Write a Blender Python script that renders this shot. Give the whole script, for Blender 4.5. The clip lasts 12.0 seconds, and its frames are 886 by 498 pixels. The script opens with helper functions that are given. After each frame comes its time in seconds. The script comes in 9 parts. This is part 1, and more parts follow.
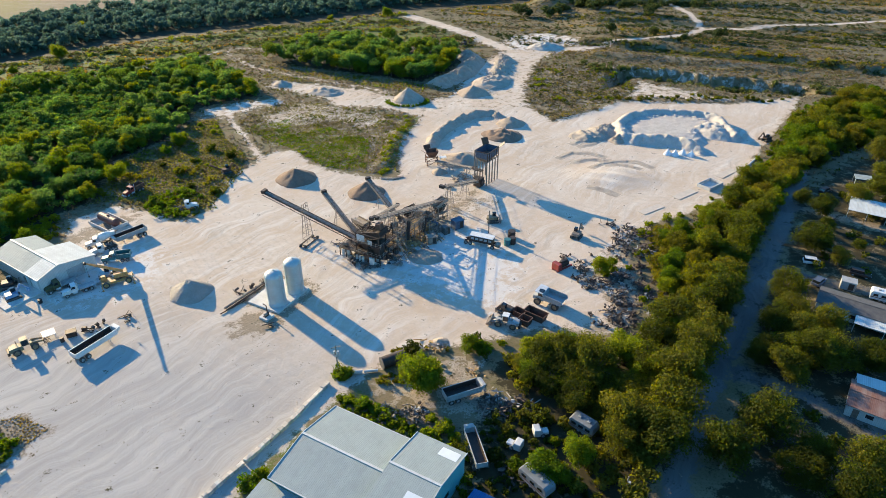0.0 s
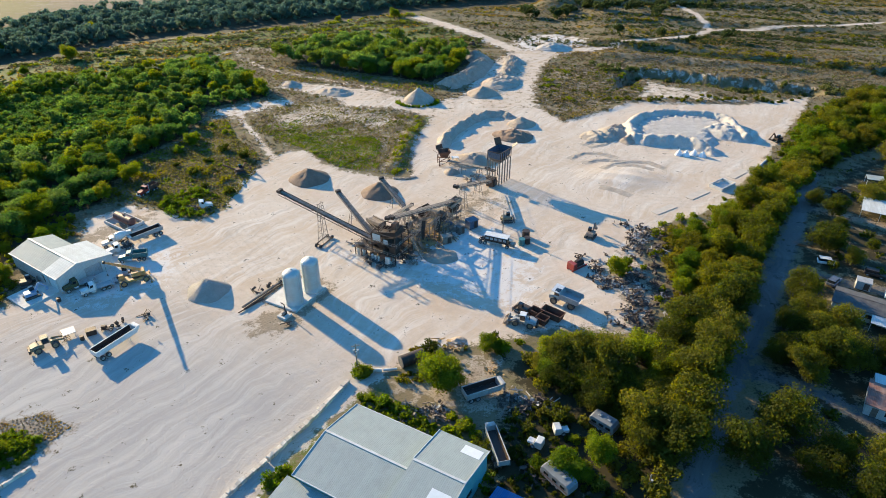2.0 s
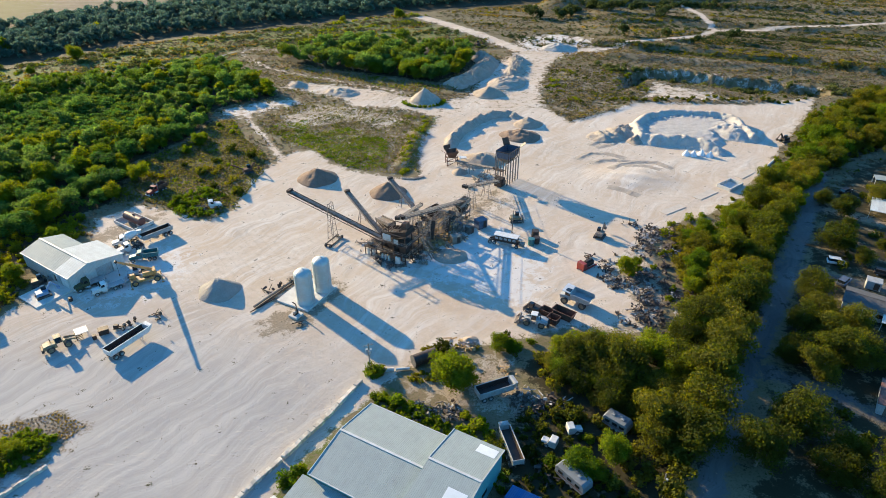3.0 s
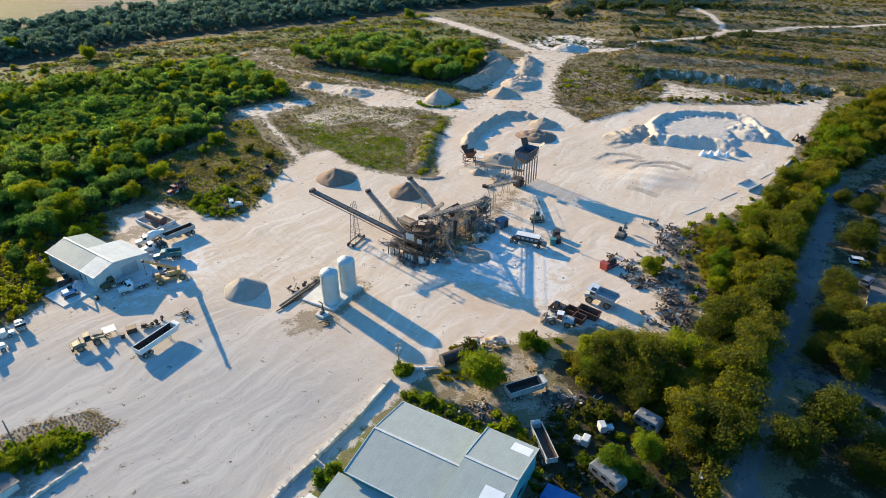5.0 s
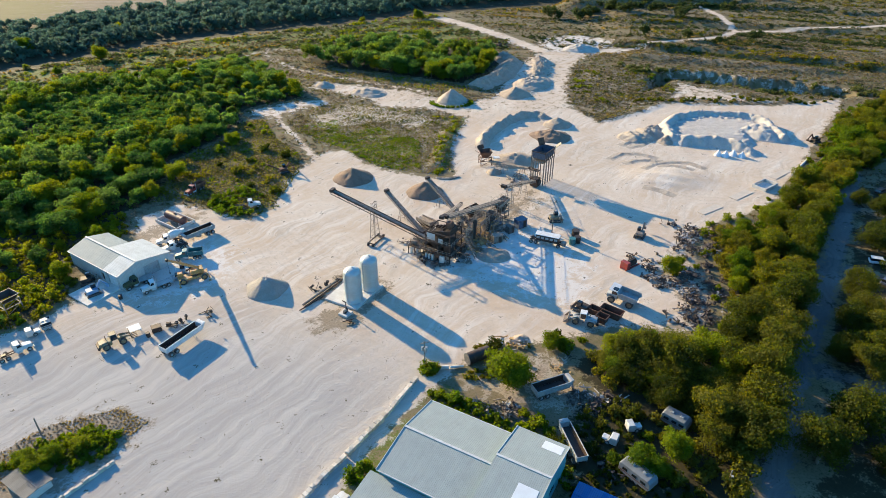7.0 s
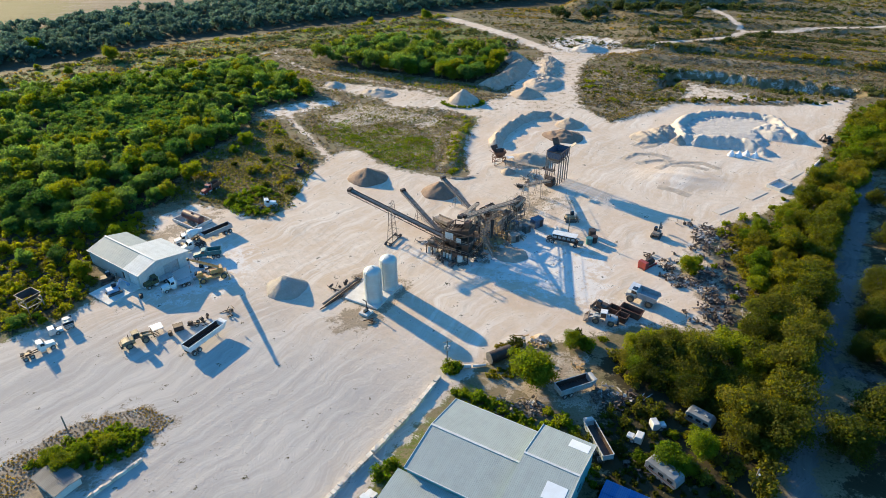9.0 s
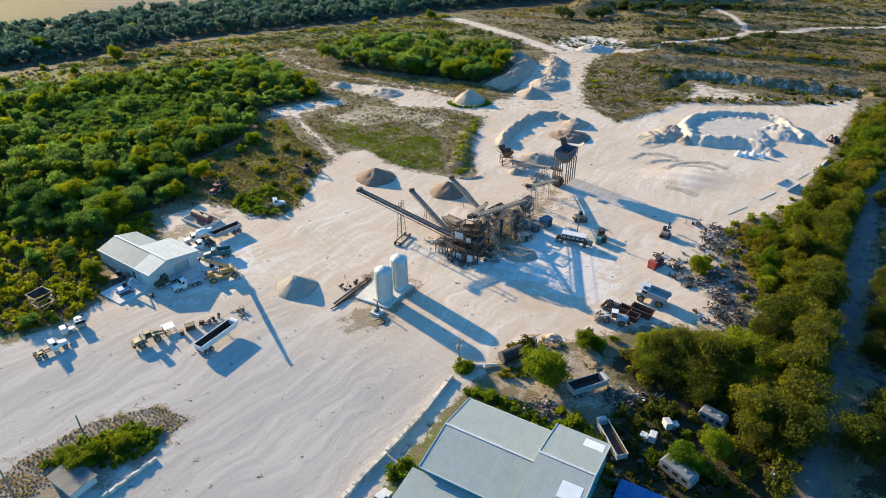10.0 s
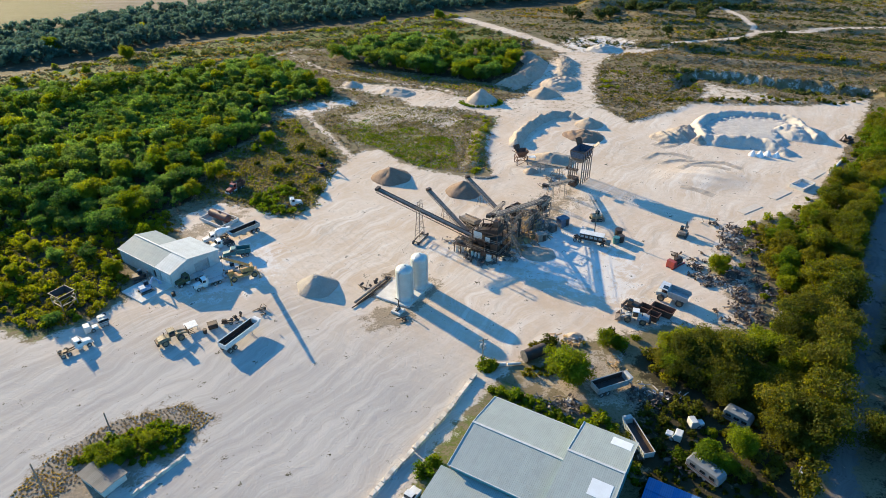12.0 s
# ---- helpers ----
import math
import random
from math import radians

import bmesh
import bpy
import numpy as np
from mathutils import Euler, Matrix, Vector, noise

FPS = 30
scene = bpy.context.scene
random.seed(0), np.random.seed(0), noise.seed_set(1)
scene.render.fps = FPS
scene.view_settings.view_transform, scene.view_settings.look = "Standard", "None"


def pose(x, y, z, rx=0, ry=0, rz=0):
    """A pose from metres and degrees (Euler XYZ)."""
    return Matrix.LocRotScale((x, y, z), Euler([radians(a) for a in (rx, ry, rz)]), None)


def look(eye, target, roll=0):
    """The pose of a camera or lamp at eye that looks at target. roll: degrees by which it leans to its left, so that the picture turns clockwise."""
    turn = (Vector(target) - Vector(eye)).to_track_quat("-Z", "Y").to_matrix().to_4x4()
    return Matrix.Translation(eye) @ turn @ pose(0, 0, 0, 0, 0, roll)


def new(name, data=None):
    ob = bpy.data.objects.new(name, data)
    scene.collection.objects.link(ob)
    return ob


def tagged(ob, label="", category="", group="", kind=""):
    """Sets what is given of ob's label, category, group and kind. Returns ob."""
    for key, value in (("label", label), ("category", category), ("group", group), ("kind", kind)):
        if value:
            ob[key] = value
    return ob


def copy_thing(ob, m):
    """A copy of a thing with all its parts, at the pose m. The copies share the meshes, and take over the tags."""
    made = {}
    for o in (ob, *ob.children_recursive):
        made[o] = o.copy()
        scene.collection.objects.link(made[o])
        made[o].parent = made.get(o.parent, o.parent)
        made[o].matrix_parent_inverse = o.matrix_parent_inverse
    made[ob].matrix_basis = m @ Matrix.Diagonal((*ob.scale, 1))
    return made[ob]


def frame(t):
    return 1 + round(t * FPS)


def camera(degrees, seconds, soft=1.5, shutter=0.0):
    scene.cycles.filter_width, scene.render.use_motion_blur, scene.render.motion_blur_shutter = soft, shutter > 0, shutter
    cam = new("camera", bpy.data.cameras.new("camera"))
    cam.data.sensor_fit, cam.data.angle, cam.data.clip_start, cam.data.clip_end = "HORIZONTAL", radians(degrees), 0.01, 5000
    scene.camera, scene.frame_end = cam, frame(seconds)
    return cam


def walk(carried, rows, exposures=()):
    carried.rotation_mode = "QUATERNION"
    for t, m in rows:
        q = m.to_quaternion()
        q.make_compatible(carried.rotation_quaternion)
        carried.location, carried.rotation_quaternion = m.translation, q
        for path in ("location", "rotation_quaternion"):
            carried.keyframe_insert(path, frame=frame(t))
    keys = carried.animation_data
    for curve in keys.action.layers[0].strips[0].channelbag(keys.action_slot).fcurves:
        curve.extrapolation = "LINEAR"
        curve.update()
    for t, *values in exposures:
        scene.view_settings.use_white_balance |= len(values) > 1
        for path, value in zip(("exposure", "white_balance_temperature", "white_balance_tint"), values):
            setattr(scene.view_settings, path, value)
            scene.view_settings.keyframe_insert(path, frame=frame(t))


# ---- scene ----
cam = camera(69.6, 12.0, soft=0.6)
# seconds, eye x, y, z in metres, pitch and yaw in degrees
PATH = [
    (0.0, -2.149, 0.070, 83.937, -31.793, 0.891),
    (0.5, -2.859, -0.111, 83.950, -31.772, 0.932),
    (1.0, -3.623, -0.290, 83.963, -31.753, 0.971),
    (1.5, -4.503, -0.466, 83.977, -31.735, 1.008),
    (2.0, -5.498, -0.639, 83.991, -31.718, 1.042),
    (2.5, -6.587, -0.809, 84.006, -31.702, 1.075),
    (3.0, -7.758, -0.976, 84.021, -31.686, 1.106),
    (5.0, -13.067, -1.611, 84.086, -31.635, 1.215),
    (5.5, -14.379, -1.761, 84.103, -31.625, 1.240),
    (6.0, -15.565, -1.909, 84.120, -31.616, 1.264),
    (6.5, -16.736, -2.053, 84.138, -31.607, 1.289),
    (8.5, -20.852, -2.611, 84.215, -31.584, 1.387),
    (9.0, -21.961, -2.747, 84.235, -31.581, 1.413),
    (9.5, -23.046, -2.883, 84.255, -31.578, 1.440),
    (10.0, -24.188, -3.019, 84.276, -31.577, 1.468),
    (10.5, -25.374, -3.156, 84.298, -31.576, 1.497),
    (11.0, -26.496, -3.295, 84.320, -31.577, 1.528),
    (11.5, -27.621, -3.436, 84.342, -31.579, 1.561),
    (12.0, -28.485, -3.580, 84.364, -31.581, 1.596),
]
LEAN = 0.15
walk(cam, [(t, pose(x, y, z, 90 + pitch, 0, yaw) @ pose(0, 0, 0, 0, 0, -LEAN)) for t, x, y, z, pitch, yaw in PATH],
     [(0.0, 0.95, 6050, 2), (12.0, 0.95, 6050, 2)])

# ---- world, sun, exposure ----
SUN_EL, SUN_AZ = 16.8, -47.0
world = bpy.data.worlds.new("sky")
scene.world = world
world.use_nodes = True
_n = world.node_tree.nodes
_sky = _n.new("ShaderNodeTexSky")
_sky.sky_type = "NISHITA"
_sky.sun_disc = False
_sky.sun_elevation = radians(SUN_EL)
_sky.sun_rotation = radians(SUN_AZ)
_sky.air_density = 1.4
_sky.dust_density = 0.6
_sky.ozone_density = 2.0
_n["Background"].inputs["Strength"].default_value = 0.11
_deep = _n.new("ShaderNodeMix")
_deep.data_type, _deep.blend_type = "RGBA", "MULTIPLY"
_deep.inputs[0].default_value = 1.0
_deep.inputs[7].default_value = (0.42, 0.89, 1.44, 1)
world.node_tree.links.new(_sky.outputs[0], _deep.inputs[6])
world.node_tree.links.new(_deep.outputs[2], _n["Background"].inputs["Color"])

sun_data = bpy.data.lights.new("sun", "SUN")
sun_data.energy = 6.25
sun_data.angle = radians(0.53)
sun_data.color = (1.0, 0.73, 0.42)
sun = new("sun", sun_data)
_to_sun = Vector((math.sin(radians(SUN_AZ)) * math.cos(radians(SUN_EL)), math.cos(radians(SUN_AZ)) * math.cos(radians(SUN_EL)), math.sin(radians(SUN_EL))))
sun.matrix_world = look(_to_sun * 400, (0, 0, 0))

# ---- materials ----
def nodes_of(name):
    m = bpy.data.materials.new(name)
    m.use_nodes = True
    t = m.node_tree
    return m, t, t.nodes, t.links, t.nodes["Principled BSDF"]


def noise_node(t, vec, scale, detail=4.0, rough=0.6, stretch=None):
    if stretch:
        mp = t.nodes.new("ShaderNodeMapping")
        mp.vector_type = "TEXTURE"
        mp.inputs["Scale"].default_value = [1 / v for v in stretch[:3]]
        if len(stretch) > 3:
            mp.inputs["Rotation"].default_value = (0, 0, radians(stretch[3]))
        t.links.new(vec, mp.inputs["Vector"])
        vec = mp.outputs[0]
    n = t.nodes.new("ShaderNodeTexNoise")
    n.inputs["Scale"].default_value = scale
    n.inputs["Detail"].default_value = detail
    n.inputs["Roughness"].default_value = rough
    t.links.new(vec, n.inputs["Vector"])
    return n.outputs["Fac"]


def ramp(t, fac, lo, hi, c0=(0, 0, 0), c1=(1, 1, 1)):
    r = t.nodes.new("ShaderNodeValToRGB")
    r.color_ramp.elements[0].position, r.color_ramp.elements[1].position = lo, hi
    r.color_ramp.elements[0].color, r.color_ramp.elements[1].color = (*c0, 1), (*c1, 1)
    t.links.new(fac, r.inputs[0])
    return r.outputs[0]


def mixc(t, fac, a, b, mode="MIX"):
    m = t.nodes.new("ShaderNodeMix")
    m.data_type, m.blend_type = "RGBA", mode
    for sock, v in ((m.inputs[0], fac), (m.inputs[6], a), (m.inputs[7], b)):
        if isinstance(v, (int, float)):
            sock.default_value = v
        elif isinstance(v, tuple):
            sock.default_value = (*v, 1)
        else:
            t.links.new(v, sock)
    return m.outputs[2]


def maths(t, op, a, b=0.0):
    m = t.nodes.new("ShaderNodeMath")
    m.operation = op
    for sock, v in ((m.inputs[0], a), (m.inputs[1], b)):
        if isinstance(v, (int, float)):
            sock.default_value = v
        else:
            t.links.new(v, sock)
    return m.outputs[0]


def bumped(t, b, height, dist, strength=1.0):
    n = t.nodes.new("ShaderNodeBump")
    n.inputs["Distance"].default_value = dist
    n.inputs["Strength"].default_value = strength
    t.links.new(height, n.inputs["Height"])
    t.links.new(n.outputs[0], b.inputs["Normal"])


def surf(name, base, wear, rough=0.6, metal=0.0, grain=6.0, blotch=0.7, amount=0.5, bump=0.01, dust=None, vary=0.0):
    """A worn surface: base colour, wear colour in blotches and in grain, a film of dust, uneven gloss."""
    m, t, n, l, b = nodes_of(name)
    pos = n.new("ShaderNodeNewGeometry").outputs["Position"]
    g = noise_node(t, pos, grain, 5, 0.65)
    k = noise_node(t, pos, blotch, 4, 0.6)
    c = mixc(t, maths(t, "MULTIPLY", ramp(t, k, 0.42, 0.62), amount), base, wear)
    c = mixc(t, maths(t, "MULTIPLY", ramp(t, g, 0.5, 0.68), amount * 0.7), c, wear)
    if dust:
        d = noise_node(t, pos, blotch * 2.3, 5, 0.7)
        c = mixc(t, maths(t, "MULTIPLY", ramp(t, d, 0.4, 0.7), 0.55), c, dust)
    if vary:
        r = n.new("ShaderNodeObjectInfo").outputs["Random"]
        v = maths(t, "ADD", maths(t, "MULTIPLY", r, 2 * vary), 1 - vary)
        h = n.new("ShaderNodeHueSaturation")
        l.new(c, h.inputs["Color"])
        l.new(v, h.inputs["Value"])
        c = h.outputs[0]
    l.new(c, b.inputs["Base Color"])
    b.inputs["Metallic"].default_value = metal
    l.new(maths(t, "ADD", maths(t, "MULTIPLY", g, 0.3), rough - 0.15), b.inputs["Roughness"])
    if bump:
        bumped(t, b, g, bump)
    return m


def ribbed(name, base, wear, axis, pitch=0.3, rough=0.7, metal=0.0, depth=0.03):
    """Painted sheet metal with standing ribs along one way of the thing."""
    m, t, n, l, b = nodes_of(name)
    oc = n.new("ShaderNodeTexCoord").outputs["Object"]
    pos = n.new("ShaderNodeNewGeometry").outputs["Position"]
    sep = n.new("ShaderNodeSeparateXYZ")
    l.new(oc, sep.inputs[0])
    f = maths(t, "FRACT", maths(t, "DIVIDE", sep.outputs[axis], pitch))
    rib = maths(t, "LESS_THAN", f, 0.16)
    sheet = maths(t, "FLOOR", maths(t, "DIVIDE", sep.outputs[axis], pitch * 3))
    wn = n.new("ShaderNodeTexWhiteNoise")
    wn.noise_dimensions = "1D"
    l.new(sheet, wn.inputs["W"])
    k = noise_node(t, pos, 0.5, 5, 0.65)
    s = noise_node(t, oc, 0.6, 5, 0.6, (4.0, 0.35, 1.0) if axis == 0 else (0.35, 4.0, 1.0))
    c = mixc(t, maths(t, "MULTIPLY", ramp(t, k, 0.45, 0.7), 0.5), base, wear)
    c = mixc(t, maths(t, "MULTIPLY", ramp(t, s, 0.45, 0.75), 0.45), c, wear)
    c = mixc(t, maths(t, "MULTIPLY", wn.outputs["Value"], 0.16), c, (0.3, 0.3, 0.3))
    c = mixc(t, maths(t, "MULTIPLY", rib, 0.55), c, tuple(0.8 * v for v in wear))
    l.new(c, b.inputs["Base Color"])
    b.inputs["Metallic"].default_value = metal
    b.inputs["Specular IOR Level"].default_value = 0.25
    l.new(maths(t, "ADD", maths(t, "MULTIPLY", k, 0.3), rough - 0.15), b.inputs["Roughness"])
    bumped(t, b, rib, depth)
    return m


def leafy(name, dark, mid, light, hue=0.5, glow=0.58, spread=0.95):
    m, t, n, l, b = nodes_of(name)
    geo = n.new("ShaderNodeNewGeometry")
    isl = geo.outputs["Random Per Island"]
    r = n.new("ShaderNodeObjectInfo").outputs["Random"]
    tuft = noise_node(t, geo.outputs["Position"], 0.9, 4, 0.65)
    c = mixc(t, ramp(t, tuft, 0.36, 0.58), dark, mid)
    c = mixc(t, maths(t, "MULTIPLY", ramp(t, isl, 0.45, 1.0), 0.55), c, light)
    c = mixc(t, maths(t, "MULTIPLY", ramp(t, tuft, 0.52, 0.68), 0.5), c, light)
    k = noise_node(t, geo.outputs["Position"], 0.11, 3, 0.6)
    c = mixc(t, maths(t, "MULTIPLY", ramp(t, k, 0.44, 0.62), 0.7), c, tuple(0.75 * a + 0.25 * q for a, q in zip(light, (0.16, 0.13, 0.02))))
    c = mixc(t, maths(t, "MULTIPLY", ramp(t, k, 0.47, 0.36), 0.6), c, dark)
    h = n.new("ShaderNodeHueSaturation")
    l.new(c, h.inputs["Color"])
    l.new(maths(t, "ADD", maths(t, "MULTIPLY", r, spread), 1.03 - spread / 2), h.inputs["Value"])
    l.new(maths(t, "ADD", maths(t, "MULTIPLY", r, -0.05), hue + 0.015), h.inputs["Hue"])
    l.new(h.outputs[0], b.inputs["Base Color"])
    b.inputs["Roughness"].default_value = 0.7
    b.inputs["Specular IOR Level"].default_value = 0.12
    tr = n.new("ShaderNodeBsdfTranslucent")
    h2 = n.new("ShaderNodeHueSaturation")
    h2.inputs["Value"].default_value = 1.5
    h2.inputs["Saturation"].default_value = 1.15
    l.new(h.outputs[0], h2.inputs["Color"])
    l.new(h2.outputs[0], tr.inputs["Color"])
    mx = n.new("ShaderNodeMixShader")
    mx.inputs[0].default_value = glow
    l.new(b.outputs[0], mx.inputs[1])
    l.new(tr.outputs[0], mx.inputs[2])
    l.new(mx.outputs[0], n["Material Output"].inputs["Surface"])
    return m


def ground_material():
    m, t, n, l, b = nodes_of("ground")
    pos = n.new("ShaderNodeNewGeometry").outputs["Position"]
    at = n.new("ShaderNodeAttribute")
    at.attribute_name = "zone"
    sep = n.new("ShaderNodeSeparateColor")
    l.new(at.outputs["Color"], sep.inputs[0])
    bare0, wood_shade0, field0 = sep.outputs
    at2 = n.new("ShaderNodeAttribute")
    at2.attribute_name = "tone"
    sep2 = n.new("ShaderNodeSeparateColor")
    l.new(at2.outputs["Color"], sep2.inputs[0])
    white0, soil_shade0, green0 = sep2.outputs
    lane_shade0 = at2.outputs["Alpha"]
    fine = noise_node(t, pos, 2.2, 6, 0.7)
    mid = noise_node(t, pos, 0.35, 5, 0.65)
    big = noise_node(t, pos, 0.06, 4, 0.6)
    tiny = noise_node(t, pos, 9.0, 3, 0.7)
    rub = maths(t, "ADD", maths(t, "MULTIPLY", maths(t, "SUBTRACT", mid, 0.5), 2.4), maths(t, "MULTIPLY", maths(t, "SUBTRACT", fine, 0.5), 1.4))

    def edge(mask, lo=0.38, hi=0.62):
        return ramp(t, maths(t, "ADD", mask, rub), lo, hi)

    # crushed limestone: swept, tracked by wheels
    pale, tan, grey = (0.60, 0.495, 0.39), (0.52, 0.395, 0.28), (0.43, 0.35, 0.275)
    grit = noise_node(t, pos, 1.1, 8, 0.78)
    warp = n.new("ShaderNodeTexNoise")
    warp.inputs["Scale"].default_value = 0.05
    warp.inputs["Detail"].default_value = 3
    l.new(pos, warp.inputs["Vector"])
    va = n.new("ShaderNodeVectorMath")
    va.operation = "MULTIPLY_ADD"
    va.inputs[1].default_value = (14, 14, 0)
    l.new(warp.outputs["Color"], va.inputs[0])
    l.new(pos, va.inputs[2])
    swirl = va.outputs[0]
    c = mixc(t, ramp(t, big, 0.35, 0.65), pale, tan)
    c = mixc(t, maths(t, "MULTIPLY", ramp(t, grit, 0.46, 0.66), 0.38), c, grey)
    c = mixc(t, maths(t, "MULTIPLY", ramp(t, mid, 0.48, 0.7), 0.3), c, (0.70, 0.64, 0.57))
    streak = noise_node(t, swirl, 0.3, 8, 0.74, (0.08, 1.3, 1.0, 52))
    streak2 = noise_node(t, swirl, 0.32, 8, 0.74, (1.2, 0.09, 1.0, -24))
    patchy = ramp(t, noise_node(t, pos, 0.05, 4, 0.6), 0.38, 0.56)
    c = mixc(t, maths(t, "MULTIPLY", maths(t, "MULTIPLY", ramp(t, streak, 0.47, 0.60), patchy), 0.6), c, (0.72, 0.66, 0.58))
    c = mixc(t, maths(t, "MULTIPLY", maths(t, "MULTIPLY", ramp(t, streak2, 0.50, 0.64), patchy), 0.5), c, (0.36, 0.30, 0.24))
    c = mixc(t, maths(t, "MULTIPLY", ramp(t, fine, 0.54, 0.76), 0.25), c, (0.33, 0.28, 0.22))
    # broad sweeping wheel marks
    wv = n.new("ShaderNodeTexWave")
    wv.wave_type, wv.rings_direction = "RINGS", "Z"
    mp = n.new("ShaderNodeMapping")
    mp.inputs["Location"].default_value = (70, -40, 0)
    l.new(pos, mp.inputs["Vector"])
    l.new(mp.outputs[0], wv.inputs["Vector"])
    wv.inputs["Scale"].default_value = 0.11
    wv.inputs["Distortion"].default_value = 3.0
    wv.inputs["Detail"].default_value = 3.0
    wv.inputs["Detail Scale"].default_value = 0.35
    wv2 = n.new("ShaderNodeTexWave")
    wv2.wave_type, wv2.rings_direction = "RINGS", "Z"
    mp2 = n.new("ShaderNodeMapping")
    mp2.inputs["Location"].default_value = (-60, -230, 0)
    l.new(pos, mp2.inputs["Vector"])
    l.new(mp2.outputs[0], wv2.inputs["Vector"])
    for sock, v in (("Scale", 0.16), ("Distortion", 4.0), ("Detail", 3.0), ("Detail Scale", 0.25)):
        wv2.inputs[sock].default_value = v
    lot = noise_node(t, pos, 0.028, 4, 0.6)
    one = maths(t, "MULTIPLY", ramp(t, wv.outputs["Fac"], 0.7, 0.96), ramp(t, lot, 0.5, 0.6))
    two = maths(t, "MULTIPLY", ramp(t, wv2.outputs["Fac"], 0.7, 0.96), ramp(t, lot, 0.52, 0.42))
    tracks = maths(t, "MULTIPLY", maths(t, "ADD", one, two), ramp(t, grit, 0.36, 0.56))
    c = mixc(t, maths(t, "MULTIPLY", tracks, 0.16), c, (0.34, 0.29, 0.235))
    c = mixc(t, maths(t, "MULTIPLY", green0, 0.85), c, mixc(t, ramp(t, streak, 0.42, 0.62), (0.335, 0.315, 0.295), (0.45, 0.415, 0.375)))
    c = mixc(t, maths(t, "MULTIPLY", edge(white0), 0.75), c, (0.66, 0.62, 0.57))
    # brown soil and stains; on lane and drives it paints in tree shade
    c = mixc(t, maths(t, "MULTIPLY", edge(soil_shade0), 0.75), c, mixc(t, ramp(t, fine, 0.4, 0.62), (0.25, 0.18, 0.11), (0.14, 0.11, 0.06)))
    # lane surface made dark and bluish: the trees' shade is in its colour
    c = mixc(t, maths(t, "MULTIPLY", edge(lane_shade0), 0.85), c, mixc(t, ramp(t, streak2, 0.4, 0.62), (0.062, 0.066, 0.070), (0.125, 0.122, 0.118)))
    # dry grass and weeds
    g = mixc(t, ramp(t, mid, 0.35, 0.65), (0.205, 0.162, 0.095), (0.125, 0.112, 0.046))
    band = noise_node(t, pos, 0.12, 6, 0.65, (0.3, 1.5, 1.0, -17))
    g = mixc(t, maths(t, "MULTIPLY", ramp(t, band, 0.5, 0.6), 0.7), g, (0.085, 0.082, 0.03))
    g = mixc(t, maths(t, "MULTIPLY", ramp(t, band, 0.49, 0.38), 0.6), g, (0.225, 0.17, 0.105))
    g = mixc(t, maths(t, "MULTIPLY", ramp(t, big, 0.5, 0.66), 0.6), g, (0.19, 0.148, 0.095))
    g = mixc(t, maths(t, "MULTIPLY", ramp(t, fine, 0.5, 0.64), 0.6), g, (0.05, 0.058, 0.014))
    g = mixc(t, maths(t, "MULTIPLY", edge(green0), 0.8), g, (0.11, 0.135, 0.018))
    c = mixc(t, maths(t, "MAXIMUM", edge(bare0), ramp(t, bare0, 0.8, 0.96)), g, c)
    f = mixc(t, ramp(t, big, 0.4, 0.6), (0.185, 0.137, 0.095), (0.155, 0.125, 0.08))
    plough = noise_node(t, pos, 0.10, 6, 0.7, (0.25, 1.6, 1.0, 8))
    f = mixc(t, maths(t, "MULTIPLY", ramp(t, plough, 0.47, 0.66), 0.6), f, (0.27, 0.215, 0.165))
    f = mixc(t, maths(t, "MULTIPLY", edge(green0), 0.75), f, (0.155, 0.135, 0.042))
    c = mixc(t, edge(field0), c, f)
    # dark soil under trees, taken near-black to carry the crowns' shade in its colour
    c = mixc(t, edge(wood_shade0), c, mixc(t, fine, (0.018, 0.019, 0.009), (0.065, 0.052, 0.026)))
    l.new(c, b.inputs["Base Color"])
    b.inputs["Roughness"].default_value = 0.95
    b.inputs["Specular IOR Level"].default_value = 0.2
    hgt = maths(t, "ADD", maths(t, "MULTIPLY", fine, 0.6), maths(t, "ADD", maths(t, "MULTIPLY", mid, 0.9), maths(t, "MULTIPLY", tiny, 0.25)))
    hgt = maths(t, "SUBTRACT", hgt, maths(t, "MULTIPLY", tracks, 0.06))
    bumped(t, b, hgt, 0.14, 0.9)
    return m


def heap_material(name, a, b2, c3):
    m, t, n, l, b = nodes_of(name)
    pos = n.new("ShaderNodeNewGeometry").outputs["Position"]
    fine = noise_node(t, pos, 3.0, 6, 0.75)
    mid = noise_node(t, pos, 0.5, 5, 0.65)
    run = noise_node(t, pos, 0.9, 5, 0.65, (1, 1, 0.15))
    c = mixc(t, ramp(t, mid, 0.38, 0.62), a, b2)
    c = mixc(t, maths(t, "MULTIPLY", ramp(t, fine, 0.45, 0.7), 0.5), c, c3)
    c = mixc(t, maths(t, "MULTIPLY", ramp(t, run, 0.5, 0.68), 0.35), c, a)
    l.new(c, b.inputs["Base Color"])
    b.inputs["Roughness"].default_value = 0.96
    bumped(t, b, maths(t, "ADD", fine, mid), 0.18)
    return m


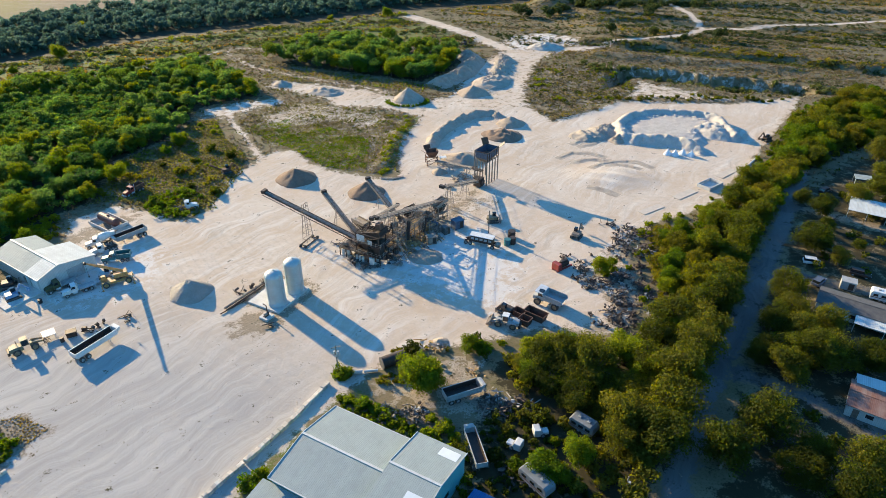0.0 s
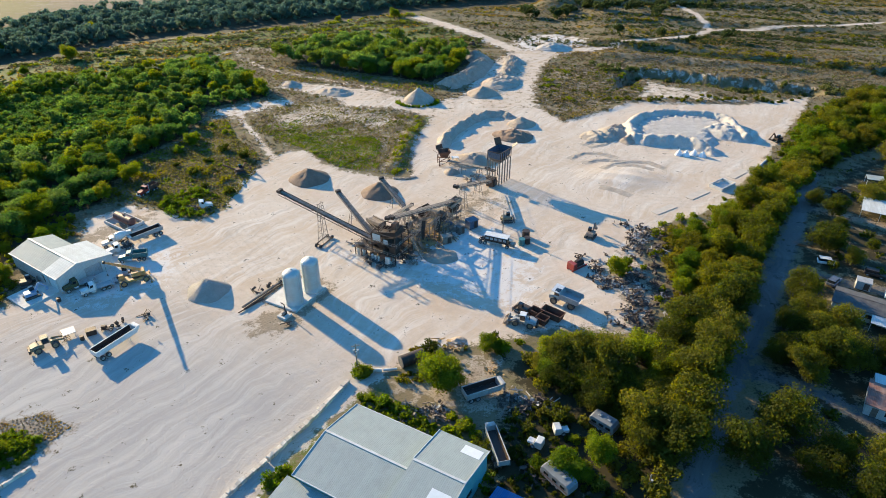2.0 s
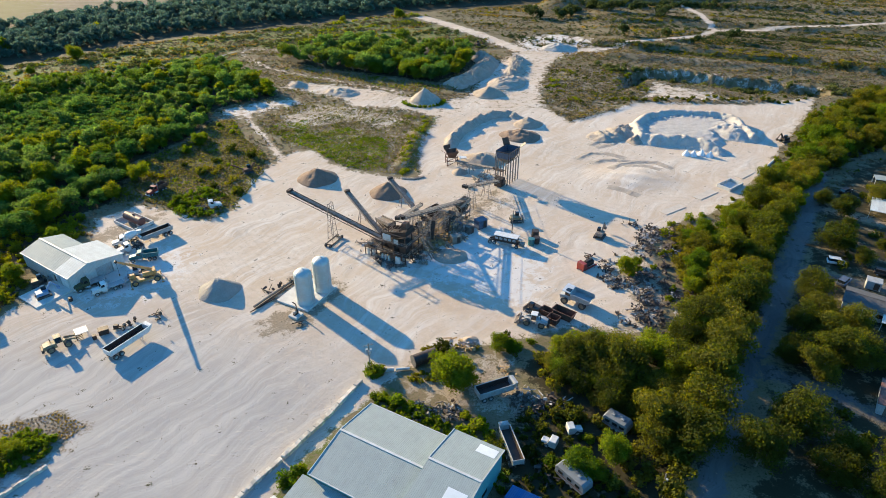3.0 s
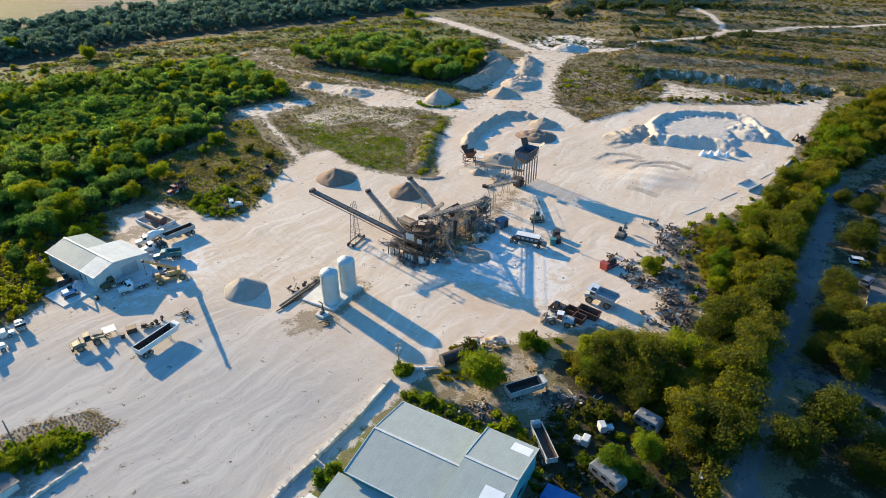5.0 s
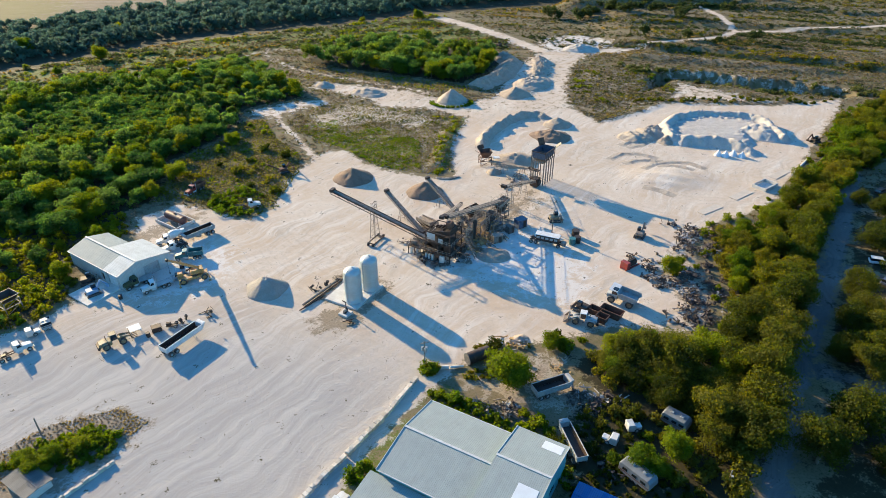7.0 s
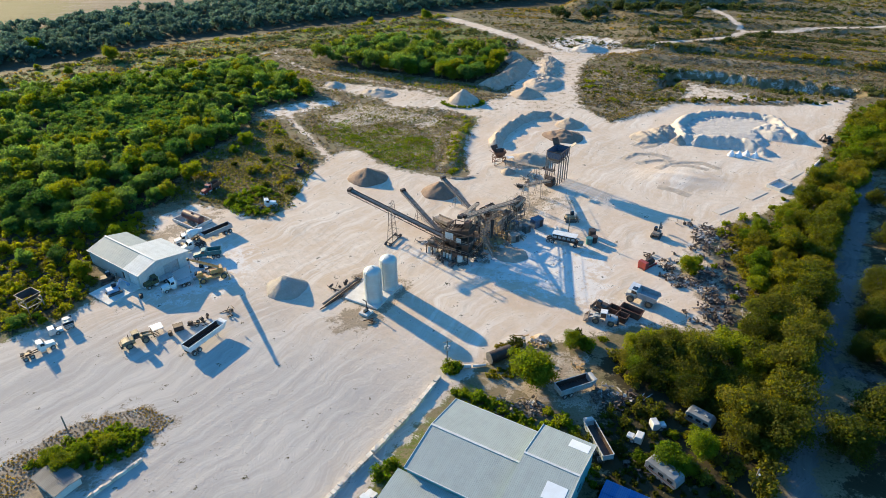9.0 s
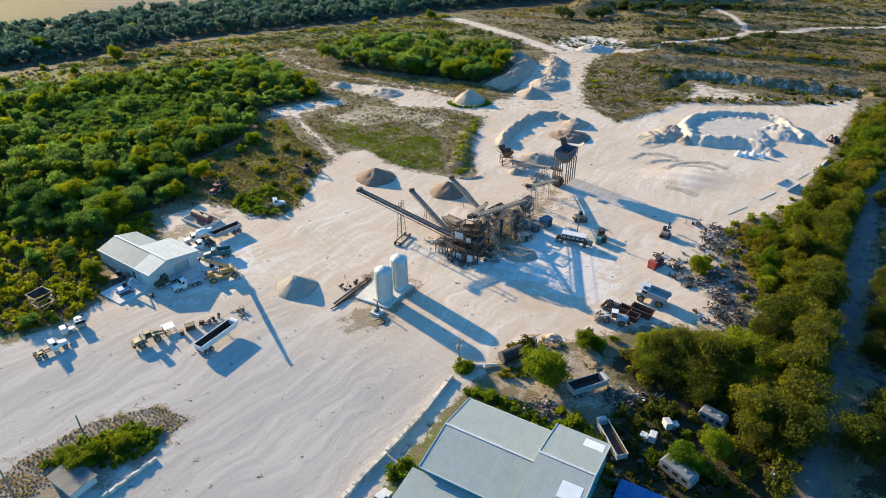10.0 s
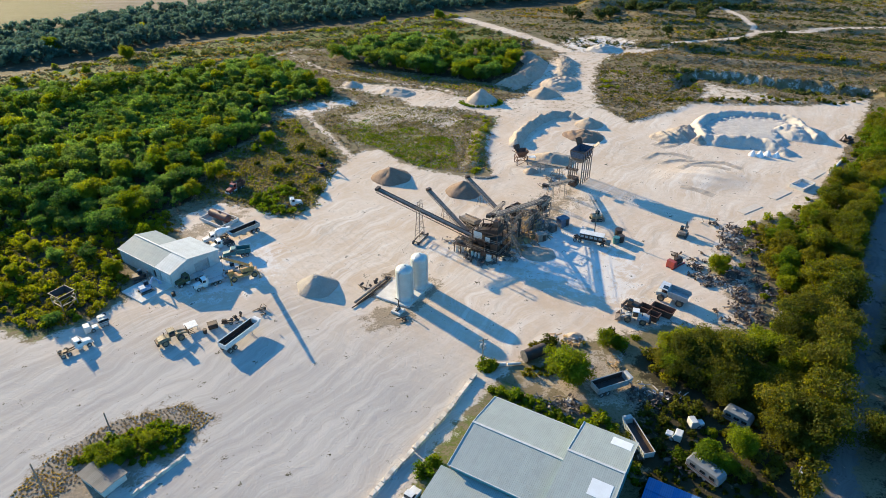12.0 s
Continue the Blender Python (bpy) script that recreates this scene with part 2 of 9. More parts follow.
GROUND = ground_material()
HEAP_TAN = heap_material("tan_gravel", (0.43, 0.34, 0.255), (0.34, 0.265, 0.195), (0.25, 0.195, 0.145))
HEAP_GREY = heap_material("grey_gravel", (0.37, 0.325, 0.275), (0.31, 0.27, 0.225), (0.23, 0.195, 0.16))
HEAP_BROWN = heap_material("brown_gravel", (0.265, 0.178, 0.122), (0.20, 0.136, 0.094), (0.14, 0.094, 0.066))
HEAP_PALE = heap_material("pale_limestone", (0.46, 0.385, 0.305), (0.37, 0.30, 0.23), (0.26, 0.21, 0.16))
HEAP_LIME = heap_material("white_lime", (0.82, 0.81, 0.79), (0.76, 0.75, 0.73), (0.68, 0.66, 0.63))
HEAP_CHALK = heap_material("chalky_limestone", (0.55, 0.495, 0.43), (0.45, 0.395, 0.335), (0.32, 0.275, 0.23))
HEAP_WHITE = heap_material("white_limestone", (0.55, 0.49, 0.42), (0.43, 0.375, 0.315), (0.30, 0.26, 0.215))
BARK = surf("bark", (0.10, 0.075, 0.05), (0.19, 0.16, 0.12), 0.9, bump=0.03)
LEAF_GREEN = leafy("green_leaves", (0.038, 0.090, 0.024), (0.082, 0.166, 0.036), (0.165, 0.25, 0.05))
LEAF_OLIVE = leafy("olive_leaves", (0.030, 0.045, 0.009), (0.076, 0.094, 0.013), (0.20, 0.20, 0.024))
LEAF_KHAKI = leafy("khaki_leaves", (0.062, 0.074, 0.010), (0.125, 0.138, 0.015), (0.245, 0.235, 0.028), spread=0.6)
LEAF_LIME = leafy("lime_leaves", (0.080, 0.120, 0.008), (0.13, 0.18, 0.011), (0.22, 0.27, 0.02), spread=0.4)
LEAF_LEMON = leafy("lemon_leaves", (0.072, 0.112, 0.018), (0.142, 0.192, 0.026), (0.235, 0.27, 0.042), spread=0.4)
# river leaves shifted to blue: distance haze mixed into their colour
LEAF_BELT_HAZE = leafy("hazed_river_foliage", (0.046, 0.082, 0.074), (0.072, 0.118, 0.098), (0.095, 0.14, 0.09), glow=0.45)
LEAF_GOLD = leafy("golden_weeds", (0.165, 0.14, 0.025), (0.265, 0.225, 0.045), (0.37, 0.315, 0.08), glow=0.5, spread=0.4)
LEAF_BRUSH = leafy("dry_brush", (0.098, 0.082, 0.032), (0.165, 0.142, 0.054), (0.255, 0.22, 0.09), glow=0.4, spread=0.5)
LEAF_DRY = leafy("dry_weeds", (0.115, 0.10, 0.055), (0.185, 0.158, 0.09), (0.265, 0.228, 0.14), glow=0.35)
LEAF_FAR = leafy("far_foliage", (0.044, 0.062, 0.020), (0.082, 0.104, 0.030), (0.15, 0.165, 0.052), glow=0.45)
DUST = (0.50, 0.45, 0.39)
WHITE_PAINT = surf("white_paint", (0.72, 0.72, 0.70), (0.50, 0.46, 0.40), 0.45, 0.0, 8, 0.9, 0.35, 0.004, DUST)
YELLOW_PAINT = surf("yellow_paint", (0.52, 0.255, 0.05), (0.19, 0.10, 0.045), 0.5, 0.0, 7, 1.2, 0.6, 0.01, (0.44, 0.33, 0.21))
TAN_PAINT = surf("dusty_yellow_paint", (0.27, 0.19, 0.085), (0.09, 0.068, 0.045), 0.6, 0.0, 7, 1.2, 0.6, 0.01, (0.36, 0.30, 0.23))
TEAL_PAINT = surf("teal_paint", (0.03, 0.16, 0.17), (0.10, 0.12, 0.11), 0.45, 0.0, 7, 1.2, 0.5, 0.008)
BLUE_PAINT = surf("blue_paint", (0.035, 0.065, 0.13), (0.075, 0.085, 0.095), 0.6, 0.0, 7, 1.1, 0.5, 0.008, (0.25, 0.25, 0.25))
PALE_BLUE = surf("faded_blue_paint", (0.10, 0.22, 0.42), (0.30, 0.36, 0.42), 0.5, 0.0, 7, 1.1, 0.5, 0.008, (0.45, 0.47, 0.48))
RED_PAINT = surf("red_paint", (0.33, 0.035, 0.025), (0.13, 0.05, 0.03), 0.5, 0.0, 7, 1.2, 0.5, 0.008)
GREEN_PAINT = surf("dull_green_paint", (0.075, 0.085, 0.03), (0.07, 0.05, 0.03), 0.6, 0.0, 7, 1.2, 0.6, 0.01)
GREY_PAINT = surf("grey_paint", (0.34, 0.35, 0.35), (0.20, 0.18, 0.16), 0.5, 0.0, 7, 1.0, 0.5, 0.008, DUST)
STEEL = surf("dusty_steel", (0.26, 0.205, 0.16), (0.095, 0.066, 0.048), 0.65, 0.15, 9, 1.3, 0.45, 0.01, (0.46, 0.385, 0.30), 0.2)
DUSTY_STEEL = surf("stone_dusted_steel", (0.36, 0.29, 0.225), (0.16, 0.115, 0.085), 0.75, 0.05, 9, 1.3, 0.5, 0.01, (0.50, 0.42, 0.335), 0.15)
DARK_STEEL = surf("dark_steel", (0.055, 0.042, 0.036), (0.11, 0.066, 0.042), 0.6, 0.4, 9, 1.3, 0.6, 0.01, None, 0.15)
RUST = surf("rusty_steel", (0.15, 0.075, 0.045), (0.07, 0.04, 0.03), 0.8, 0.2, 8, 1.0, 0.7, 0.015, None, 0.2)
GALV = surf("galvanised_steel", (0.56, 0.56, 0.54), (0.40, 0.37, 0.33), 0.55, 0.08, 9, 1.0, 0.4, 0.006)
RUBBER = surf("tyre_rubber", (0.035, 0.034, 0.033), (0.16, 0.14, 0.12), 0.85, 0.0, 9, 1.6, 0.5, 0.02)
BELT = surf("conveyor_belt", (0.07, 0.066, 0.062), (0.24, 0.21, 0.18), 0.85, 0.0, 8, 1.1, 0.6, 0.01)
CONCRETE = surf("concrete", (0.62, 0.59, 0.54), (0.42, 0.39, 0.34), 0.85, 0.0, 7, 0.6, 0.5, 0.01, DUST)
PAD = surf("dusty_pad_concrete", (0.56, 0.48, 0.395), (0.44, 0.37, 0.30), 0.9, 0.0, 7, 0.6, 0.5, 0.01, (0.52, 0.44, 0.35))
SILO_PAINT = surf("dull_white_silo_paint", (0.50, 0.53, 0.51), (0.37, 0.38, 0.35), 0.5, 0.15, 5, 0.5, 0.45, 0.006, (0.50, 0.47, 0.42))
WOOD = surf("grey_weathered_wood", (0.25, 0.20, 0.15), (0.13, 0.10, 0.075), 0.85, 0.0, 10, 1.3, 0.6, 0.01, None, 0.25)
STONE = surf("pale_block_stone", (0.60, 0.53, 0.44), (0.42, 0.355, 0.28), 0.9, 0.0, 8, 1.0, 0.6, 0.03, None, 0.22)
SCRAP = surf("mixed_scrap", (0.075, 0.058, 0.048), (0.16, 0.115, 0.085), 0.75, 0.3, 6, 0.7, 0.7, 0.02, None, 0.4)
PALE_SCRAP = surf("pale_scrap", (0.34, 0.32, 0.295), (0.17, 0.145, 0.125), 0.7, 0.1, 6, 0.7, 0.6, 0.02, None, 0.3)
TANK_BROWN = surf("brown_red_tank_paint", (0.12, 0.042, 0.036), (0.07, 0.036, 0.03), 0.5, 0.1, 5, 0.8, 0.5, 0.01, (0.17, 0.10, 0.085))
ROOF_GREEN = ribbed("grey_green_roof_sheet", (0.235, 0.30, 0.285), (0.19, 0.235, 0.225), 1)
ROOF_PALE = ribbed("pale_green_grey_roof_sheet", (0.335, 0.375, 0.355), (0.26, 0.29, 0.275), 0)
ROOF_WHITE = ribbed("white_roof_sheet", (0.60, 0.62, 0.60), (0.45, 0.45, 0.42), 0)
ROOF_RUST = ribbed("rusty_roof_sheet", (0.20, 0.09, 0.065), (0.36, 0.25, 0.20), 0, 0.25, 0.75, 0.2, 0.04)
ROOF_BLUE = ribbed("blue_roof_sheet", (0.035, 0.13, 0.34), (0.03, 0.09, 0.24), 0)
ROOF_DARK = surf("dark_shingle_roof", (0.085, 0.08, 0.078), (0.13, 0.12, 0.11), 0.9, 0, 9, 0.9, 0.6, 0.03)
WALL_SHEET = ribbed("pale_wall_sheet", (0.56, 0.57, 0.54), (0.44, 0.43, 0.39), 0, 0.3, 0.65, 0.0, 0.02)
WALL_TEAL = ribbed("teal_wall_sheet", (0.14, 0.37, 0.40), (0.11, 0.28, 0.30), 1, 0.3, 0.65, 0.0, 0.02)
SKYLIGHT = surf("translucent_white_sheet", (0.72, 0.73, 0.72), (0.58, 0.57, 0.54), 0.4, 0, 6, 0.7, 0.3, 0.004)


def glass_material():
    m, t, n, l, b = nodes_of("dark_window_glass")
    b.inputs["Base Color"].default_value = (0.015, 0.02, 0.024, 1)
    b.inputs["Roughness"].default_value = 0.08
    b.inputs["Specular IOR Level"].default_value = 0.7
    return m


GLASS = glass_material()
# grey hut roof, darkened in colour because the hut stands in shade
ROOF_SHADED_GREY = ribbed("shade_dark_grey_roof_sheet", (0.135, 0.13, 0.125), (0.095, 0.09, 0.085), 0)

OCHRE = surf("ochre_timber", (0.42, 0.27, 0.11), (0.26, 0.17, 0.085), 0.8, grain=9.0, bump=0.01)
RUBBER_BELT = surf("dusty_rubber_belt", (0.15, 0.125, 0.10), (0.34, 0.28, 0.225), 0.85, 0.0, 8, 1.1, 0.5, 0.01)
# caravan paint darkened to stand in for the shade of the trees
CARAVAN_SHADE = surf("shade_darkened_caravan_paint", (0.18, 0.195, 0.205), (0.11, 0.105, 0.10), 0.6, 0.0, 8, 0.9, 0.4, 0.004)

# ---- mesh helpers ----
def part(name, bm, material, parent, label=""):
    me = bpy.data.meshes.new(name)
    bm.to_mesh(me)
    bm.free()
    me.materials.append(material)
    ob = new(name, me)
    ob.parent = parent
    return tagged(ob, label)


def raw(name, verts, faces, material, parent=None, smooth=False):
    me = bpy.data.meshes.new(name)
    me.from_pydata(verts, [], faces)
    me.materials.append(material)
    if smooth:
        me.polygons.foreach_set("use_smooth", [True] * len(me.polygons))
    ob = new(name, me)
    ob.parent = parent
    return ob


def thing(name, label, category, m, group="", kind=""):
    ob = new(name)
    ob.empty_display_size = 0.3
    ob.matrix_basis = m
    return tagged(ob, label, category, group, kind)


def at(x, y, turn=0.0, z=0.0):
    return pose(x, y, z, 0, 0, turn)


def box(bm, c, s, turn=None, bevel=0.0, taper=None):
    """A box about c with the sizes s; taper shrinks its top in x and y."""
    r = bmesh.ops.create_cube(bm, size=1.0)
    vs = r["verts"]
    for v in vs:
        k = taper if taper and v.co.z > 0 else (1, 1)
        v.co = Vector((v.co.x * s[0] * k[0], v.co.y * s[1] * k[1], v.co.z * s[2]))
    if bevel:
        es = list({e for v in vs for e in v.link_edges})
        out = bmesh.ops.bevel(bm, geom=es, offset=bevel, segments=1, affect="EDGES")
        vs = list({v for f in out["faces"] for v in f.verts} | {v for v in vs if v.is_valid})
    if turn is not None:
        bmesh.ops.transform(bm, matrix=turn, verts=vs)
    bmesh.ops.translate(bm, vec=Vector(c), verts=vs)
    return bm


def beam(bm, p0, p1, w, h=None):
    p0, p1 = Vector(p0), Vector(p1)
    d = p1 - p0
    m = Matrix.Translation((p0 + p1) / 2) @ d.to_track_quat("Y", "Z").to_matrix().to_4x4()
    r = bmesh.ops.create_cube(bm, size=1.0, matrix=m @ Matrix.Diagonal((w, d.length, h or w, 1)))
    return bm


def tube(bm, p0, p1, r0, r1=None, n=12, caps=True):
    p0, p1 = Vector(p0), Vector(p1)
    d = p1 - p0
    m = Matrix.Translation((p0 + p1) / 2) @ d.to_track_quat("Z", "Y").to_matrix().to_4x4()
    bmesh.ops.create_cone(bm, cap_ends=caps, segments=n, radius1=r0, radius2=r0 if r1 is None else r1, depth=d.length, matrix=m)
    return bm


def prism(bm, outline, y0, y1, turn=None):
    """An outline in x and z, drawn out from y0 to y1."""
    a = [bm.verts.new((x, y0, z)) for x, z in outline]
    b = [bm.verts.new((x, y1, z)) for x, z in outline]
    k = len(outline)
    fs = [bm.faces.new(a), bm.faces.new(b[::-1])]
    for i in range(k):
        fs.append(bm.faces.new((a[i], b[i], b[(i + 1) % k], a[(i + 1) % k])))
    bmesh.ops.recalc_face_normals(bm, faces=fs)
    if turn is not None:
        bmesh.ops.transform(bm, matrix=turn, verts=a + b)
    return bm


def fresh():
    return bmesh.new()


# ---- the ground: one sheet ----
def away(poly, X, Y):
    """Metres from a closed outline, minus inside."""
    P = np.array(poly, float)
    d = np.full(X.shape, 1e9)
    inside = np.zeros(X.shape, bool)
    for (x0, y0), (x1, y1) in zip(P, np.roll(P, -1, 0)):
        ex, ey = x1 - x0, y1 - y0
        k = np.clip(((X - x0) * ex + (Y - y0) * ey) / (ex * ex + ey * ey + 1e-9), 0, 1)
        d = np.minimum(d, np.hypot(X - x0 - k * ex, Y - y0 - k * ey))
        if y0 != y1:
            inside ^= ((y0 > Y) != (y1 > Y)) & (X < x0 + (Y - y0) * ex / (y1 - y0))
    return np.where(inside, -d, d)


def along(line, X, Y):
    """Metres from an open line."""
    P = np.array(line, float)
    d = np.full(X.shape, 1e9)
    for (x0, y0), (x1, y1) in zip(P[:-1], P[1:]):
        ex, ey = x1 - x0, y1 - y0
        k = np.clip(((X - x0) * ex + (Y - y0) * ey) / (ex * ex + ey * ey), 0, 1)
        d = np.minimum(d, np.hypot(X - x0 - k * ex, Y - y0 - k * ey))
    return d


def soft(d, w=1.5):
    return np.clip(0.5 - d / (2 * w), 0, 1)


YARD = [(-260, 0), (-260, 88), (-126, 99), (-115, 95), (-107, 102), (-102, 112), (-104, 121), (-97, 127), (-101, 138),
        (-105, 149), (-97, 157), (-86, 154), (-75, 148), (-69, 155), (-70, 166), (-69, 178), (-64, 190), (-61, 197), (-55, 197), (-47, 187),
        (-39, 181), (-31, 178), (-24, 176), (-18.5, 175), (-18.8, 184), (-19.5, 200), (-17, 216), (-14, 230), (0, 242), (28, 240), (35, 225), (54, 237), (64, 247), (108, 245),
        (138, 254), (131, 242), (102, 201), (86, 179), (70, 159), (52, 149), (41, 136), (41, 121), (37, 108), (30, 102),
        (17, 104), (4, 100), (-9, 98), (-17, 91), (-22, 85), (-34, 66), (-44, 40), (-48, 0)]
BACK = [(-15, 229), (-26, 236), (-46, 246), (-64, 256), (-82, 266), (-80, 274), (-58, 269), (-38, 262), (-25, 252),
        (-14, 248), (-2, 256), (3, 280), (10, 300), (20, 318), (26, 330), (38, 326), (66, 336), (72, 326), (46, 318),
        (37, 300), (31, 276), (27, 252), (29, 236)]
JUNKYARD = [(-18, 90), (-8, 92), (0, 96), (6, 95), (3, 88), (8, 84), (7, 79), (4, 74), (2, 79), (-6, 81), (-16, 84)]
PATCH = [(-100, 235), (-88, 246), (-72, 251), (-68, 244), (-80, 236), (-86, 228), (-96, 228)]
BENCH = [(73, 329), (110, 317), (128, 302), (150, 295), (148, 288), (120, 295), (95, 304), (72, 316)]
FORK = [(30, 356), (50, 362), (66, 348), (62, 335), (48, 326), (30, 324), (24, 338)]
FLAT_PAD = [(-52, 247), (-49, 261), (-39, 259), (-28, 245), (-36, 240.5), (-47, 240.5)]
PITFLOOR = [(66, 252), (78, 276), (98, 262), (112, 247), (90, 249)]
WOOD_WEST = [(-330, 160), (-300, 235), (-192, 258), (-155, 283), (-120, 308), (-90, 272), (-80, 252), (-92, 246), (-101, 236), (-99, 222), (-101, 207),
             (-111, 188), (-107, 172), (-106, 157), (-116, 147), (-120, 138), (-150, 140), (-240, 150)]
WOOD_MID = [(-92, 306), (-84, 322), (-50, 338), (-4, 324), (3, 306), (-6, 286), (-16, 273), (-44, 284), (-72, 295)]
WOOD_EAST = [(108, 197), (99, 182), (92, 170), (84, 159), (72, 149), (62, 144.5), (54, 141), (49, 134), (47, 124), (44, 106), (34, 98.5), (22, 97), (5, 94),
             (8.5, 85.5), (13, 82), (12, 72), (16, 58), (26, 62), (36, 76), (52, 103), (73, 136), (93, 166), (110, 184), (140, 205),
             (240, 240), (260, 262), (160, 256), (140, 240), (128, 226), (118, 212)]
EAST_EDGE = [(135, 243), (122, 226), (113, 213), (103, 199), (95, 185), (87, 172.5), (79, 163), (70, 155), (60, 148), (53, 145), (48, 138), (52, 136), (62, 143), (72, 148), (86, 159), (98, 176), (112, 196), (130, 220), (148, 244)]
GARDENS = [(36, 60), (52, 88), (74, 126), (100, 168), (124, 190), (200, 214), (320, 240), (320, 40), (60, 30)]
FIELD = [(-700, 330), (-420, 300), (-288, 358), (-264, 372), (-250, 396), (-240, 412), (-205, 426), (-175, 452), (-60, 560), (-500, 1500), (-1500, 1500), (-1500, 500)]
LANE = [(26, 50), (33.5, 66), (38.8, 76), (44, 85.5), (55, 101.5), (63, 113), (74, 130), (86, 149), (95, 165), (107, 184)]
DRIVES = [[(70, 131), (80, 124), (92, 118), (112, 108)], [(48, 94), (60, 87), (72, 76), (90, 66)], [(92, 160), (104, 152), (116, 142), (140, 130)]]
TRAIL5 = [(-118.5, 324.0), (-128.7, 305.8), (-147.4, 291.9), (-166.6, 281.6), (-178.7, 277.9), (-183.3, 271.1), (-195.9, 262.0), (-211.6, 247.4)]
TRAILS = [[(-58, 183), (-66.6, 195), (-75.2, 210), (-84, 224), (-88, 236)], [(-19, 247), (-34, 262), (-62, 276), (-92, 292), (-112, 314), (-116, 330), (-98, 327)],
          [(24, 328), (6, 360), (-14, 388), (-28, 404)], [(40, 324), (69, 331), (100, 340), (123, 348), (134, 361), (136, 392), (132, 424)],
          [(134, 360), (167, 361), (205, 366), (245, 376), (320, 392)], TRAIL5]
SCRUB_FIELD = [(-81.5, 224), (-75, 239), (-66, 247), (-52, 244), (-31, 233), (-15, 231), (-17.5, 216), (-20, 200), (-19.5, 183), (-25, 178.5), (-32, 180), (-39, 182.5), (-47, 189), (-55, 197.5), (-64, 201), (-73, 212)]
FIELD_GREEN = [(-78, 219), (-70, 223), (-63, 225), (-57, 212), (-46, 219), (-37, 211), (-30, 206), (-29, 182), (-39, 182.5), (-47, 189), (-56, 199), (-66, 206)]
SHRUBS_WEST = [(-182, 228), (-165, 254), (-140, 252), (-124, 238), (-122, 216), (-136, 204), (-158, 200)]
BELT_TREES = [(-330, 256), (-249, 298), (-224, 312), (-198, 341), (-177, 364), (-153, 377), (-132, 387), (-83, 408), (-42, 436), (0, 456), (50, 474), (60, 520), (-60, 540), (-140, 480), (-182, 448), (-210, 428), (-241, 414), (-251, 399), (-266, 374), (-290, 362), (-360, 344)]
BED = [(-330, 240), (-236, 281), (-217, 295), (-191, 328), (-169, 346), (-147, 358), (-127, 368), (-81, 390), (-40, 420), (20, 440)]
SCRUB_WEST = [(-110, 188), (-99, 206), (-98, 224), (-90, 226), (-80, 206), (-70, 194), (-67, 180), (-68, 166), (-71, 156), (-77, 150), (-86, 156), (-97, 160), (-105, 158), (-106, 172)]
SCRUB_EAST = [(30, 233), (36, 227), (41, 229), (54, 238), (62, 248), (72, 258), (78, 280), (66, 300), (38, 301), (31, 274), (28, 252)]
FAR_EAST = [(44, 322), (64, 300), (110, 290), (150, 262), (260, 262), (420, 330), (420, 480), (150, 480), (60, 470), (-20, 420), (0, 380), (26, 345)]
FAR_WEST = [(-120, 330), (-112, 312), (-150, 286), (-215, 256), (-330, 216), (-330, 238), (-236, 278), (-217, 292), (-191, 325), (-169, 343), (-147, 355), (-127, 365), (-81, 387), (-40, 416), (-24, 408), (-38, 400), (-14, 376), (10, 348), (8, 330), (-50, 344), (-88, 330)]
SCARP = [(52, 302), (82, 299), (112, 286), (140, 272)]


def ease(v):
    v = np.clip(v, 0, 1)
    return v * v * (3 - 2 * v)


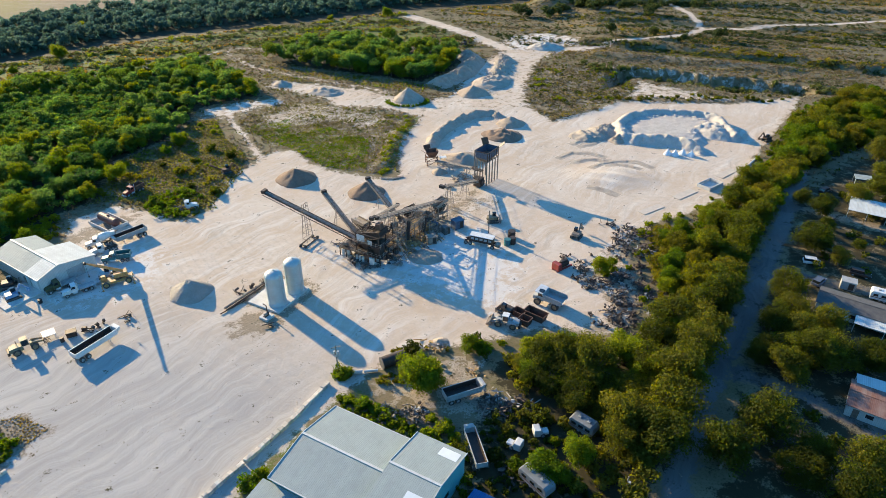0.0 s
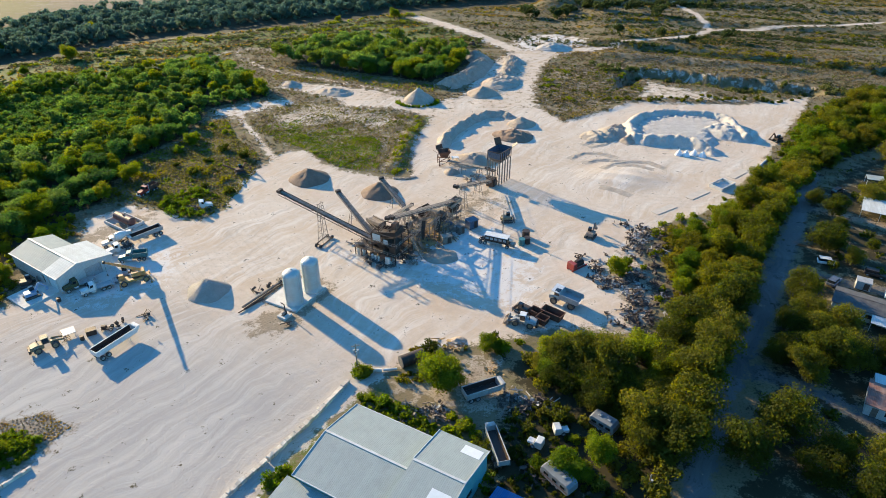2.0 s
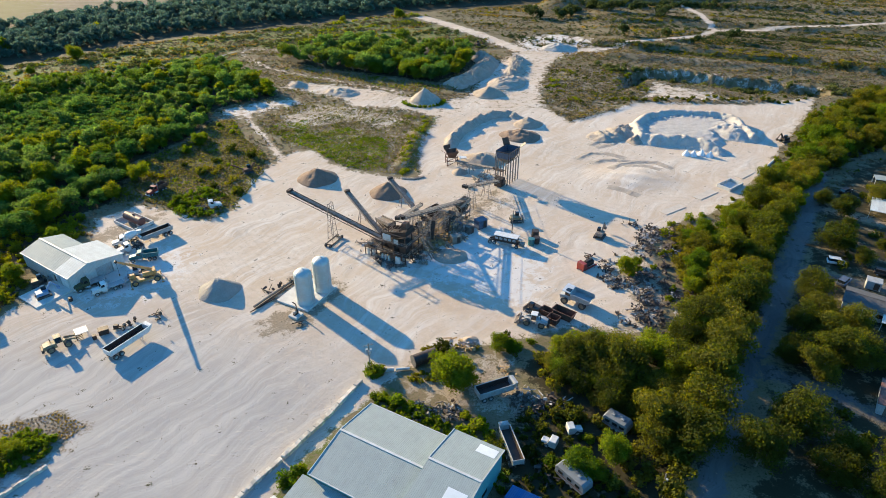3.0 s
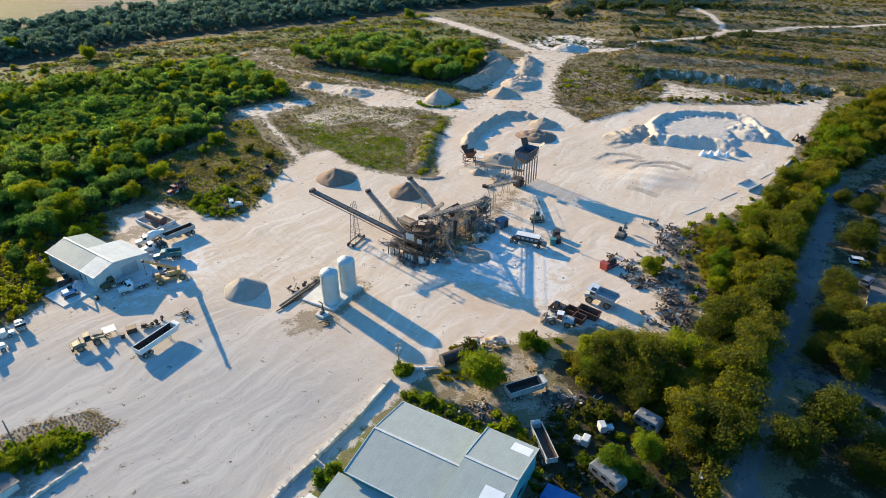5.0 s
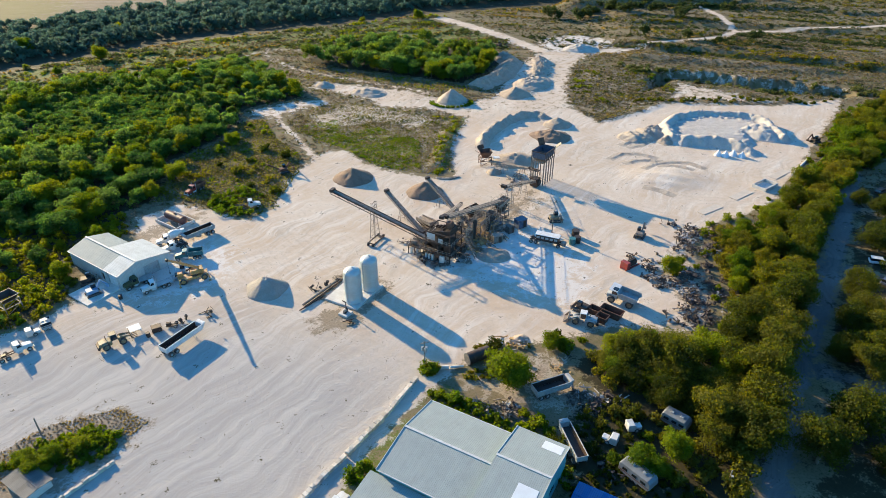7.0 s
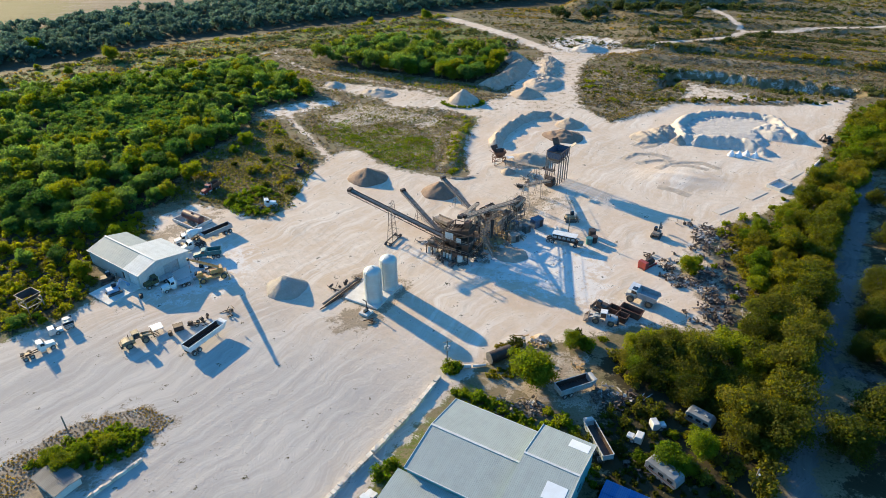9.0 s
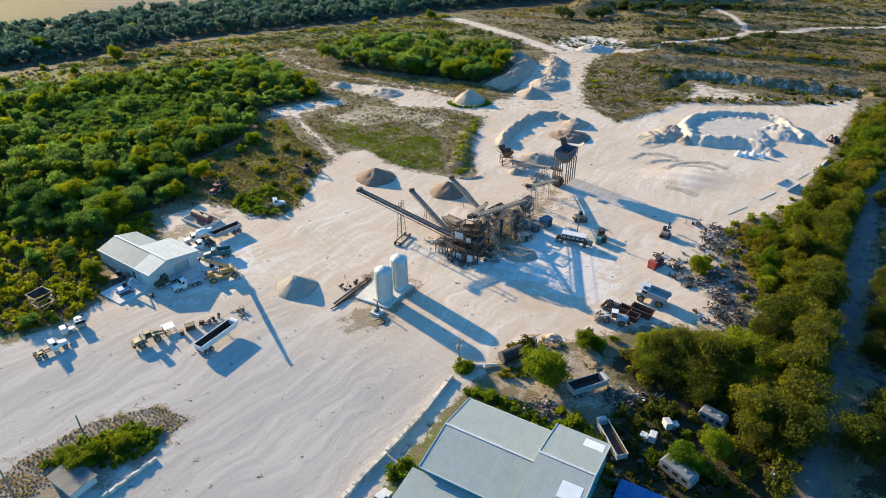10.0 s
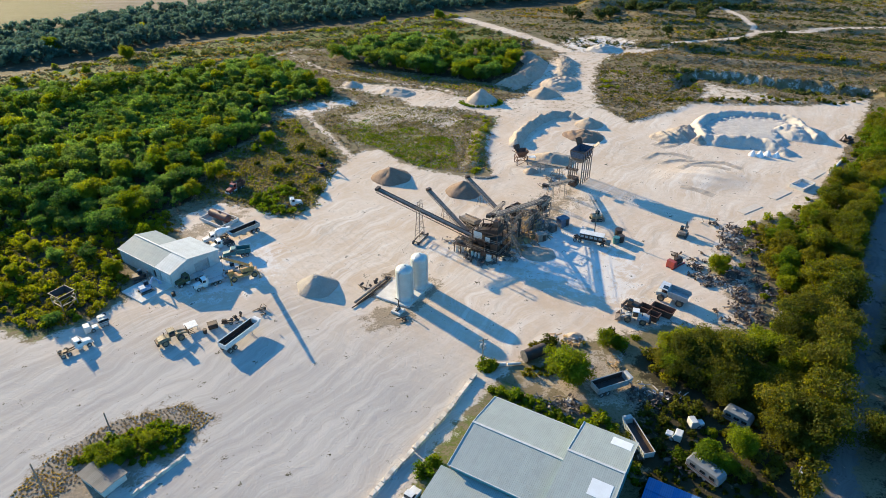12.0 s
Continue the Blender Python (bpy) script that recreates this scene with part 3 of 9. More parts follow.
def height(X, Y):
    """The lie of the land: flat yard, a stepped pit beyond it, spoil banks, a river bed."""
    Z = 0.10 * np.sin(X * 0.11 + 1.3) * np.sin(Y * 0.09) + 0.05 * np.sin(X * 0.37) * np.sin(Y * 0.31 + 2)
    off = soft(away(YARD, X, Y), 4)
    Z = Z * (1 - 0.8 * off)
    # pit below the scarp
    pit = away([(60, 262), (72, 290), (84, 296), (112, 283), (146, 268), (150, 256), (112, 262), (96, 272), (80, 280)], X, Y)
    pit = pit + 1.5 * np.sin(X * 0.31 + 0.17 * Y) + 0.8 * np.sin(X * 0.83 - 0.4 * Y + 1) * np.sin(X * 0.13) + 0.4 * np.sin(X * 1.9 + 0.7 * Y)
    Z -= 4.4 * ease(0.5 - pit / 2.8)
    Z += 1.6 * ease(1 - along([(70, 318), (110, 306), (150, 292)], X, Y) / 9)
    # bank along the edge of the yard
    Z += 0.35 * ease(1 - along([(38, 229), (56, 240), (64, 248), (96, 249), (120, 250)], X, Y) / 4.0)
    # cutting beside the middle wood, and spoil ridges along the haul road
    Z += 1.2 * ease(1 - along([(-9, 268), (3, 285), (8, 303), (4, 318)], X, Y) / 6.5)
    Z += 0.8 * ease(1 - along([(12, 262), (17, 278), (21, 292), (23, 306)], X, Y) / 7) * (0.75 + 0.4 * np.sin(X * 0.9) * np.sin(Y * 0.6))
    Z += 1.0 * ease(1 - along([(-24, 186), (-22, 200), (-20, 214)], X, Y) / 4)
    Z += (0.8 + 0.2 * np.sin(0.5 * X + 0.9 * Y) * np.sin(0.12 * X - 0.2 * Y)) * ease(1 - np.hypot((X - 47) / 18, (Y - 178) / 12))
    # old terraces
    for k, (ax, ay, bx, by) in enumerate(((56, 343, 176, 293), (70, 384, 260, 340), (150, 420, 330, 372))):
        d = ((X - ax) * (by - ay) - (Y - ay) * (bx - ax)) / math.hypot(bx - ax, by - ay)
        Z += (2.5, 1.5, 1.5)[k] * ease(0.5 - (d + 2.5 * np.sin(X * 0.13 + k) + 0.8 * np.sin(X * 0.47 + Y * 0.2)) / 3.4) * ease((X - ax + 2) / 25) * ease((330 - X) / 60)
    # river bed and its far bank
    riv = along([(-400, 238), (-243, 294), (-222, 308), (-196, 338), (-174, 359), (-150, 372), (-130, 382), (-82, 403), (-40, 432), (60, 466)], X, Y)
    Z -= 1.2 * ease(1 - riv / 18)
    # far spoil banks
    Z += 7.0 * ease(1 - along([(60, 432), (100, 440), (140, 446)], X, Y) / 22)
    Z += 1.2 * np.sin(X * 0.031 + 1) * np.sin(Y * 0.027) * ease((np.hypot(X, Y - 120) - 230) / 200)
    return Z


def build_ground():
    xs = np.concatenate([-np.geomspace(3200, 262, 26), np.arange(-260, -130, 2.6), np.arange(-130, 150, 0.9), np.arange(150, 300, 2.6), np.geomspace(302, 3200, 26)])
    ys = np.concatenate([-np.geomspace(2500, 12, 16), np.arange(-10, 54, 5.0), np.arange(54, 262, 0.9), np.arange(262, 320, 1.2), np.arange(320, 470, 2.2), np.geomspace(472, 3600, 30)])
    X, Y = np.meshgrid(xs, ys)
    Z = height(X, Y)
    bare = np.maximum.reduce([soft(away(p, X, Y), 2.0) for p in (YARD,)])
    bare = np.maximum(bare, 0.78 * soft(away(BACK, X, Y), 3))
    bare = np.maximum(bare, 0.6 * soft(away([(-78, 226), (-66, 214), (-46, 222), (-30, 212), (-24, 230), (-46, 243), (-64, 246)], X, Y), 5))
    bare = np.maximum(bare, 0.36 * soft(away(SCRUB_FIELD, X, Y), 3))
    bare = np.maximum(bare, 0.36 * soft(away(EAST_EDGE, X, Y), 4))
    bare = np.maximum(bare, 0.72 * soft(away(PATCH, X, Y), 4))
    bare = np.maximum(bare, 0.62 * soft(away(PITFLOOR, X, Y), 4))
    bare = np.maximum(bare, 0.6 * soft(away(JUNKYARD, X, Y), 2.5))
    bare = np.maximum(bare, 0.5 * soft(along([(68, 296), (84, 296), (112, 284), (146, 268)], X, Y) - 2, 2.5))
    bare = np.maximum(bare, 0.8 * soft(along([(66, 440), (135, 448)], X, Y) - 7, 4))
    bare = np.maximum(bare, 0.36 * soft(away(SCRUB_EAST, X, Y), 3))
    bare = np.maximum(bare, 0.42 * soft(away(BENCH, X, Y), 4))
    bare = np.maximum(bare, 0.8 * soft(away(FORK, X, Y), 5))
    bare = np.maximum(bare, 0.85 * soft(away(FLAT_PAD, X, Y), 3))
    bare = np.maximum(bare, soft(along(TRAILS[2], X, Y) - 4, 2))
    for i, tr in enumerate(TRAILS):
        d = along(tr, X, Y)
        bare = np.maximum(bare, soft(d - 1.1, 1.2) * 0.85 if i == 0 else soft(d - (1.4 if i in (1, 5) else 1.9), 1.5) * (0.62 if i in (1, 5) else 1.0))
    bare = np.maximum(bare, 0.9 * soft(along(LANE, X, Y) - 2.4, 1.2))
    for tr in DRIVES:
        bare = np.maximum(bare, 0.75 * soft(along(tr, X, Y) - 3.0, 2))
    bare = np.maximum(bare, 0.62 * soft(away([(-62, 246), (-30, 236), (-40, 222), (-70, 232)], X, Y), 5))
    # wooded and overgrown ground, its colour darkened for the shade between the trees
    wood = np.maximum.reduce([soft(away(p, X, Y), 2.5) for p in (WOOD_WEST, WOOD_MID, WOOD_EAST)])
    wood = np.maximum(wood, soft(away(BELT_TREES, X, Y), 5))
    # river bed darkened for the shadow that its trees throw
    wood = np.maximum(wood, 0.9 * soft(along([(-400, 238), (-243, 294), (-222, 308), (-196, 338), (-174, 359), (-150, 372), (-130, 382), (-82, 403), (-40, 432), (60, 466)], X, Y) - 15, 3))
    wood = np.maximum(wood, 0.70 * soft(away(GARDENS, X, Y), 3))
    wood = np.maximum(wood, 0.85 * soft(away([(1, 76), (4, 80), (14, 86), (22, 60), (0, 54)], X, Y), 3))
    # ground behind the shed darkened for the west wood's shadow
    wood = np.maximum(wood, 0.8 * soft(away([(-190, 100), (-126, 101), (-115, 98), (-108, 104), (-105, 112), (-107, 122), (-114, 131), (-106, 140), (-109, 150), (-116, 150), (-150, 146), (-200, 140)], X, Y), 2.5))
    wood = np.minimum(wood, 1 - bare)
    field = soft(away(FIELD, X, Y), 6)
    white = np.maximum.reduce([soft(away([(-34, 132), (-12, 122), (10, 108), (14, 130), (4, 146), (-14, 150)], X, Y), 6) * 0.8, 0.4 * soft(away(PATCH, X, Y), 3), 0.6 * soft(away(FORK, X, Y), 5),
                               0.5 * soft(np.hypot((X - 78) / 1.4, Y - 220) - 15, 4), 0.7 * soft(np.hypot(X + 84, Y - 124) - 13, 5)])
    # brown earth and stains, plus painted shade along the lane and drives
    soil_shade = np.maximum.reduce([0.5 * soft(away(BENCH, X, Y), 4), 0.35 * soft(away(SCRUB_EAST, X, Y), 3), 0.5 * soft(away(JUNKYARD, X, Y), 2.5), 0.3 * soft(away(SCRUB_FIELD, X, Y), 3), 0.55 * soft(away([(-22, 146), (-8, 139), (0, 146), (6, 160), (6, 170), (-4, 166), (-12, 158)], X, Y), 3), 0.5 * soft(away(EAST_EDGE, X, Y), 3), 0.62 * soft(along([(-9, 268), (3, 285), (8, 303), (4, 318)], X, Y) - 5, 3), 0.5 * soft(along([(8, 258), (13, 266), (17, 278), (21, 292), (23, 306)], X, Y) - 6, 3), 0.45 * soft(along([(-25, 250), (-50, 262), (-78, 270)], X, Y) - 2, 4), 0.45 * soft(along([(44, 206), (52, 209), (58, 206)], X, Y) - 4, 4), 0.45 * soft(np.hypot(X - 5, Y - 161) - 7, 5), 0.8 * soft(np.hypot(X + 43, (Y - 105.5) * 1.2) - 5.5, 3), 0.9 * soft(np.hypot((X + 47.5) * 0.7, Y - 101.5) - 1.0, 1.5), 0.72 * soft(np.abs(away([(-46.5, 114), (-43.5, 121.5), (-34.3, 118), (-38.5, 109)], X, Y) - 1.2) - 1.2, 1.0), 0.85 * soft(along([(-106, 120), (-100, 138), (-90, 150)], X, Y) - 3, 3),
                              0.65 * soft(along([(34, 118), (36, 108), (28, 104), (12, 102)], X, Y) - 3, 4), 0.62 * soft(away([(29, 127), (34, 132), (42, 143), (48, 140), (47, 126), (44, 106), (34, 101), (31, 107), (34, 116)], X, Y), 3), soft(away([(-99, 52), (-96, 66), (-88, 75), (-78, 79), (-71, 76), (-74, 68), (-82, 60)], X, Y), 3), 0.2 * soft(along(LANE, X, Y) - 4.5, 2),
                              *[soft(along(tr, X, Y) - 4, 2) for tr in DRIVES]])
    green = np.maximum.reduce([0.75 * soft(away(FAR_WEST, X, Y), 6), 0.15 * soft(away(SCRUB_WEST, X, Y), 4), 0.12 * soft(away(FAR_EAST, X, Y), 10), 0.5 * soft(away(FIELD_GREEN, X, Y), 4),
                               soft(along([(-22, 186), (-20, 200), (-19, 214), (-17, 228)], X, Y) - 3, 2), 0.7 * soft(away([(100, 118), (125, 138), (150, 120), (120, 96)], X, Y), 5),
                               0.9 * soft(away([(-268, 340), (-262, 420), (-330, 520), (-600, 560), (-600, 300), (-330, 310)], X, Y), 20), 0.8 * soft(away([(212, 430), (222, 470), (330, 490), (330, 420), (260, 436)], X, Y), 8), soft(away([(-300, -20), (-300, 96), (-112, 98), (-70, 108), (-34, 96), (-22, 84), (-40, 40), (-46, -20)], X, Y), 14)])
    _grid.extend((xs, ys, Z, np.maximum.reduce([bare, wood, field])))
    ny, nx = X.shape
    verts = np.stack([X, Y, Z], -1).reshape(-1, 3)
    i = np.arange(ny * nx).reshape(ny, nx)
    faces = np.stack([i[:-1, :-1], i[:-1, 1:], i[1:, 1:], i[1:, :-1]], -1).reshape(-1, 4)
    me = bpy.data.meshes.new("ground")
    me.from_pydata(verts.tolist(), [], faces.tolist())
    # where the shade-dark lane colour goes, along the lane and two drives
    lane = np.maximum.reduce([soft(along(LANE, X, Y) - 4.0, 2), *[0.8 * soft(along(tr, X, Y) - 4, 2) for tr in DRIVES[:2]]])
    for name, chans in (("zone", (bare, wood, field, np.ones_like(bare))), ("tone", (white, soil_shade, green, lane))):
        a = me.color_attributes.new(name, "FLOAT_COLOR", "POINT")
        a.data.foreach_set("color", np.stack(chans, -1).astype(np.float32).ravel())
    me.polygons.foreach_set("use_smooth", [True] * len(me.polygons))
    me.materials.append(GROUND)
    ob = new("ground", me)
    return tagged(ob, "pale crushed limestone yard with dry scrub around it", "ground", kind="structure")


_grid = []
build_ground()


def land(x, y):
    """The ground's height at a place, read off its own sheet."""
    xs, ys, Z = _grid[:3]
    i = int(min(max(np.searchsorted(xs, x) - 1, 0), len(xs) - 2))
    j = int(min(max(np.searchsorted(ys, y) - 1, 0), len(ys) - 2))
    u, v = (x - xs[i]) / (xs[i + 1] - xs[i]), (y - ys[j]) / (ys[j + 1] - ys[j])
    return float((Z[j, i] * (1 - u) + Z[j, i + 1] * u) * (1 - v) + (Z[j + 1, i] * (1 - u) + Z[j + 1, i + 1] * u) * v)

# ---- trees and scrub ----
def leaves(rng, lobes, count, size, up=0.15):
    """Corners of small leaf clumps spread over the skins of overlapping lobes."""
    L = np.array(lobes)
    w = L[:, 3] ** 2
    k = rng.choice(len(L), count, p=w / w.sum())
    d = rng.normal(size=(count, 3))
    d[:, 2] += up
    d /= np.linalg.norm(d, axis=1)[:, None]
    r = L[k, 3] * (0.48 + 0.84 * rng.random(count))
    p = L[k, :3] + d * r[:, None] * np.array([1, 1, 0.8])
    nrm = d + 0.5 * rng.normal(size=(count, 3))
    return clumps(rng, p, nrm, size)


def clumps(rng, p, nrm, size):
    count = len(p)
    nrm = nrm / np.linalg.norm(nrm, axis=1)[:, None]
    a = np.cross(nrm, rng.normal(size=(count, 3)))
    a /= np.linalg.norm(a, axis=1)[:, None]
    b = np.cross(nrm, a)
    s = size * (0.55 + 0.9 * rng.random(count))[:, None]
    q = np.stack([p - a * s * 0.62 - b * s * 0.3, p + a * s * 0.62 - b * s * 0.22, p + b * s * 0.62], 1)
    return q.reshape(-1, 3)


def leaf_mesh(name, v, leaf, parent=None):
    """A mesh of separate three-cornered leaf clumps."""
    n = len(v) // 3
    me = bpy.data.meshes.new(name)
    me.vertices.add(3 * n)
    me.vertices.foreach_set("co", np.asarray(v, np.float32).ravel())
    me.loops.add(3 * n)
    me.loops.foreach_set("vertex_index", np.arange(3 * n, dtype=np.int32))
    me.polygons.add(n)
    me.polygons.foreach_set("loop_start", np.arange(0, 3 * n, 3, dtype=np.int32))
    me.update(calc_edges=True)
    me.materials.append(leaf)
    ob = new(name, me)
    ob.parent = parent
    return ob


def crown_lobes(rng, radius, tall, n):
    out = [(0, 0, tall - radius * 0.8, radius * 0.6)]
    for i in range(n):
        an = 2 * math.pi * (i + rng.random()) / n
        rr = radius * (0.3 + 0.55 * rng.random())
        out.append((math.cos(an) * rr, math.sin(an) * rr, tall - radius * (0.35 + 1.05 * rng.random()), radius * (0.18 + 0.28 * rng.random())))
    return out


def make_tree(seed, radius, tall, leaf, count, size, label, trunks=1, name="tree"):
    rng = np.random.default_rng(seed)
    root = thing(name, label, name, Matrix.Translation((0, 0, 0)))
    bm = fresh()
    lobes = crown_lobes(rng, radius, tall, 24)
    for k in range(trunks):
        lean = Vector((rng.normal() * 0.25, rng.normal() * 0.25, 0)) * (trunks > 1)
        fork = lean + Vector((rng.normal() * 0.15, rng.normal() * 0.15, tall * 0.4))
        tube(bm, lean * 0.4 + Vector((0, 0, -0.3)), fork, 0.05 * radius + 0.06, 0.035 * radius + 0.04, 7)
        for q in lobes[1 + k::2 if trunks > 1 else 1]:
            tube(bm, fork, Vector(q[:3]), 0.03 * radius + 0.02, 0.012 * radius, 5)
    part("trunk", bm, BARK, root)
    leaf_mesh("crown", leaves(rng, lobes, count, size), leaf, root)
    return root


def scatter(rng, poly, gap, keep=(), tries=9000, edge=0.3):
    P = np.array(poly, float)
    lo, hi = P.min(0), P.max(0)
    c = lo + rng.random((tries, 2)) * (hi - lo)
    c = c[away(poly, c[:, 0], c[:, 1]) < -gap * edge]
    got = np.array(list(keep), float).reshape(-1, 2)
    base = len(got)
    got = list(map(tuple, got))
    cells = {}
    for x, y in got:
        cells.setdefault((int(x // gap), int(y // gap)), []).append((x, y))
    for x, y in c:
        i, j = int(x // gap), int(y // gap)
        if all((x - a) ** 2 + (y - b) ** 2 > gap * gap for u in (i - 1, i, i + 1) for v in (j - 1, j, j + 1) for a, b in cells.get((u, v), ())):
            cells.setdefault((i, j), []).append((x, y))
            got.append((float(x), float(y)))
    return got[base:]


def plant_one(src, x, y, s, rng, group=""):
    ob = copy_thing(src, at(x, y, 360 * rng.random(), land(x, y) - 0.05) @ Matrix.Diagonal((s, s, s * (0.85 + 0.3 * rng.random()), 1)))
    if group:
        ob["group"] = group
    return ob


def plant(kinds, spots, rng, low=0.8, high=1.25, group=""):
    for x, y in spots:
        plant_one(kinds[rng.integers(len(kinds))], x, y, low + (high - low) * rng.random(), rng, group)


def grove(name, label, spots, rng, radius, tall, leaf, count, size, low=0.8, high=1.25, category="wood", squash=1.0):
    """Trees or bushes past counting, joined: crowns of leaf clumps on the land."""
    out = []
    lie = height(np.array(spots, float)[:, 0], np.array(spots, float)[:, 1])
    for (x, y), z in zip(spots, lie):
        s = low + (high - low) * rng.random()
        lob = np.array(crown_lobes(rng, radius * s, tall * s * squash, 7))
        lob[:, :3] += (x, y, z)
        out.append(leaves(rng, lob, int(count * s), size))
    ob = leaf_mesh(name, np.concatenate(out), leaf)
    return tagged(ob, label, category, kind="stuff")


def patchy(spots, sx, sy, over, seed=0.0):
    """Keeps the spots that lie in drifts, sx by sy metres."""
    return [p for p in spots if noise.noise((p[0] / sx + seed, p[1] / sy, seed)) + 0.5 * noise.noise((p[0] / sx * 3, p[1] / sy * 3, seed + 4)) > over]


def drift(rng, poly, clumps_n, each, sx, sy, slope=0.0, keep_off=()):
    """Spots in loose uneven clusters over a stretch of land."""
    P = np.array(poly, float)
    lo, hi = P.min(0), P.max(0)
    c = lo + rng.random((clumps_n, 2)) * (hi - lo)
    n = rng.integers(1, 2 * each, clumps_n)
    k = np.repeat(np.arange(clumps_n), n)
    off = rng.normal(size=(len(k), 2)) * (0.4 + rng.random(clumps_n))[k][:, None] * np.array([sx, sy])
    off[:, 1] += slope * off[:, 0]
    q = c[k] + off
    q = q[away(poly, q[:, 0], q[:, 1]) < -0.2]
    return outside([tuple(v) for v in q], [], keep_off)


def near_line(line, pts, d):
    p = np.array(pts)
    return along(line, p[:, 0], p[:, 1]) < d


def outside(spots, polys, lines=(), gap=1.0):
    p = np.array(spots, float)
    ok = np.ones(len(p), bool)
    for q in polys:
        ok &= away(q, p[:, 0], p[:, 1]) > gap
    for q, d in lines:
        ok &= along(q, p[:, 0], p[:, 1]) > d
    return [tuple(v) for v in p[ok]]


GREEN_KINDS = [make_tree(10 + i, 3.3, 6.0, LEAF_GREEN, 5200, 0.27, "green broadleaf tree with a round full crown", 2) for i in range(4)]
OLIVE_KINDS = [make_tree(20 + i, 3.4, 6.4, LEAF_OLIVE, 8200, 0.205, "olive-green mesquite tree with a spreading crown", 2) for i in range(5)]
KHAKI_KINDS = [make_tree(60 + i, 3.2, 5.6, LEAF_KHAKI, 8200, 0.205, "khaki-green mesquite tree with a spreading crown", 2) for i in range(4)]
LIME_KINDS = [make_tree(30 + i, 3.0, 5.6, LEAF_LIME, 8200, 0.205, "bright yellow-green tree with a rounded leafy crown", 2) for i in range(2)]
BUSH_KINDS = [make_tree(40 + i, 1.7, 2.3, LEAF_LIME, 900, 0.32, "low yellow-green bush on dry scrub ground", 2, "bush") for i in range(2)] + \
             [make_tree(50 + i, 1.7, 2.3, LEAF_OLIVE, 900, 0.32, "low olive-green bush on dry scrub ground", 2, "bush") for i in range(2)]

rng = np.random.default_rng(5)
# the wood west of the yard: its near trees one by one, the rest joined
west = [p for p in scatter(rng, WOOD_WEST, 4.6, tries=18000) if p[0] > -215 and away(SHRUBS_WEST, np.array(p[0]), np.array(p[1])) > 0 or p[0] > -215 and rng.random() < 0.06]
near_west = sorted(west, key=lambda p: abs(p[0] + 100) + 0.7 * abs(p[1] - 150))[:44]
plant(GREEN_KINDS + LIME_KINDS + LIME_KINDS, near_west, rng, 0.6, 1.3, "near trees of the west wood")
rest = [p for p in west if p not in near_west]
grove("west_wood", "dense green broadleaf wood west of the yard", rest[::5] + rest[1::5], rng, 3.1, 5.6, LEAF_GREEN, 1250, 0.44, 0.55, 1.35)
grove("west_wood_bright", "bright yellow-green trees in the west wood", rest[4::5], rng, 3.0, 5.8, LEAF_LIME, 1250, 0.42, 0.5, 1.3)
grove("west_wood_light", "yellow-green broadleaf trees in the west wood", rest[2::5] + rest[3::5], rng, 3.0, 5.4, LEAF_LEMON, 1250, 0.42, 0.5, 1.3)
grove("wood_undergrowth", "dark green undergrowth in the west wood", [p for p in scatter(rng, WOOD_WEST, 3.0, tries=14000) if p[0] > -220], rng, 2.0, 3.0, LEAF_GREEN, 170, 0.48, 0.7, 1.3)
grove("wood_shrubs", "low bright green shrubs in the heart of the west wood", scatter(rng, SHRUBS_WEST, 2.1, tries=14000), rng, 1.7, 3.0, LEAF_GREEN, 190, 0.40, 0.5, 1.2, "shrubs")
grove("wood_light_shrubs", "low yellow-green shrubs in the heart of the west wood", scatter(rng, SHRUBS_WEST, 3.0, tries=9000), rng, 1.6, 3.2, LEAF_LEMON, 210, 0.38, 0.5, 1.2, "shrubs")
# bushes between wood, shed and yard
WEST_SCRUB = [(-190, 100), (-126, 101), (-115, 98), (-107, 104), (-104, 112), (-106, 122), (-113, 131), (-104, 140), (-107, 150), (-116, 150), (-150, 146), (-200, 140)]
plant(LIME_KINDS + BUSH_KINDS[:2] + GREEN_KINDS[:1], scatter(rng, WEST_SCRUB, 6.4, [(-114.8, 107.6)]), rng, 0.5, 0.9, "bushy trees behind the shed")
west_low = outside(scatter(rng, WEST_SCRUB, 1.9, tries=16000), [[(-112, 124), (-94, 112), (-84, 126), (-100, 140)]], [], 0.5)
grove("west_bushes", "yellow-green bushes crowding behind the shed", west_low[::2], rng, 1.6, 2.0, LEAF_LIME, 260, 0.38, 0.5, 1.2, "bushes")
grove("west_brush", "khaki-green brush crowding behind the shed", west_low[1::2], rng, 1.7, 1.6, LEAF_KHAKI, 260, 0.32, 0.4, 1.2, "bushes")
# the wood beyond the yard
mid = scatter(rng, WOOD_MID, 5.2)
mid_near = sorted(mid, key=lambda p: p[1] - 0.25 * p[0])[:26]
plant(GREEN_KINDS[:2] + LIME_KINDS, mid_near, rng, 1.0, 1.4, "near trees of the far wood")
mid_rest = [p for p in mid if p not in mid_near]
grove("mid_wood", "dense green wood beyond the yard", mid_rest[::2], rng, 3.4, 7.0, LEAF_GREEN, 1300, 0.5, 0.8, 1.4)
grove("mid_wood_light", "yellow-green trees in the wood beyond the yard", mid_rest[1::2], rng, 3.3, 7.2, LEAF_LEMON, 1300, 0.48, 0.8, 1.4)
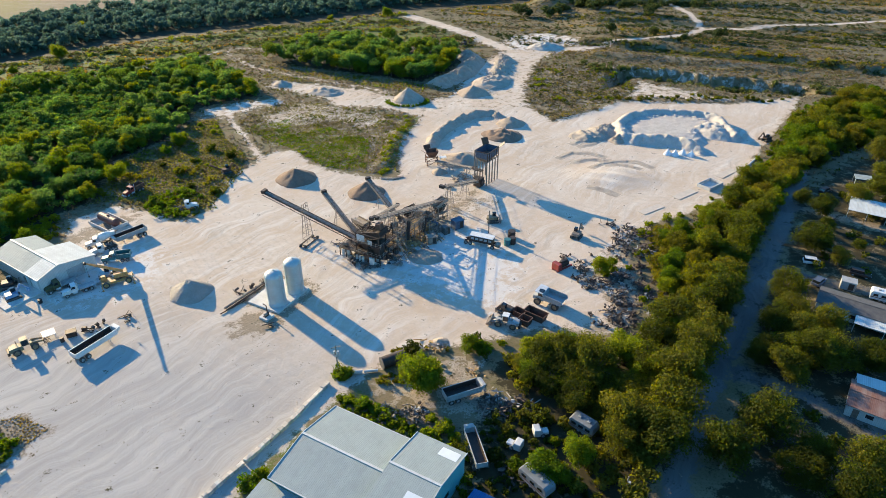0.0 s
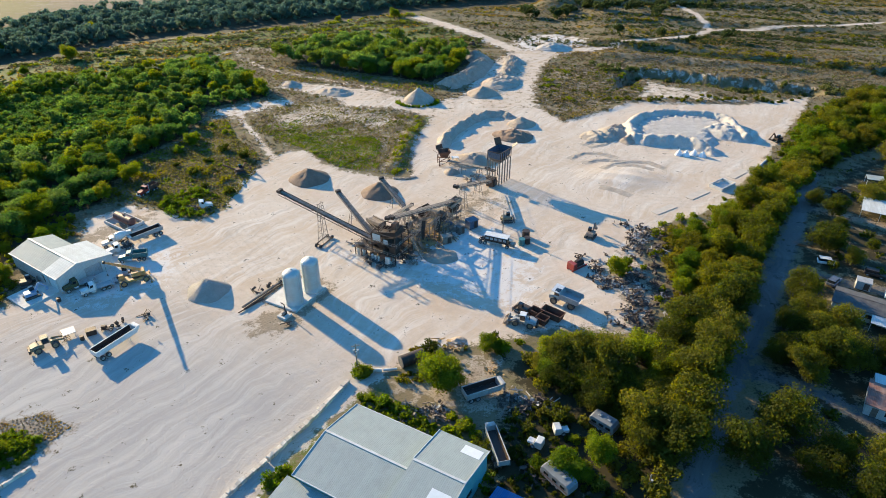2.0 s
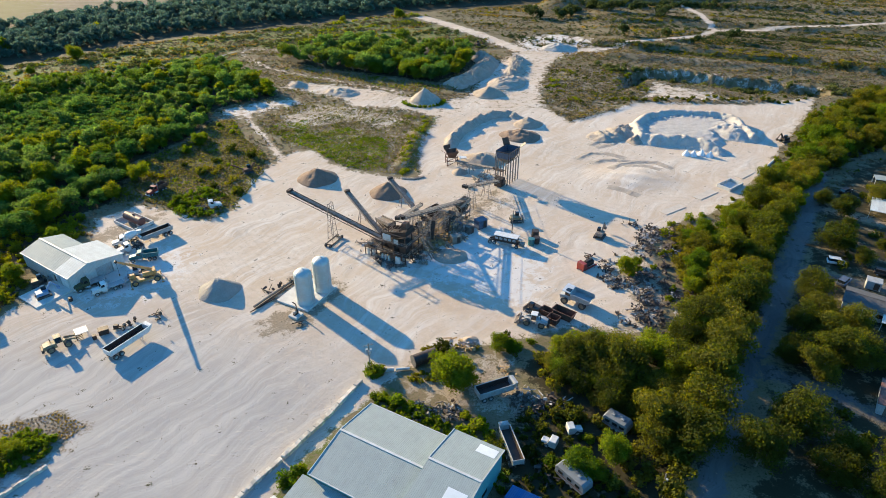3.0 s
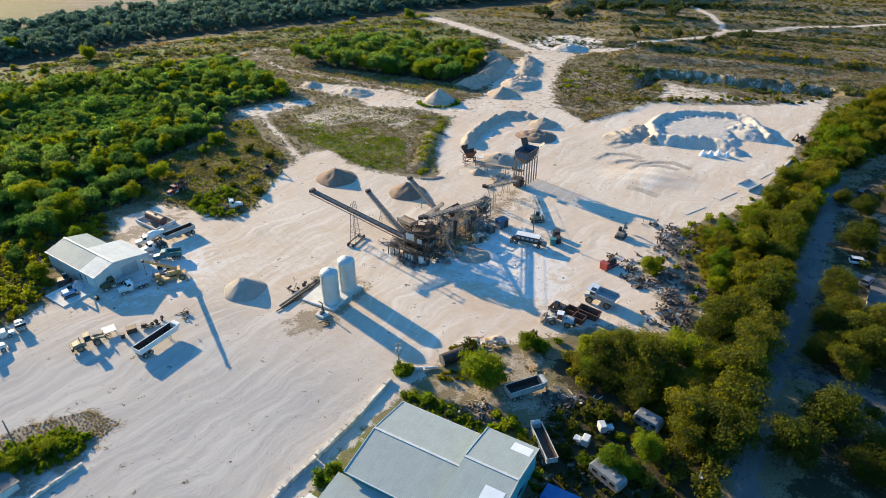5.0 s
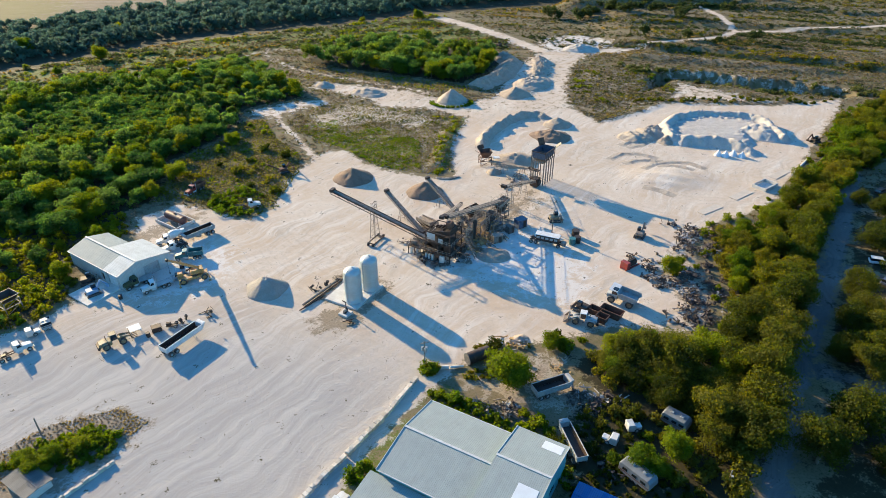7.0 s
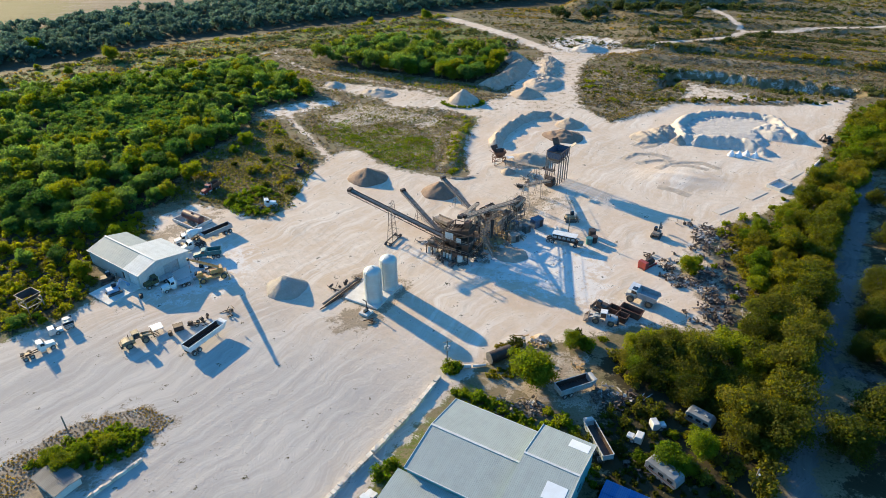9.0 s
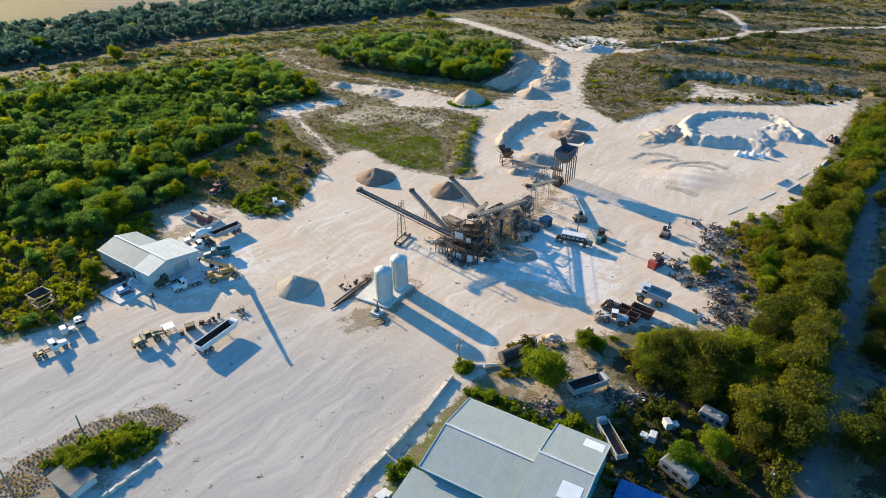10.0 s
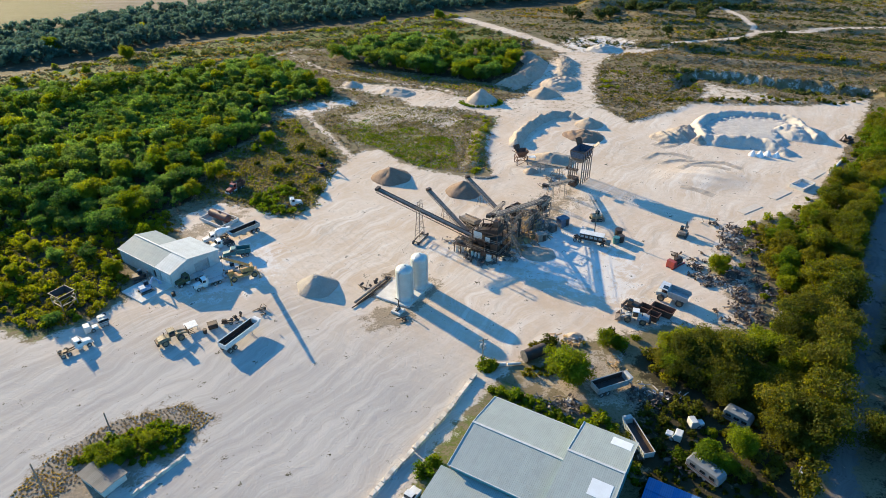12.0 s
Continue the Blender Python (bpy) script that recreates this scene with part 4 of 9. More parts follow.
# trees between yard and lane
keep_clear = [(20.6, 76.9), (11.3, 65.4), (9, 72.8), (12.6, 75.8), (24.6, 63.6), (15, 82), (8, 83)]
east = outside(scatter(rng, WOOD_EAST, 4.7, keep_clear), [], [(LANE, 5.2)])
east = [p for p in east if p[0] < 170 and not (p[0] < 23.0 and p[1] < 75)]
plant(OLIVE_KINDS + LIME_KINDS, [p for p in east if p[1] < 112], rng, 0.85, 1.35, "trees between yard and lane")
plant(KHAKI_KINDS + LIME_KINDS[:1], [p for p in east if p[1] >= 112], rng, 0.7, 1.25, "trees between yard and lane")
for x, y, s, k in ((14.5, 91.5, 0.95, 0), (18.5, 92.5, 1.25, 1), (24.0, 92.0, 1.2, 2), (16.5, 87.0, 1.0, 3), (21.0, 86.5, 1.1, 4), (25.5, 84.0, 0.75, 0), (19.5, 81.5, 0.7, 1), (24.0, 79.0, 0.7, 2), (28.5, 82.5, 0.85, 3), (12.5, 87.5, 0.65, 4), (11.5, 91.5, 0.6, 2)):
    plant_one(OLIVE_KINDS[k], x, y, s, rng, "trees between yard and lane")
lane_row = [(x - 5.0 + rng.normal() * 0.6, y + 2.6 + rng.normal() * 0.6) for x, y in ((37, 70), (41, 77), (45, 84), (49, 91), (53, 98), (57, 105), (61, 112), (65.5, 119), (70, 126), (74, 133), (78.5, 140), (83, 147), (87.5, 154), (92, 161), (97, 168), (103, 176))]
# second row, added to close sunlit gaps on the lane
lane_row += [(x - 5.0 + rng.normal(), y + 4.4 + rng.normal()) for x, y in lane_row[::2]]
plant(OLIVE_KINDS, [p for p in lane_row if p[1] < 118], rng, 1.2, 1.5, "tall trees along the lane")
plant(KHAKI_KINDS, [p for p in lane_row if p[1] >= 118], rng, 1.0, 1.35, "tall trees along the lane")
# added brush that stops low sun leaking under the crowns onto the lane
lane_hedge = [(LANE[k][0] + (LANE[k + 1][0] - LANE[k][0]) * f - 5.0 + rng.normal() * 0.5, LANE[k][1] + (LANE[k + 1][1] - LANE[k][1]) * f + 2.4 + rng.normal() * 0.5) for k in range(len(LANE) - 1) for f in (0.0, 0.14, 0.28, 0.42, 0.56, 0.7, 0.85)]
grove("lane_hedge", "dense dark undergrowth added along the lane to shade it", lane_hedge, rng, 2.3, 4.0, LEAF_OLIVE, 420, 0.42, 0.8, 1.2, "hedge")
edge_spots = outside(scatter(rng, EAST_EDGE, 2.1, [(86, 178), (78, 169), (70, 161)]), [], [(LANE, 5)])
grove("edge_bushes", "yellow-green bushes crowding the yard's edge", patchy(edge_spots, 9, 9, -0.3, 3.0), rng, 1.6, 2.0, LEAF_LIME, 230, 0.4, 0.5, 1.2, "bushes")
junk_edge = scatter(rng, [(37, 103), (41, 110), (44.5, 120), (45.5, 134), (48, 143), (55, 147), (54, 136), (50, 120), (46, 106), (40, 99)], 2.0)
grove("junk_thicket", "khaki-green thicket crowding the scrap", junk_edge, rng, 1.7, 2.4, LEAF_KHAKI, 330, 0.3, 0.5, 1.2, "bushes")
grove("edge_scrub", "olive bushes along the yard's edge", edge_spots[::2], rng, 1.8, 2.4, LEAF_KHAKI, 230, 0.4, 0.5, 1.2, "bushes")
plant(KHAKI_KINDS + LIME_KINDS, [p for p in scatter(rng, [(146, 246), (130, 228), (119, 213), (109, 199), (100, 184), (92, 171), (84, 161), (72, 151), (62, 146), (64, 142), (74, 147), (90, 160), (100, 172), (118, 196), (140, 222)], 4.4)], rng, 0.55, 0.95, "bushy trees at the yard's edge")
for x, y, s, k in ((68.5, 152.0, 0.85, 0), (65.0, 149.5, 0.6, 1), (57.0, 143.5, 0.75, 0), (52.5, 140.5, 0.7, 1), (96, 172, 0.9, 0), (104, 190, 0.9, 1), (88, 160, 1.0, 1)):
    plant_one(LIME_KINDS[k], x, y, s, rng)
grove("east_undergrowth", "olive undergrowth between yard and lane", outside(scatter(rng, WOOD_EAST, 2.6, keep_clear, tries=12000), [], [(LANE, 4.2)]), rng, 1.7, 2.4, LEAF_OLIVE, 220, 0.45, 0.6, 1.2, "bushes")
for x, y, s, k in ((12.9, 67.3, 0.95, 0), (18.6, 70.2, 0.92, 1), (15.2, 66.6, 0.6, 1), (17.0, 95.4, 0.9, 0), (22.5, 97.0, 0.8, 1), (66, 150, 0.9, 0), (46, 117, 0.8, 1), (58, 136, 0.8, 0), (90, 176, 0.9, 1), (-7.9, 87.2, 1.45, 1), (-6.0, 86.6, 1.0, 0), (1.6, 97.0, 0.68, 0), (33.0, 124.6, 0.75, 0), (36.0, 128.0, 0.5, 1), (14.3, 94.6, 1.1, 0), (18.7, 93.0, 1.0, 1)):
    plant_one(LIME_KINDS[k], x, y, s, rng)
# gardens beyond the lane
for x, y, s, k in ((98, 154, 1.0, 0), (87.5, 135.5, 1.35, 1), (90, 129, 0.75, 0), (99, 136, 0.5, 1), (111, 160, 1.0, 2), (71, 114.5, 1.1, 3), (69.5, 108, 1.1, 4), (67.5, 100, 1.2, 0), (60, 97, 1.0, 1),
                   (70, 93.5, 1.3, 2), (60.5, 89.5, 1.05, 3), (50.5, 76.5, 1.5, 4), (41.5, 69.5, 1.35, 0), (52.5, 66.5, 1.25, 1), (56.8, 70.5, 0.9, 2), (63.6, 66.6, 1.25, 3), (96, 161, 0.8, 4), (64, 104, 1.1, 1),
                   (66, 94, 1.2, 0), (74, 103, 1.0, 2), (57, 94, 0.8, 4), (120, 166, 1.1, 0), (128, 176, 1.2, 1), (134, 190, 1.2, 2), (140, 198, 1.1, 3), (112, 186, 0.9, 4), (116, 140, 1.0, 2), (78, 92, 1.1, 1), (58, 62, 1.2, 2), (96, 146, 0.55, 3)):
    plant_one(OLIVE_KINDS[k], x, y, s, rng, "garden trees")
grove("garden_bushes", "dark bushes in the gardens beyond the lane", outside(scatter(rng, [(46, 72), (62, 98), (80, 128), (104, 168), (190, 208), (190, 120), (110, 60), (60, 56)], 5.5), [], [(LANE, 5), *[(q, 4) for q in DRIVES]]), rng, 1.7, 2.2, LEAF_OLIVE, 130, 0.55, 0.5, 1.1, "bushes")


# ---- scrub: tufts and bushes over the dry ground ----
def tufts(name, label, spots, rng, leaf, size, blades, tall):
    p = np.array(spots, float)
    z = height(p[:, 0], p[:, 1])
    base = np.stack([p[:, 0], p[:, 1], z], -1)
    k = np.repeat(np.arange(len(p)), blades)
    s = (0.5 + rng.random(len(p)))[k]
    off = rng.normal(size=(len(k), 3)) * np.array([0.35, 0.35, 0.0]) * size * s[:, None]
    off[:, 2] = tall * s * (0.1 + 0.8 * rng.random(len(k)))
    nrm = rng.normal(size=(len(k), 3)) + np.array([0, 0, 0.5])
    v = clumps(rng, base[k] + off, nrm, size * 0.75)
    ob = leaf_mesh(name, v, leaf)
    return tagged(ob, label, "scrub", kind="stuff")


ISLAND = [(-91, 65), (-87, 71), (-80, 74.5), (-75, 73.5), (-75, 69), (-79.5, 64.5), (-86, 66.5)]
LOT = [(-24, 84), (-18, 84), (-8, 78), (0, 73), (2, 66), (0, 62), (-8, 72), (-20, 79)]
rd = [(q, 3.0) for q in TRAILS]
rt0 = [(q, 2.2) for q in TRAILS]
grove("field_bushes", "yellow-green bushes across the scrub field", drift(rng, FIELD_GREEN, 120, 14, 3.2, 1.8, -0.2, rd), rng, 1.05, 0.6, LEAF_LIME, 80, 0.26, 0.3, 1.4, "bushes")
grove("field_stray_bushes", "scattered olive bushes over the tawny half of the scrub field", patchy(outside(scatter(rng, SCRUB_FIELD, 1.6, tries=14000), [FIELD_GREEN], rd), 10, 6, 0.22, 5.0), rng, 1.1, 0.8, LEAF_OLIVE, 80, 0.28, 0.4, 1.2, "bushes")
grove("field_brush", "dull olive-brown brush across the scrub field", patchy(outside(scatter(rng, SCRUB_FIELD, 1.3, tries=20000), [], rd), 14, 6, 0.1, 12.0), rng, 1.0, 0.5, LEAF_BRUSH, 70, 0.26, 0.4, 1.2, "bushes")
grove("hedge_bushes", "bright bushes along the haul road", [(x - 1.8 + rng.normal() * 1.1, y + rng.normal() * 0.8) for x, y in ((-22, 184), (-21.5, 187), (-22, 190), (-22.3, 193), (-22, 196), (-21.5, 199), (-21, 202), (-20.5, 206), (-20, 210), (-19.5, 214), (-18.5, 218), (-17.6, 222), (-17, 226), (-19, 228), (-23, 230), (-21, 180)) for _ in range(2)], rng, 1.5, 1.1, LEAF_LIME, 190, 0.36, 0.5, 1.2, "bushes")
tufts("field_weeds", "green and yellow weeds over the scrub field", drift(rng, FIELD_GREEN, 150, 22, 3.5, 2.0, -0.2, rt0), rng, LEAF_LEMON, 0.34, 9, 0.28)
tufts("field_golden_weeds", "golden brown weeds over the scrub field", patchy(outside(scatter(rng, SCRUB_FIELD, 0.8, tries=14000), [], [(q, 2.2) for q in TRAILS]), 19, 8, -0.28, 2.0), rng, LEAF_GOLD, 0.34, 8, 0.22)
tufts("field_dry_grass", "dry brown grass over the scrub field", patchy(outside(scatter(rng, SCRUB_FIELD, 0.8, tries=24000), [], [(q, 2.2) for q in TRAILS]), 12, 6, -0.1, 7.0), rng, LEAF_DRY, 0.3, 8, 0.16)
plant(BUSH_KINDS + LIME_KINDS[:1], outside(scatter(rng, SCRUB_WEST, 9.0, [(-95, 165.6), (-76, 156), (-72, 179)]), [], rd), rng, 0.5, 1.1, "bushes at the edge of the west wood")
grove("verge_bushes", "low green bushes on the west verge", patchy(outside(scatter(rng, SCRUB_WEST, 2.0, [(-95, 165.6), (-94, 168), (-76, 156), (-72, 179)]), [], rd), 12, 8, 0.25, 3.0), rng, 1.2, 0.9, LEAF_LIME, 190, 0.36, 0.4, 1.0, "bushes")
tufts("verge_weeds", "yellow weeds and dry grass on the west verge", outside(scatter(rng, SCRUB_WEST, 0.7, tries=22000), [], [(q, 2.4) for q in TRAILS]), rng, LEAF_GOLD, 0.42, 9, 0.32)
tufts("verge_brush", "olive-brown brush on the west verge", patchy(outside(scatter(rng, SCRUB_WEST, 0.8, tries=16000), [], [(q, 2.4) for q in TRAILS]), 10, 7, -0.15, 17.0), rng, LEAF_BRUSH, 0.5, 9, 0.4)
rt = [(q, 2.6) for q in TRAILS]
grove("plateau_bushes", "olive scrub on the east plateau", drift(rng, SCRUB_EAST, 34, 5, 3.5, 1.8, -0.3, rt), rng, 1.1, 0.9, LEAF_OLIVE, 110, 0.34, 0.3, 1.3, "bushes")
grove("plateau_brush", "dry olive-brown brush on the east plateau", drift(rng, SCRUB_EAST, 120, 6, 4, 2.5, -0.3, rt), rng, 1.0, 0.6, LEAF_BRUSH, 60, 0.30, 0.3, 1.3, "bushes")
tufts("plateau_gold", "golden weeds on the east plateau", drift(rng, SCRUB_EAST, 60, 10, 4, 2, -0.3, rt), rng, LEAF_GOLD, 0.45, 9, 0.35)
grove("plateau_green", "yellow-green bushes on the east plateau", drift(rng, SCRUB_EAST, 16, 6, 3, 1.5, -0.3, rt), rng, 1.3, 1.1, LEAF_LIME, 130, 0.36, 0.3, 1.2, "bushes")
tufts("plateau_grass", "dry grass on the east plateau", drift(rng, SCRUB_EAST, 160, 10, 4, 2.5, -0.3, rt), rng, LEAF_DRY, 0.45, 8, 0.25)
FAR_SEEN = [(44, 322), (64, 300), (110, 290), (150, 262), (215, 262), (300, 330), (300, 480), (150, 480), (60, 460), (-20, 420), (0, 380), (26, 345)]
rf = [(q, 3.0) for q in TRAILS]
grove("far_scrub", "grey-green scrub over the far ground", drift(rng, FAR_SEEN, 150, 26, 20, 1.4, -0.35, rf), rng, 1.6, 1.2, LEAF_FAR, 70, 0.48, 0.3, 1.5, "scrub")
grove("far_brush", "dry olive-brown brush over the far ground", drift(rng, FAR_SEEN, 260, 20, 18, 2.0, -0.35, rf), rng, 1.6, 0.7, LEAF_BRUSH, 50, 0.46, 0.3, 1.4, "scrub")
grove("far_green", "yellow-green bushes over the far ground", drift(rng, FAR_SEEN, 70, 14, 14, 1.4, -0.35, rf), rng, 1.5, 1.1, LEAF_KHAKI, 80, 0.45, 0.3, 1.4, "scrub")
tufts("far_gold", "golden weeds over the far ground", drift(rng, FAR_SEEN, 60, 60, 16, 2.6, -0.35, rf), rng, LEAF_GOLD, 0.7, 8, 0.2)
tufts("far_grass", "tawny grass over the far ground", drift(rng, FAR_SEEN, 400, 26, 16, 3.0, -0.35, rf), rng, LEAF_DRY, 0.8, 6, 0.2)
grove("scarp_bushes", "dark bushes along the old quarry face", [(60 + 2.6 * i + rng.normal(), 297 - 0.38 * 2.6 * i + 3 * rng.normal()) for i in range(44) for _ in range(2)], rng, 1.9, 2.2, LEAF_FAR, 110, 0.7, 0.5, 1.2, "bushes")
terrace_spots = [(x + 1.2 * rng.normal(), y + 1.0 * rng.normal()) for a, b in zip([(66, 337), (85, 331), (111, 321), (128, 308), (150, 300)], [(85, 331), (111, 321), (128, 308), (150, 300), (176, 294)]) for x, y in ((a[0] + (b[0] - a[0]) * k / 13, a[1] + (b[1] - a[1]) * k / 13) for k in range(13)) for _ in range(2)]
grove("terrace_bushes", "dark low bushes along an old terrace bank", terrace_spots, rng, 1.5, 1.3, LEAF_FAR, 90, 0.5, 0.4, 1.3, "bushes")
grove("bank_bushes", "bushes along the bank of the yard", [(54 + 1.9 * i + rng.normal(), 250 + 2.0 * rng.normal()) for i in range(42)], rng, 1.3, 1.5, LEAF_OLIVE, 90, 0.6, 0.4, 1.1, "bushes")
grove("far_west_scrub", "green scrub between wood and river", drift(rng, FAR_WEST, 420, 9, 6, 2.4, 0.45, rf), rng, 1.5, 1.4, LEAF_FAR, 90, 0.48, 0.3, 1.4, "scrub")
grove("far_west_bushes", "yellow-green bushes between wood and river", drift(rng, FAR_WEST, 200, 8, 6, 2.0, 0.45, rf), rng, 1.6, 1.5, LEAF_LIME, 100, 0.45, 0.3, 1.4, "bushes")
tufts("far_west_grass", "tawny grass between wood and river", drift(rng, FAR_WEST, 500, 14, 8, 3, 0.45, rf), rng, LEAF_DRY, 0.8, 8, 0.4)
tufts("far_west_gold", "golden weeds between wood and river", drift(rng, FAR_WEST, 300, 12, 8, 2, 0.45, rf), rng, LEAF_GOLD, 0.8, 8, 0.4)
MID_STRIP = [(-84, 275), (-58, 271), (-38, 264), (-14, 258), (-12, 268), (-44, 281), (-72, 291), (-96, 299)]
grove("strip_weeds", "yellow-green weeds below the far wood", patchy(outside(scatter(rng, MID_STRIP, 1.5), [], rd), 14, 5, 0.05, 3.0), rng, 1.1, 0.7, LEAF_LIME, 60, 0.42, 0.5, 1.2, "weeds")
tufts("strip_grass", "golden grass below the far wood", outside(scatter(rng, MID_STRIP, 1.2), [], rd), rng, LEAF_GOLD, 0.6, 7, 0.3)


def ground_cover(name, label, rng, lo, hi, n, leaf, size, blades, tall, over, seed):
    """Grass in drifts wherever the land is neither bare nor wooded."""
    xs, ys, Z, taken = _grid
    q = np.array(lo) + rng.random((n, 2)) * (np.array(hi) - np.array(lo))
    i, j = np.searchsorted(xs, q[:, 0]) - 1, np.searchsorted(ys, q[:, 1]) - 1
    q = q[taken[j, i] < 0.42 + 0.2 * rng.random(n)]
    tufts(name, label, patchy([tuple(v) for v in q], 16, 7, over, seed), rng, leaf, size, blades, tall)


ground_cover("dry_meadow", "dry tawny grass over the open ground", rng, (-135, 140), (190, 345), 30000, LEAF_DRY, 0.5, 6, 0.3, -0.25, 41.0)
ground_cover("brown_meadow", "olive-brown weeds over the open ground", rng, (-135, 140), (190, 345), 30000, LEAF_BRUSH, 0.5, 6, 0.35, 0.12, 43.0)
ground_cover("green_meadow", "khaki-green weeds over the open ground", rng, (-135, 140), (190, 345), 22000, LEAF_KHAKI, 0.5, 7, 0.4, 0.3, 47.0)
ground_cover("far_meadow", "olive-brown weeds over the farther ground", rng, (-330, 220), (330, 480), 34000, LEAF_DRY, 0.9, 5, 0.2, 0.05, 53.0)
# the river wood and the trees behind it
grove("river_wood", "dark green belt of trees along the river", scatter(rng, BELT_TREES, 4.4, tries=26000), rng, 3.0, 6.0, LEAF_BELT_HAZE, 300, 0.8, 0.5, 1.35)
grove("river_thicket", "dark green thicket under the river trees", scatter(rng, BELT_TREES, 3.6, tries=26000), rng, 2.2, 2.8, LEAF_BELT_HAZE, 70, 0.8, 0.5, 1.3, "bushes")
for x, y, q in ((-191.6, 307.8, 1.3), (-199.5, 282.8, 0.7), (-208.7, 364.3, 1.1), (-236.7, 322.0, 1.4), (-41.8, 402.3, 1.1), (-74.7, 392.5, 0.7), (-222.5, 267.1, 0.8), (-219.1, 291.6, 0.5)):
    plant_one(LIME_KINDS[int(q * 10) % 2], x, y, q, rng, "single trees by the river")
grove("far_trees", "dark round trees beyond the far road", [(x + 3 * rng.normal(), y + 2 * rng.normal()) for x, y in ((41, 403), (46, 405), (52, 405), (57, 403), (62, 407), (68, 409), (81, 402), (85, 407), (99, 396), (104, 398), (108, 392), (110, 381), (115, 385), (131, 428), (136, 432), (144, 439), (106, 344), (113, 331), (130, 335), (84, 348), (88, 404), (74, 410), (150, 445), (160, 440), (176, 444), (190, 440), (36, 408), (205, 448), (240, 462), (262, 452))], rng, 3.4, 6.2, LEAF_FAR, 420, 0.8, 0.8, 1.3)
grove("spoil_scrub", "dark scrub under the far spoil bank", [(58 + 2.4 * i + 2 * rng.normal(), 416 + 3 * rng.normal()) for i in range(44)], rng, 2.2, 3.0, LEAF_FAR, 90, 1.0, 0.7, 1.3, "scrub")
# weeds by the wall, the hut and the big building
plant(BUSH_KINDS, [(-23.0, 89.6), (-22.0, 89.2), (-21.4, 90.0), (-20.6, 83.0), (-17.8, 81.6), (-15.4, 80.4), (-5.6, 78.6), (-3.4, 76.4), (-1.6, 74.6), (-0.6, 71.4), (-33.5, 64.8), (-32.0, 66.8), (-10, 96.5), (4.5, 97.0), (3, 99), (10.5, 79.5), (13, 79), (7.5, 76.5), (15, 74), (5, 71), (8.4, 69)], rng, 0.6, 1.1)
grove("lot_bushes", "yellow-green bushes along the big building", outside(scatter(rng, LOT, 1.7), [[(-21.6, 77.2), (-8, 69), (-16, 56), (-30, 63)]], [], 0.4), rng, 1.2, 1.5, LEAF_LIME, 150, 0.4, 0.5, 1.1, "bushes")
grove("lot_weeds", "weeds over the scrap lot", outside(scatter(rng, [(0, 62), (1, 70), (3.5, 79), (5, 80), (14, 84), (15, 74), (20, 62), (2, 56)], 1.5, keep_clear), [[(0.4, 76), (2.6, 76.5), (4, 67.5), (1.6, 67)]], [], 0.3), rng, 1.0, 1.2, LEAF_OLIVE, 130, 0.34, 0.4, 1.1, "weeds")
tank_rng = np.random.default_rng(91)
slope_rng = np.random.default_rng(92)
grove("slope_thicket", "yellow-green thicket round the old vehicles", scatter(slope_rng, [(-89.1, 158.5), (-84.7, 166.5), (-75.7, 167.4), (-73.3, 162.3), (-80.3, 161.5), (-79.4, 156.6), (-73.5, 151.4), (-79.4, 150.0), (-86.2, 153.8)], 1.9), slope_rng, 1.5, 1.9, LEAF_LIME, 190, 0.36, 0.6, 1.2, "bushes")
grove("slope_bushes", "khaki bushes scattered over the dry slope", [(-86.6, 179.6), (-85.1, 181.7), (-82.4, 178.4), (-81.6, 181.8), (-102.9, 176.4), (-100.8, 176.4), (-98.1, 175.3), (-96.2, 176.5), (-102.9, 163.6), (-105.0, 165.4), (-75.1, 174.4), (-75.5, 171.6)], slope_rng, 1.7, 1.9, LEAF_KHAKI, 190, 0.36, 0.7, 1.2, "bushes")
for x, y, q in zip([-94.5, -106.3, -110.6, -106.8], [201.0, 161.8, 173.9, 198.8], (0.9, 0.9, 0.6, 0.8)):
    plant_one(LIME_KINDS[int(q * 10) % 2], x, y, q, slope_rng, "single trees on the slope")
grove("tank_weeds", "olive weeds round the old tank", outside(scatter(tank_rng, [(-16.5, 87.4), (-9.5, 87.5), (-9.0, 91.5), (-12.5, 90.4), (-15.6, 90.2)], 1.1), [], [], 0.3), tank_rng, 1.0, 1.2, LEAF_KHAKI, 150, 0.3, 0.5, 1.1, "weeds")
grove("tank_back_weeds", "low khaki weeds behind the old tank", [(-12.4, 97.0), (-11.2, 96.4), (-13.6, 96.6), (-9.8, 95.2), (-3.0, 97.2), (-7.0, 97.6)], tank_rng, 0.9, 1.0, LEAF_KHAKI, 150, 0.3, 0.5, 1.1, "weeds")
grove("wall_weeds", "yellow-green weeds behind the big building", scatter(tank_rng, [(-17.0, 78.6), (-15.5, 80.2), (-4.5, 76.4), (-3.5, 73.5), (-8.0, 73.8), (-13, 77.4)], 1.3), tank_rng, 1.0, 1.1, LEAF_LIME, 140, 0.3, 0.5, 1.0, "weeds")
plant(LIME_KINDS + BUSH_KINDS[:2], [(-83.0, 67.2), (-80.0, 69.4), (-85.4, 67.2), (-78.2, 70.6), (-87.6, 66.2), (-84.6, 65.2), (-82.0, 70.8)], rng, 0.5, 0.75, "bushes beside the hut")
grove("island_bushes", "bright low bushes beside the hut", outside(scatter(rng, ISLAND, 1.15, edge=0.1), [], []), rng, 1.1, 1.2, LEAF_LIME, 220, 0.32, 0.6, 1.2, "bushes")
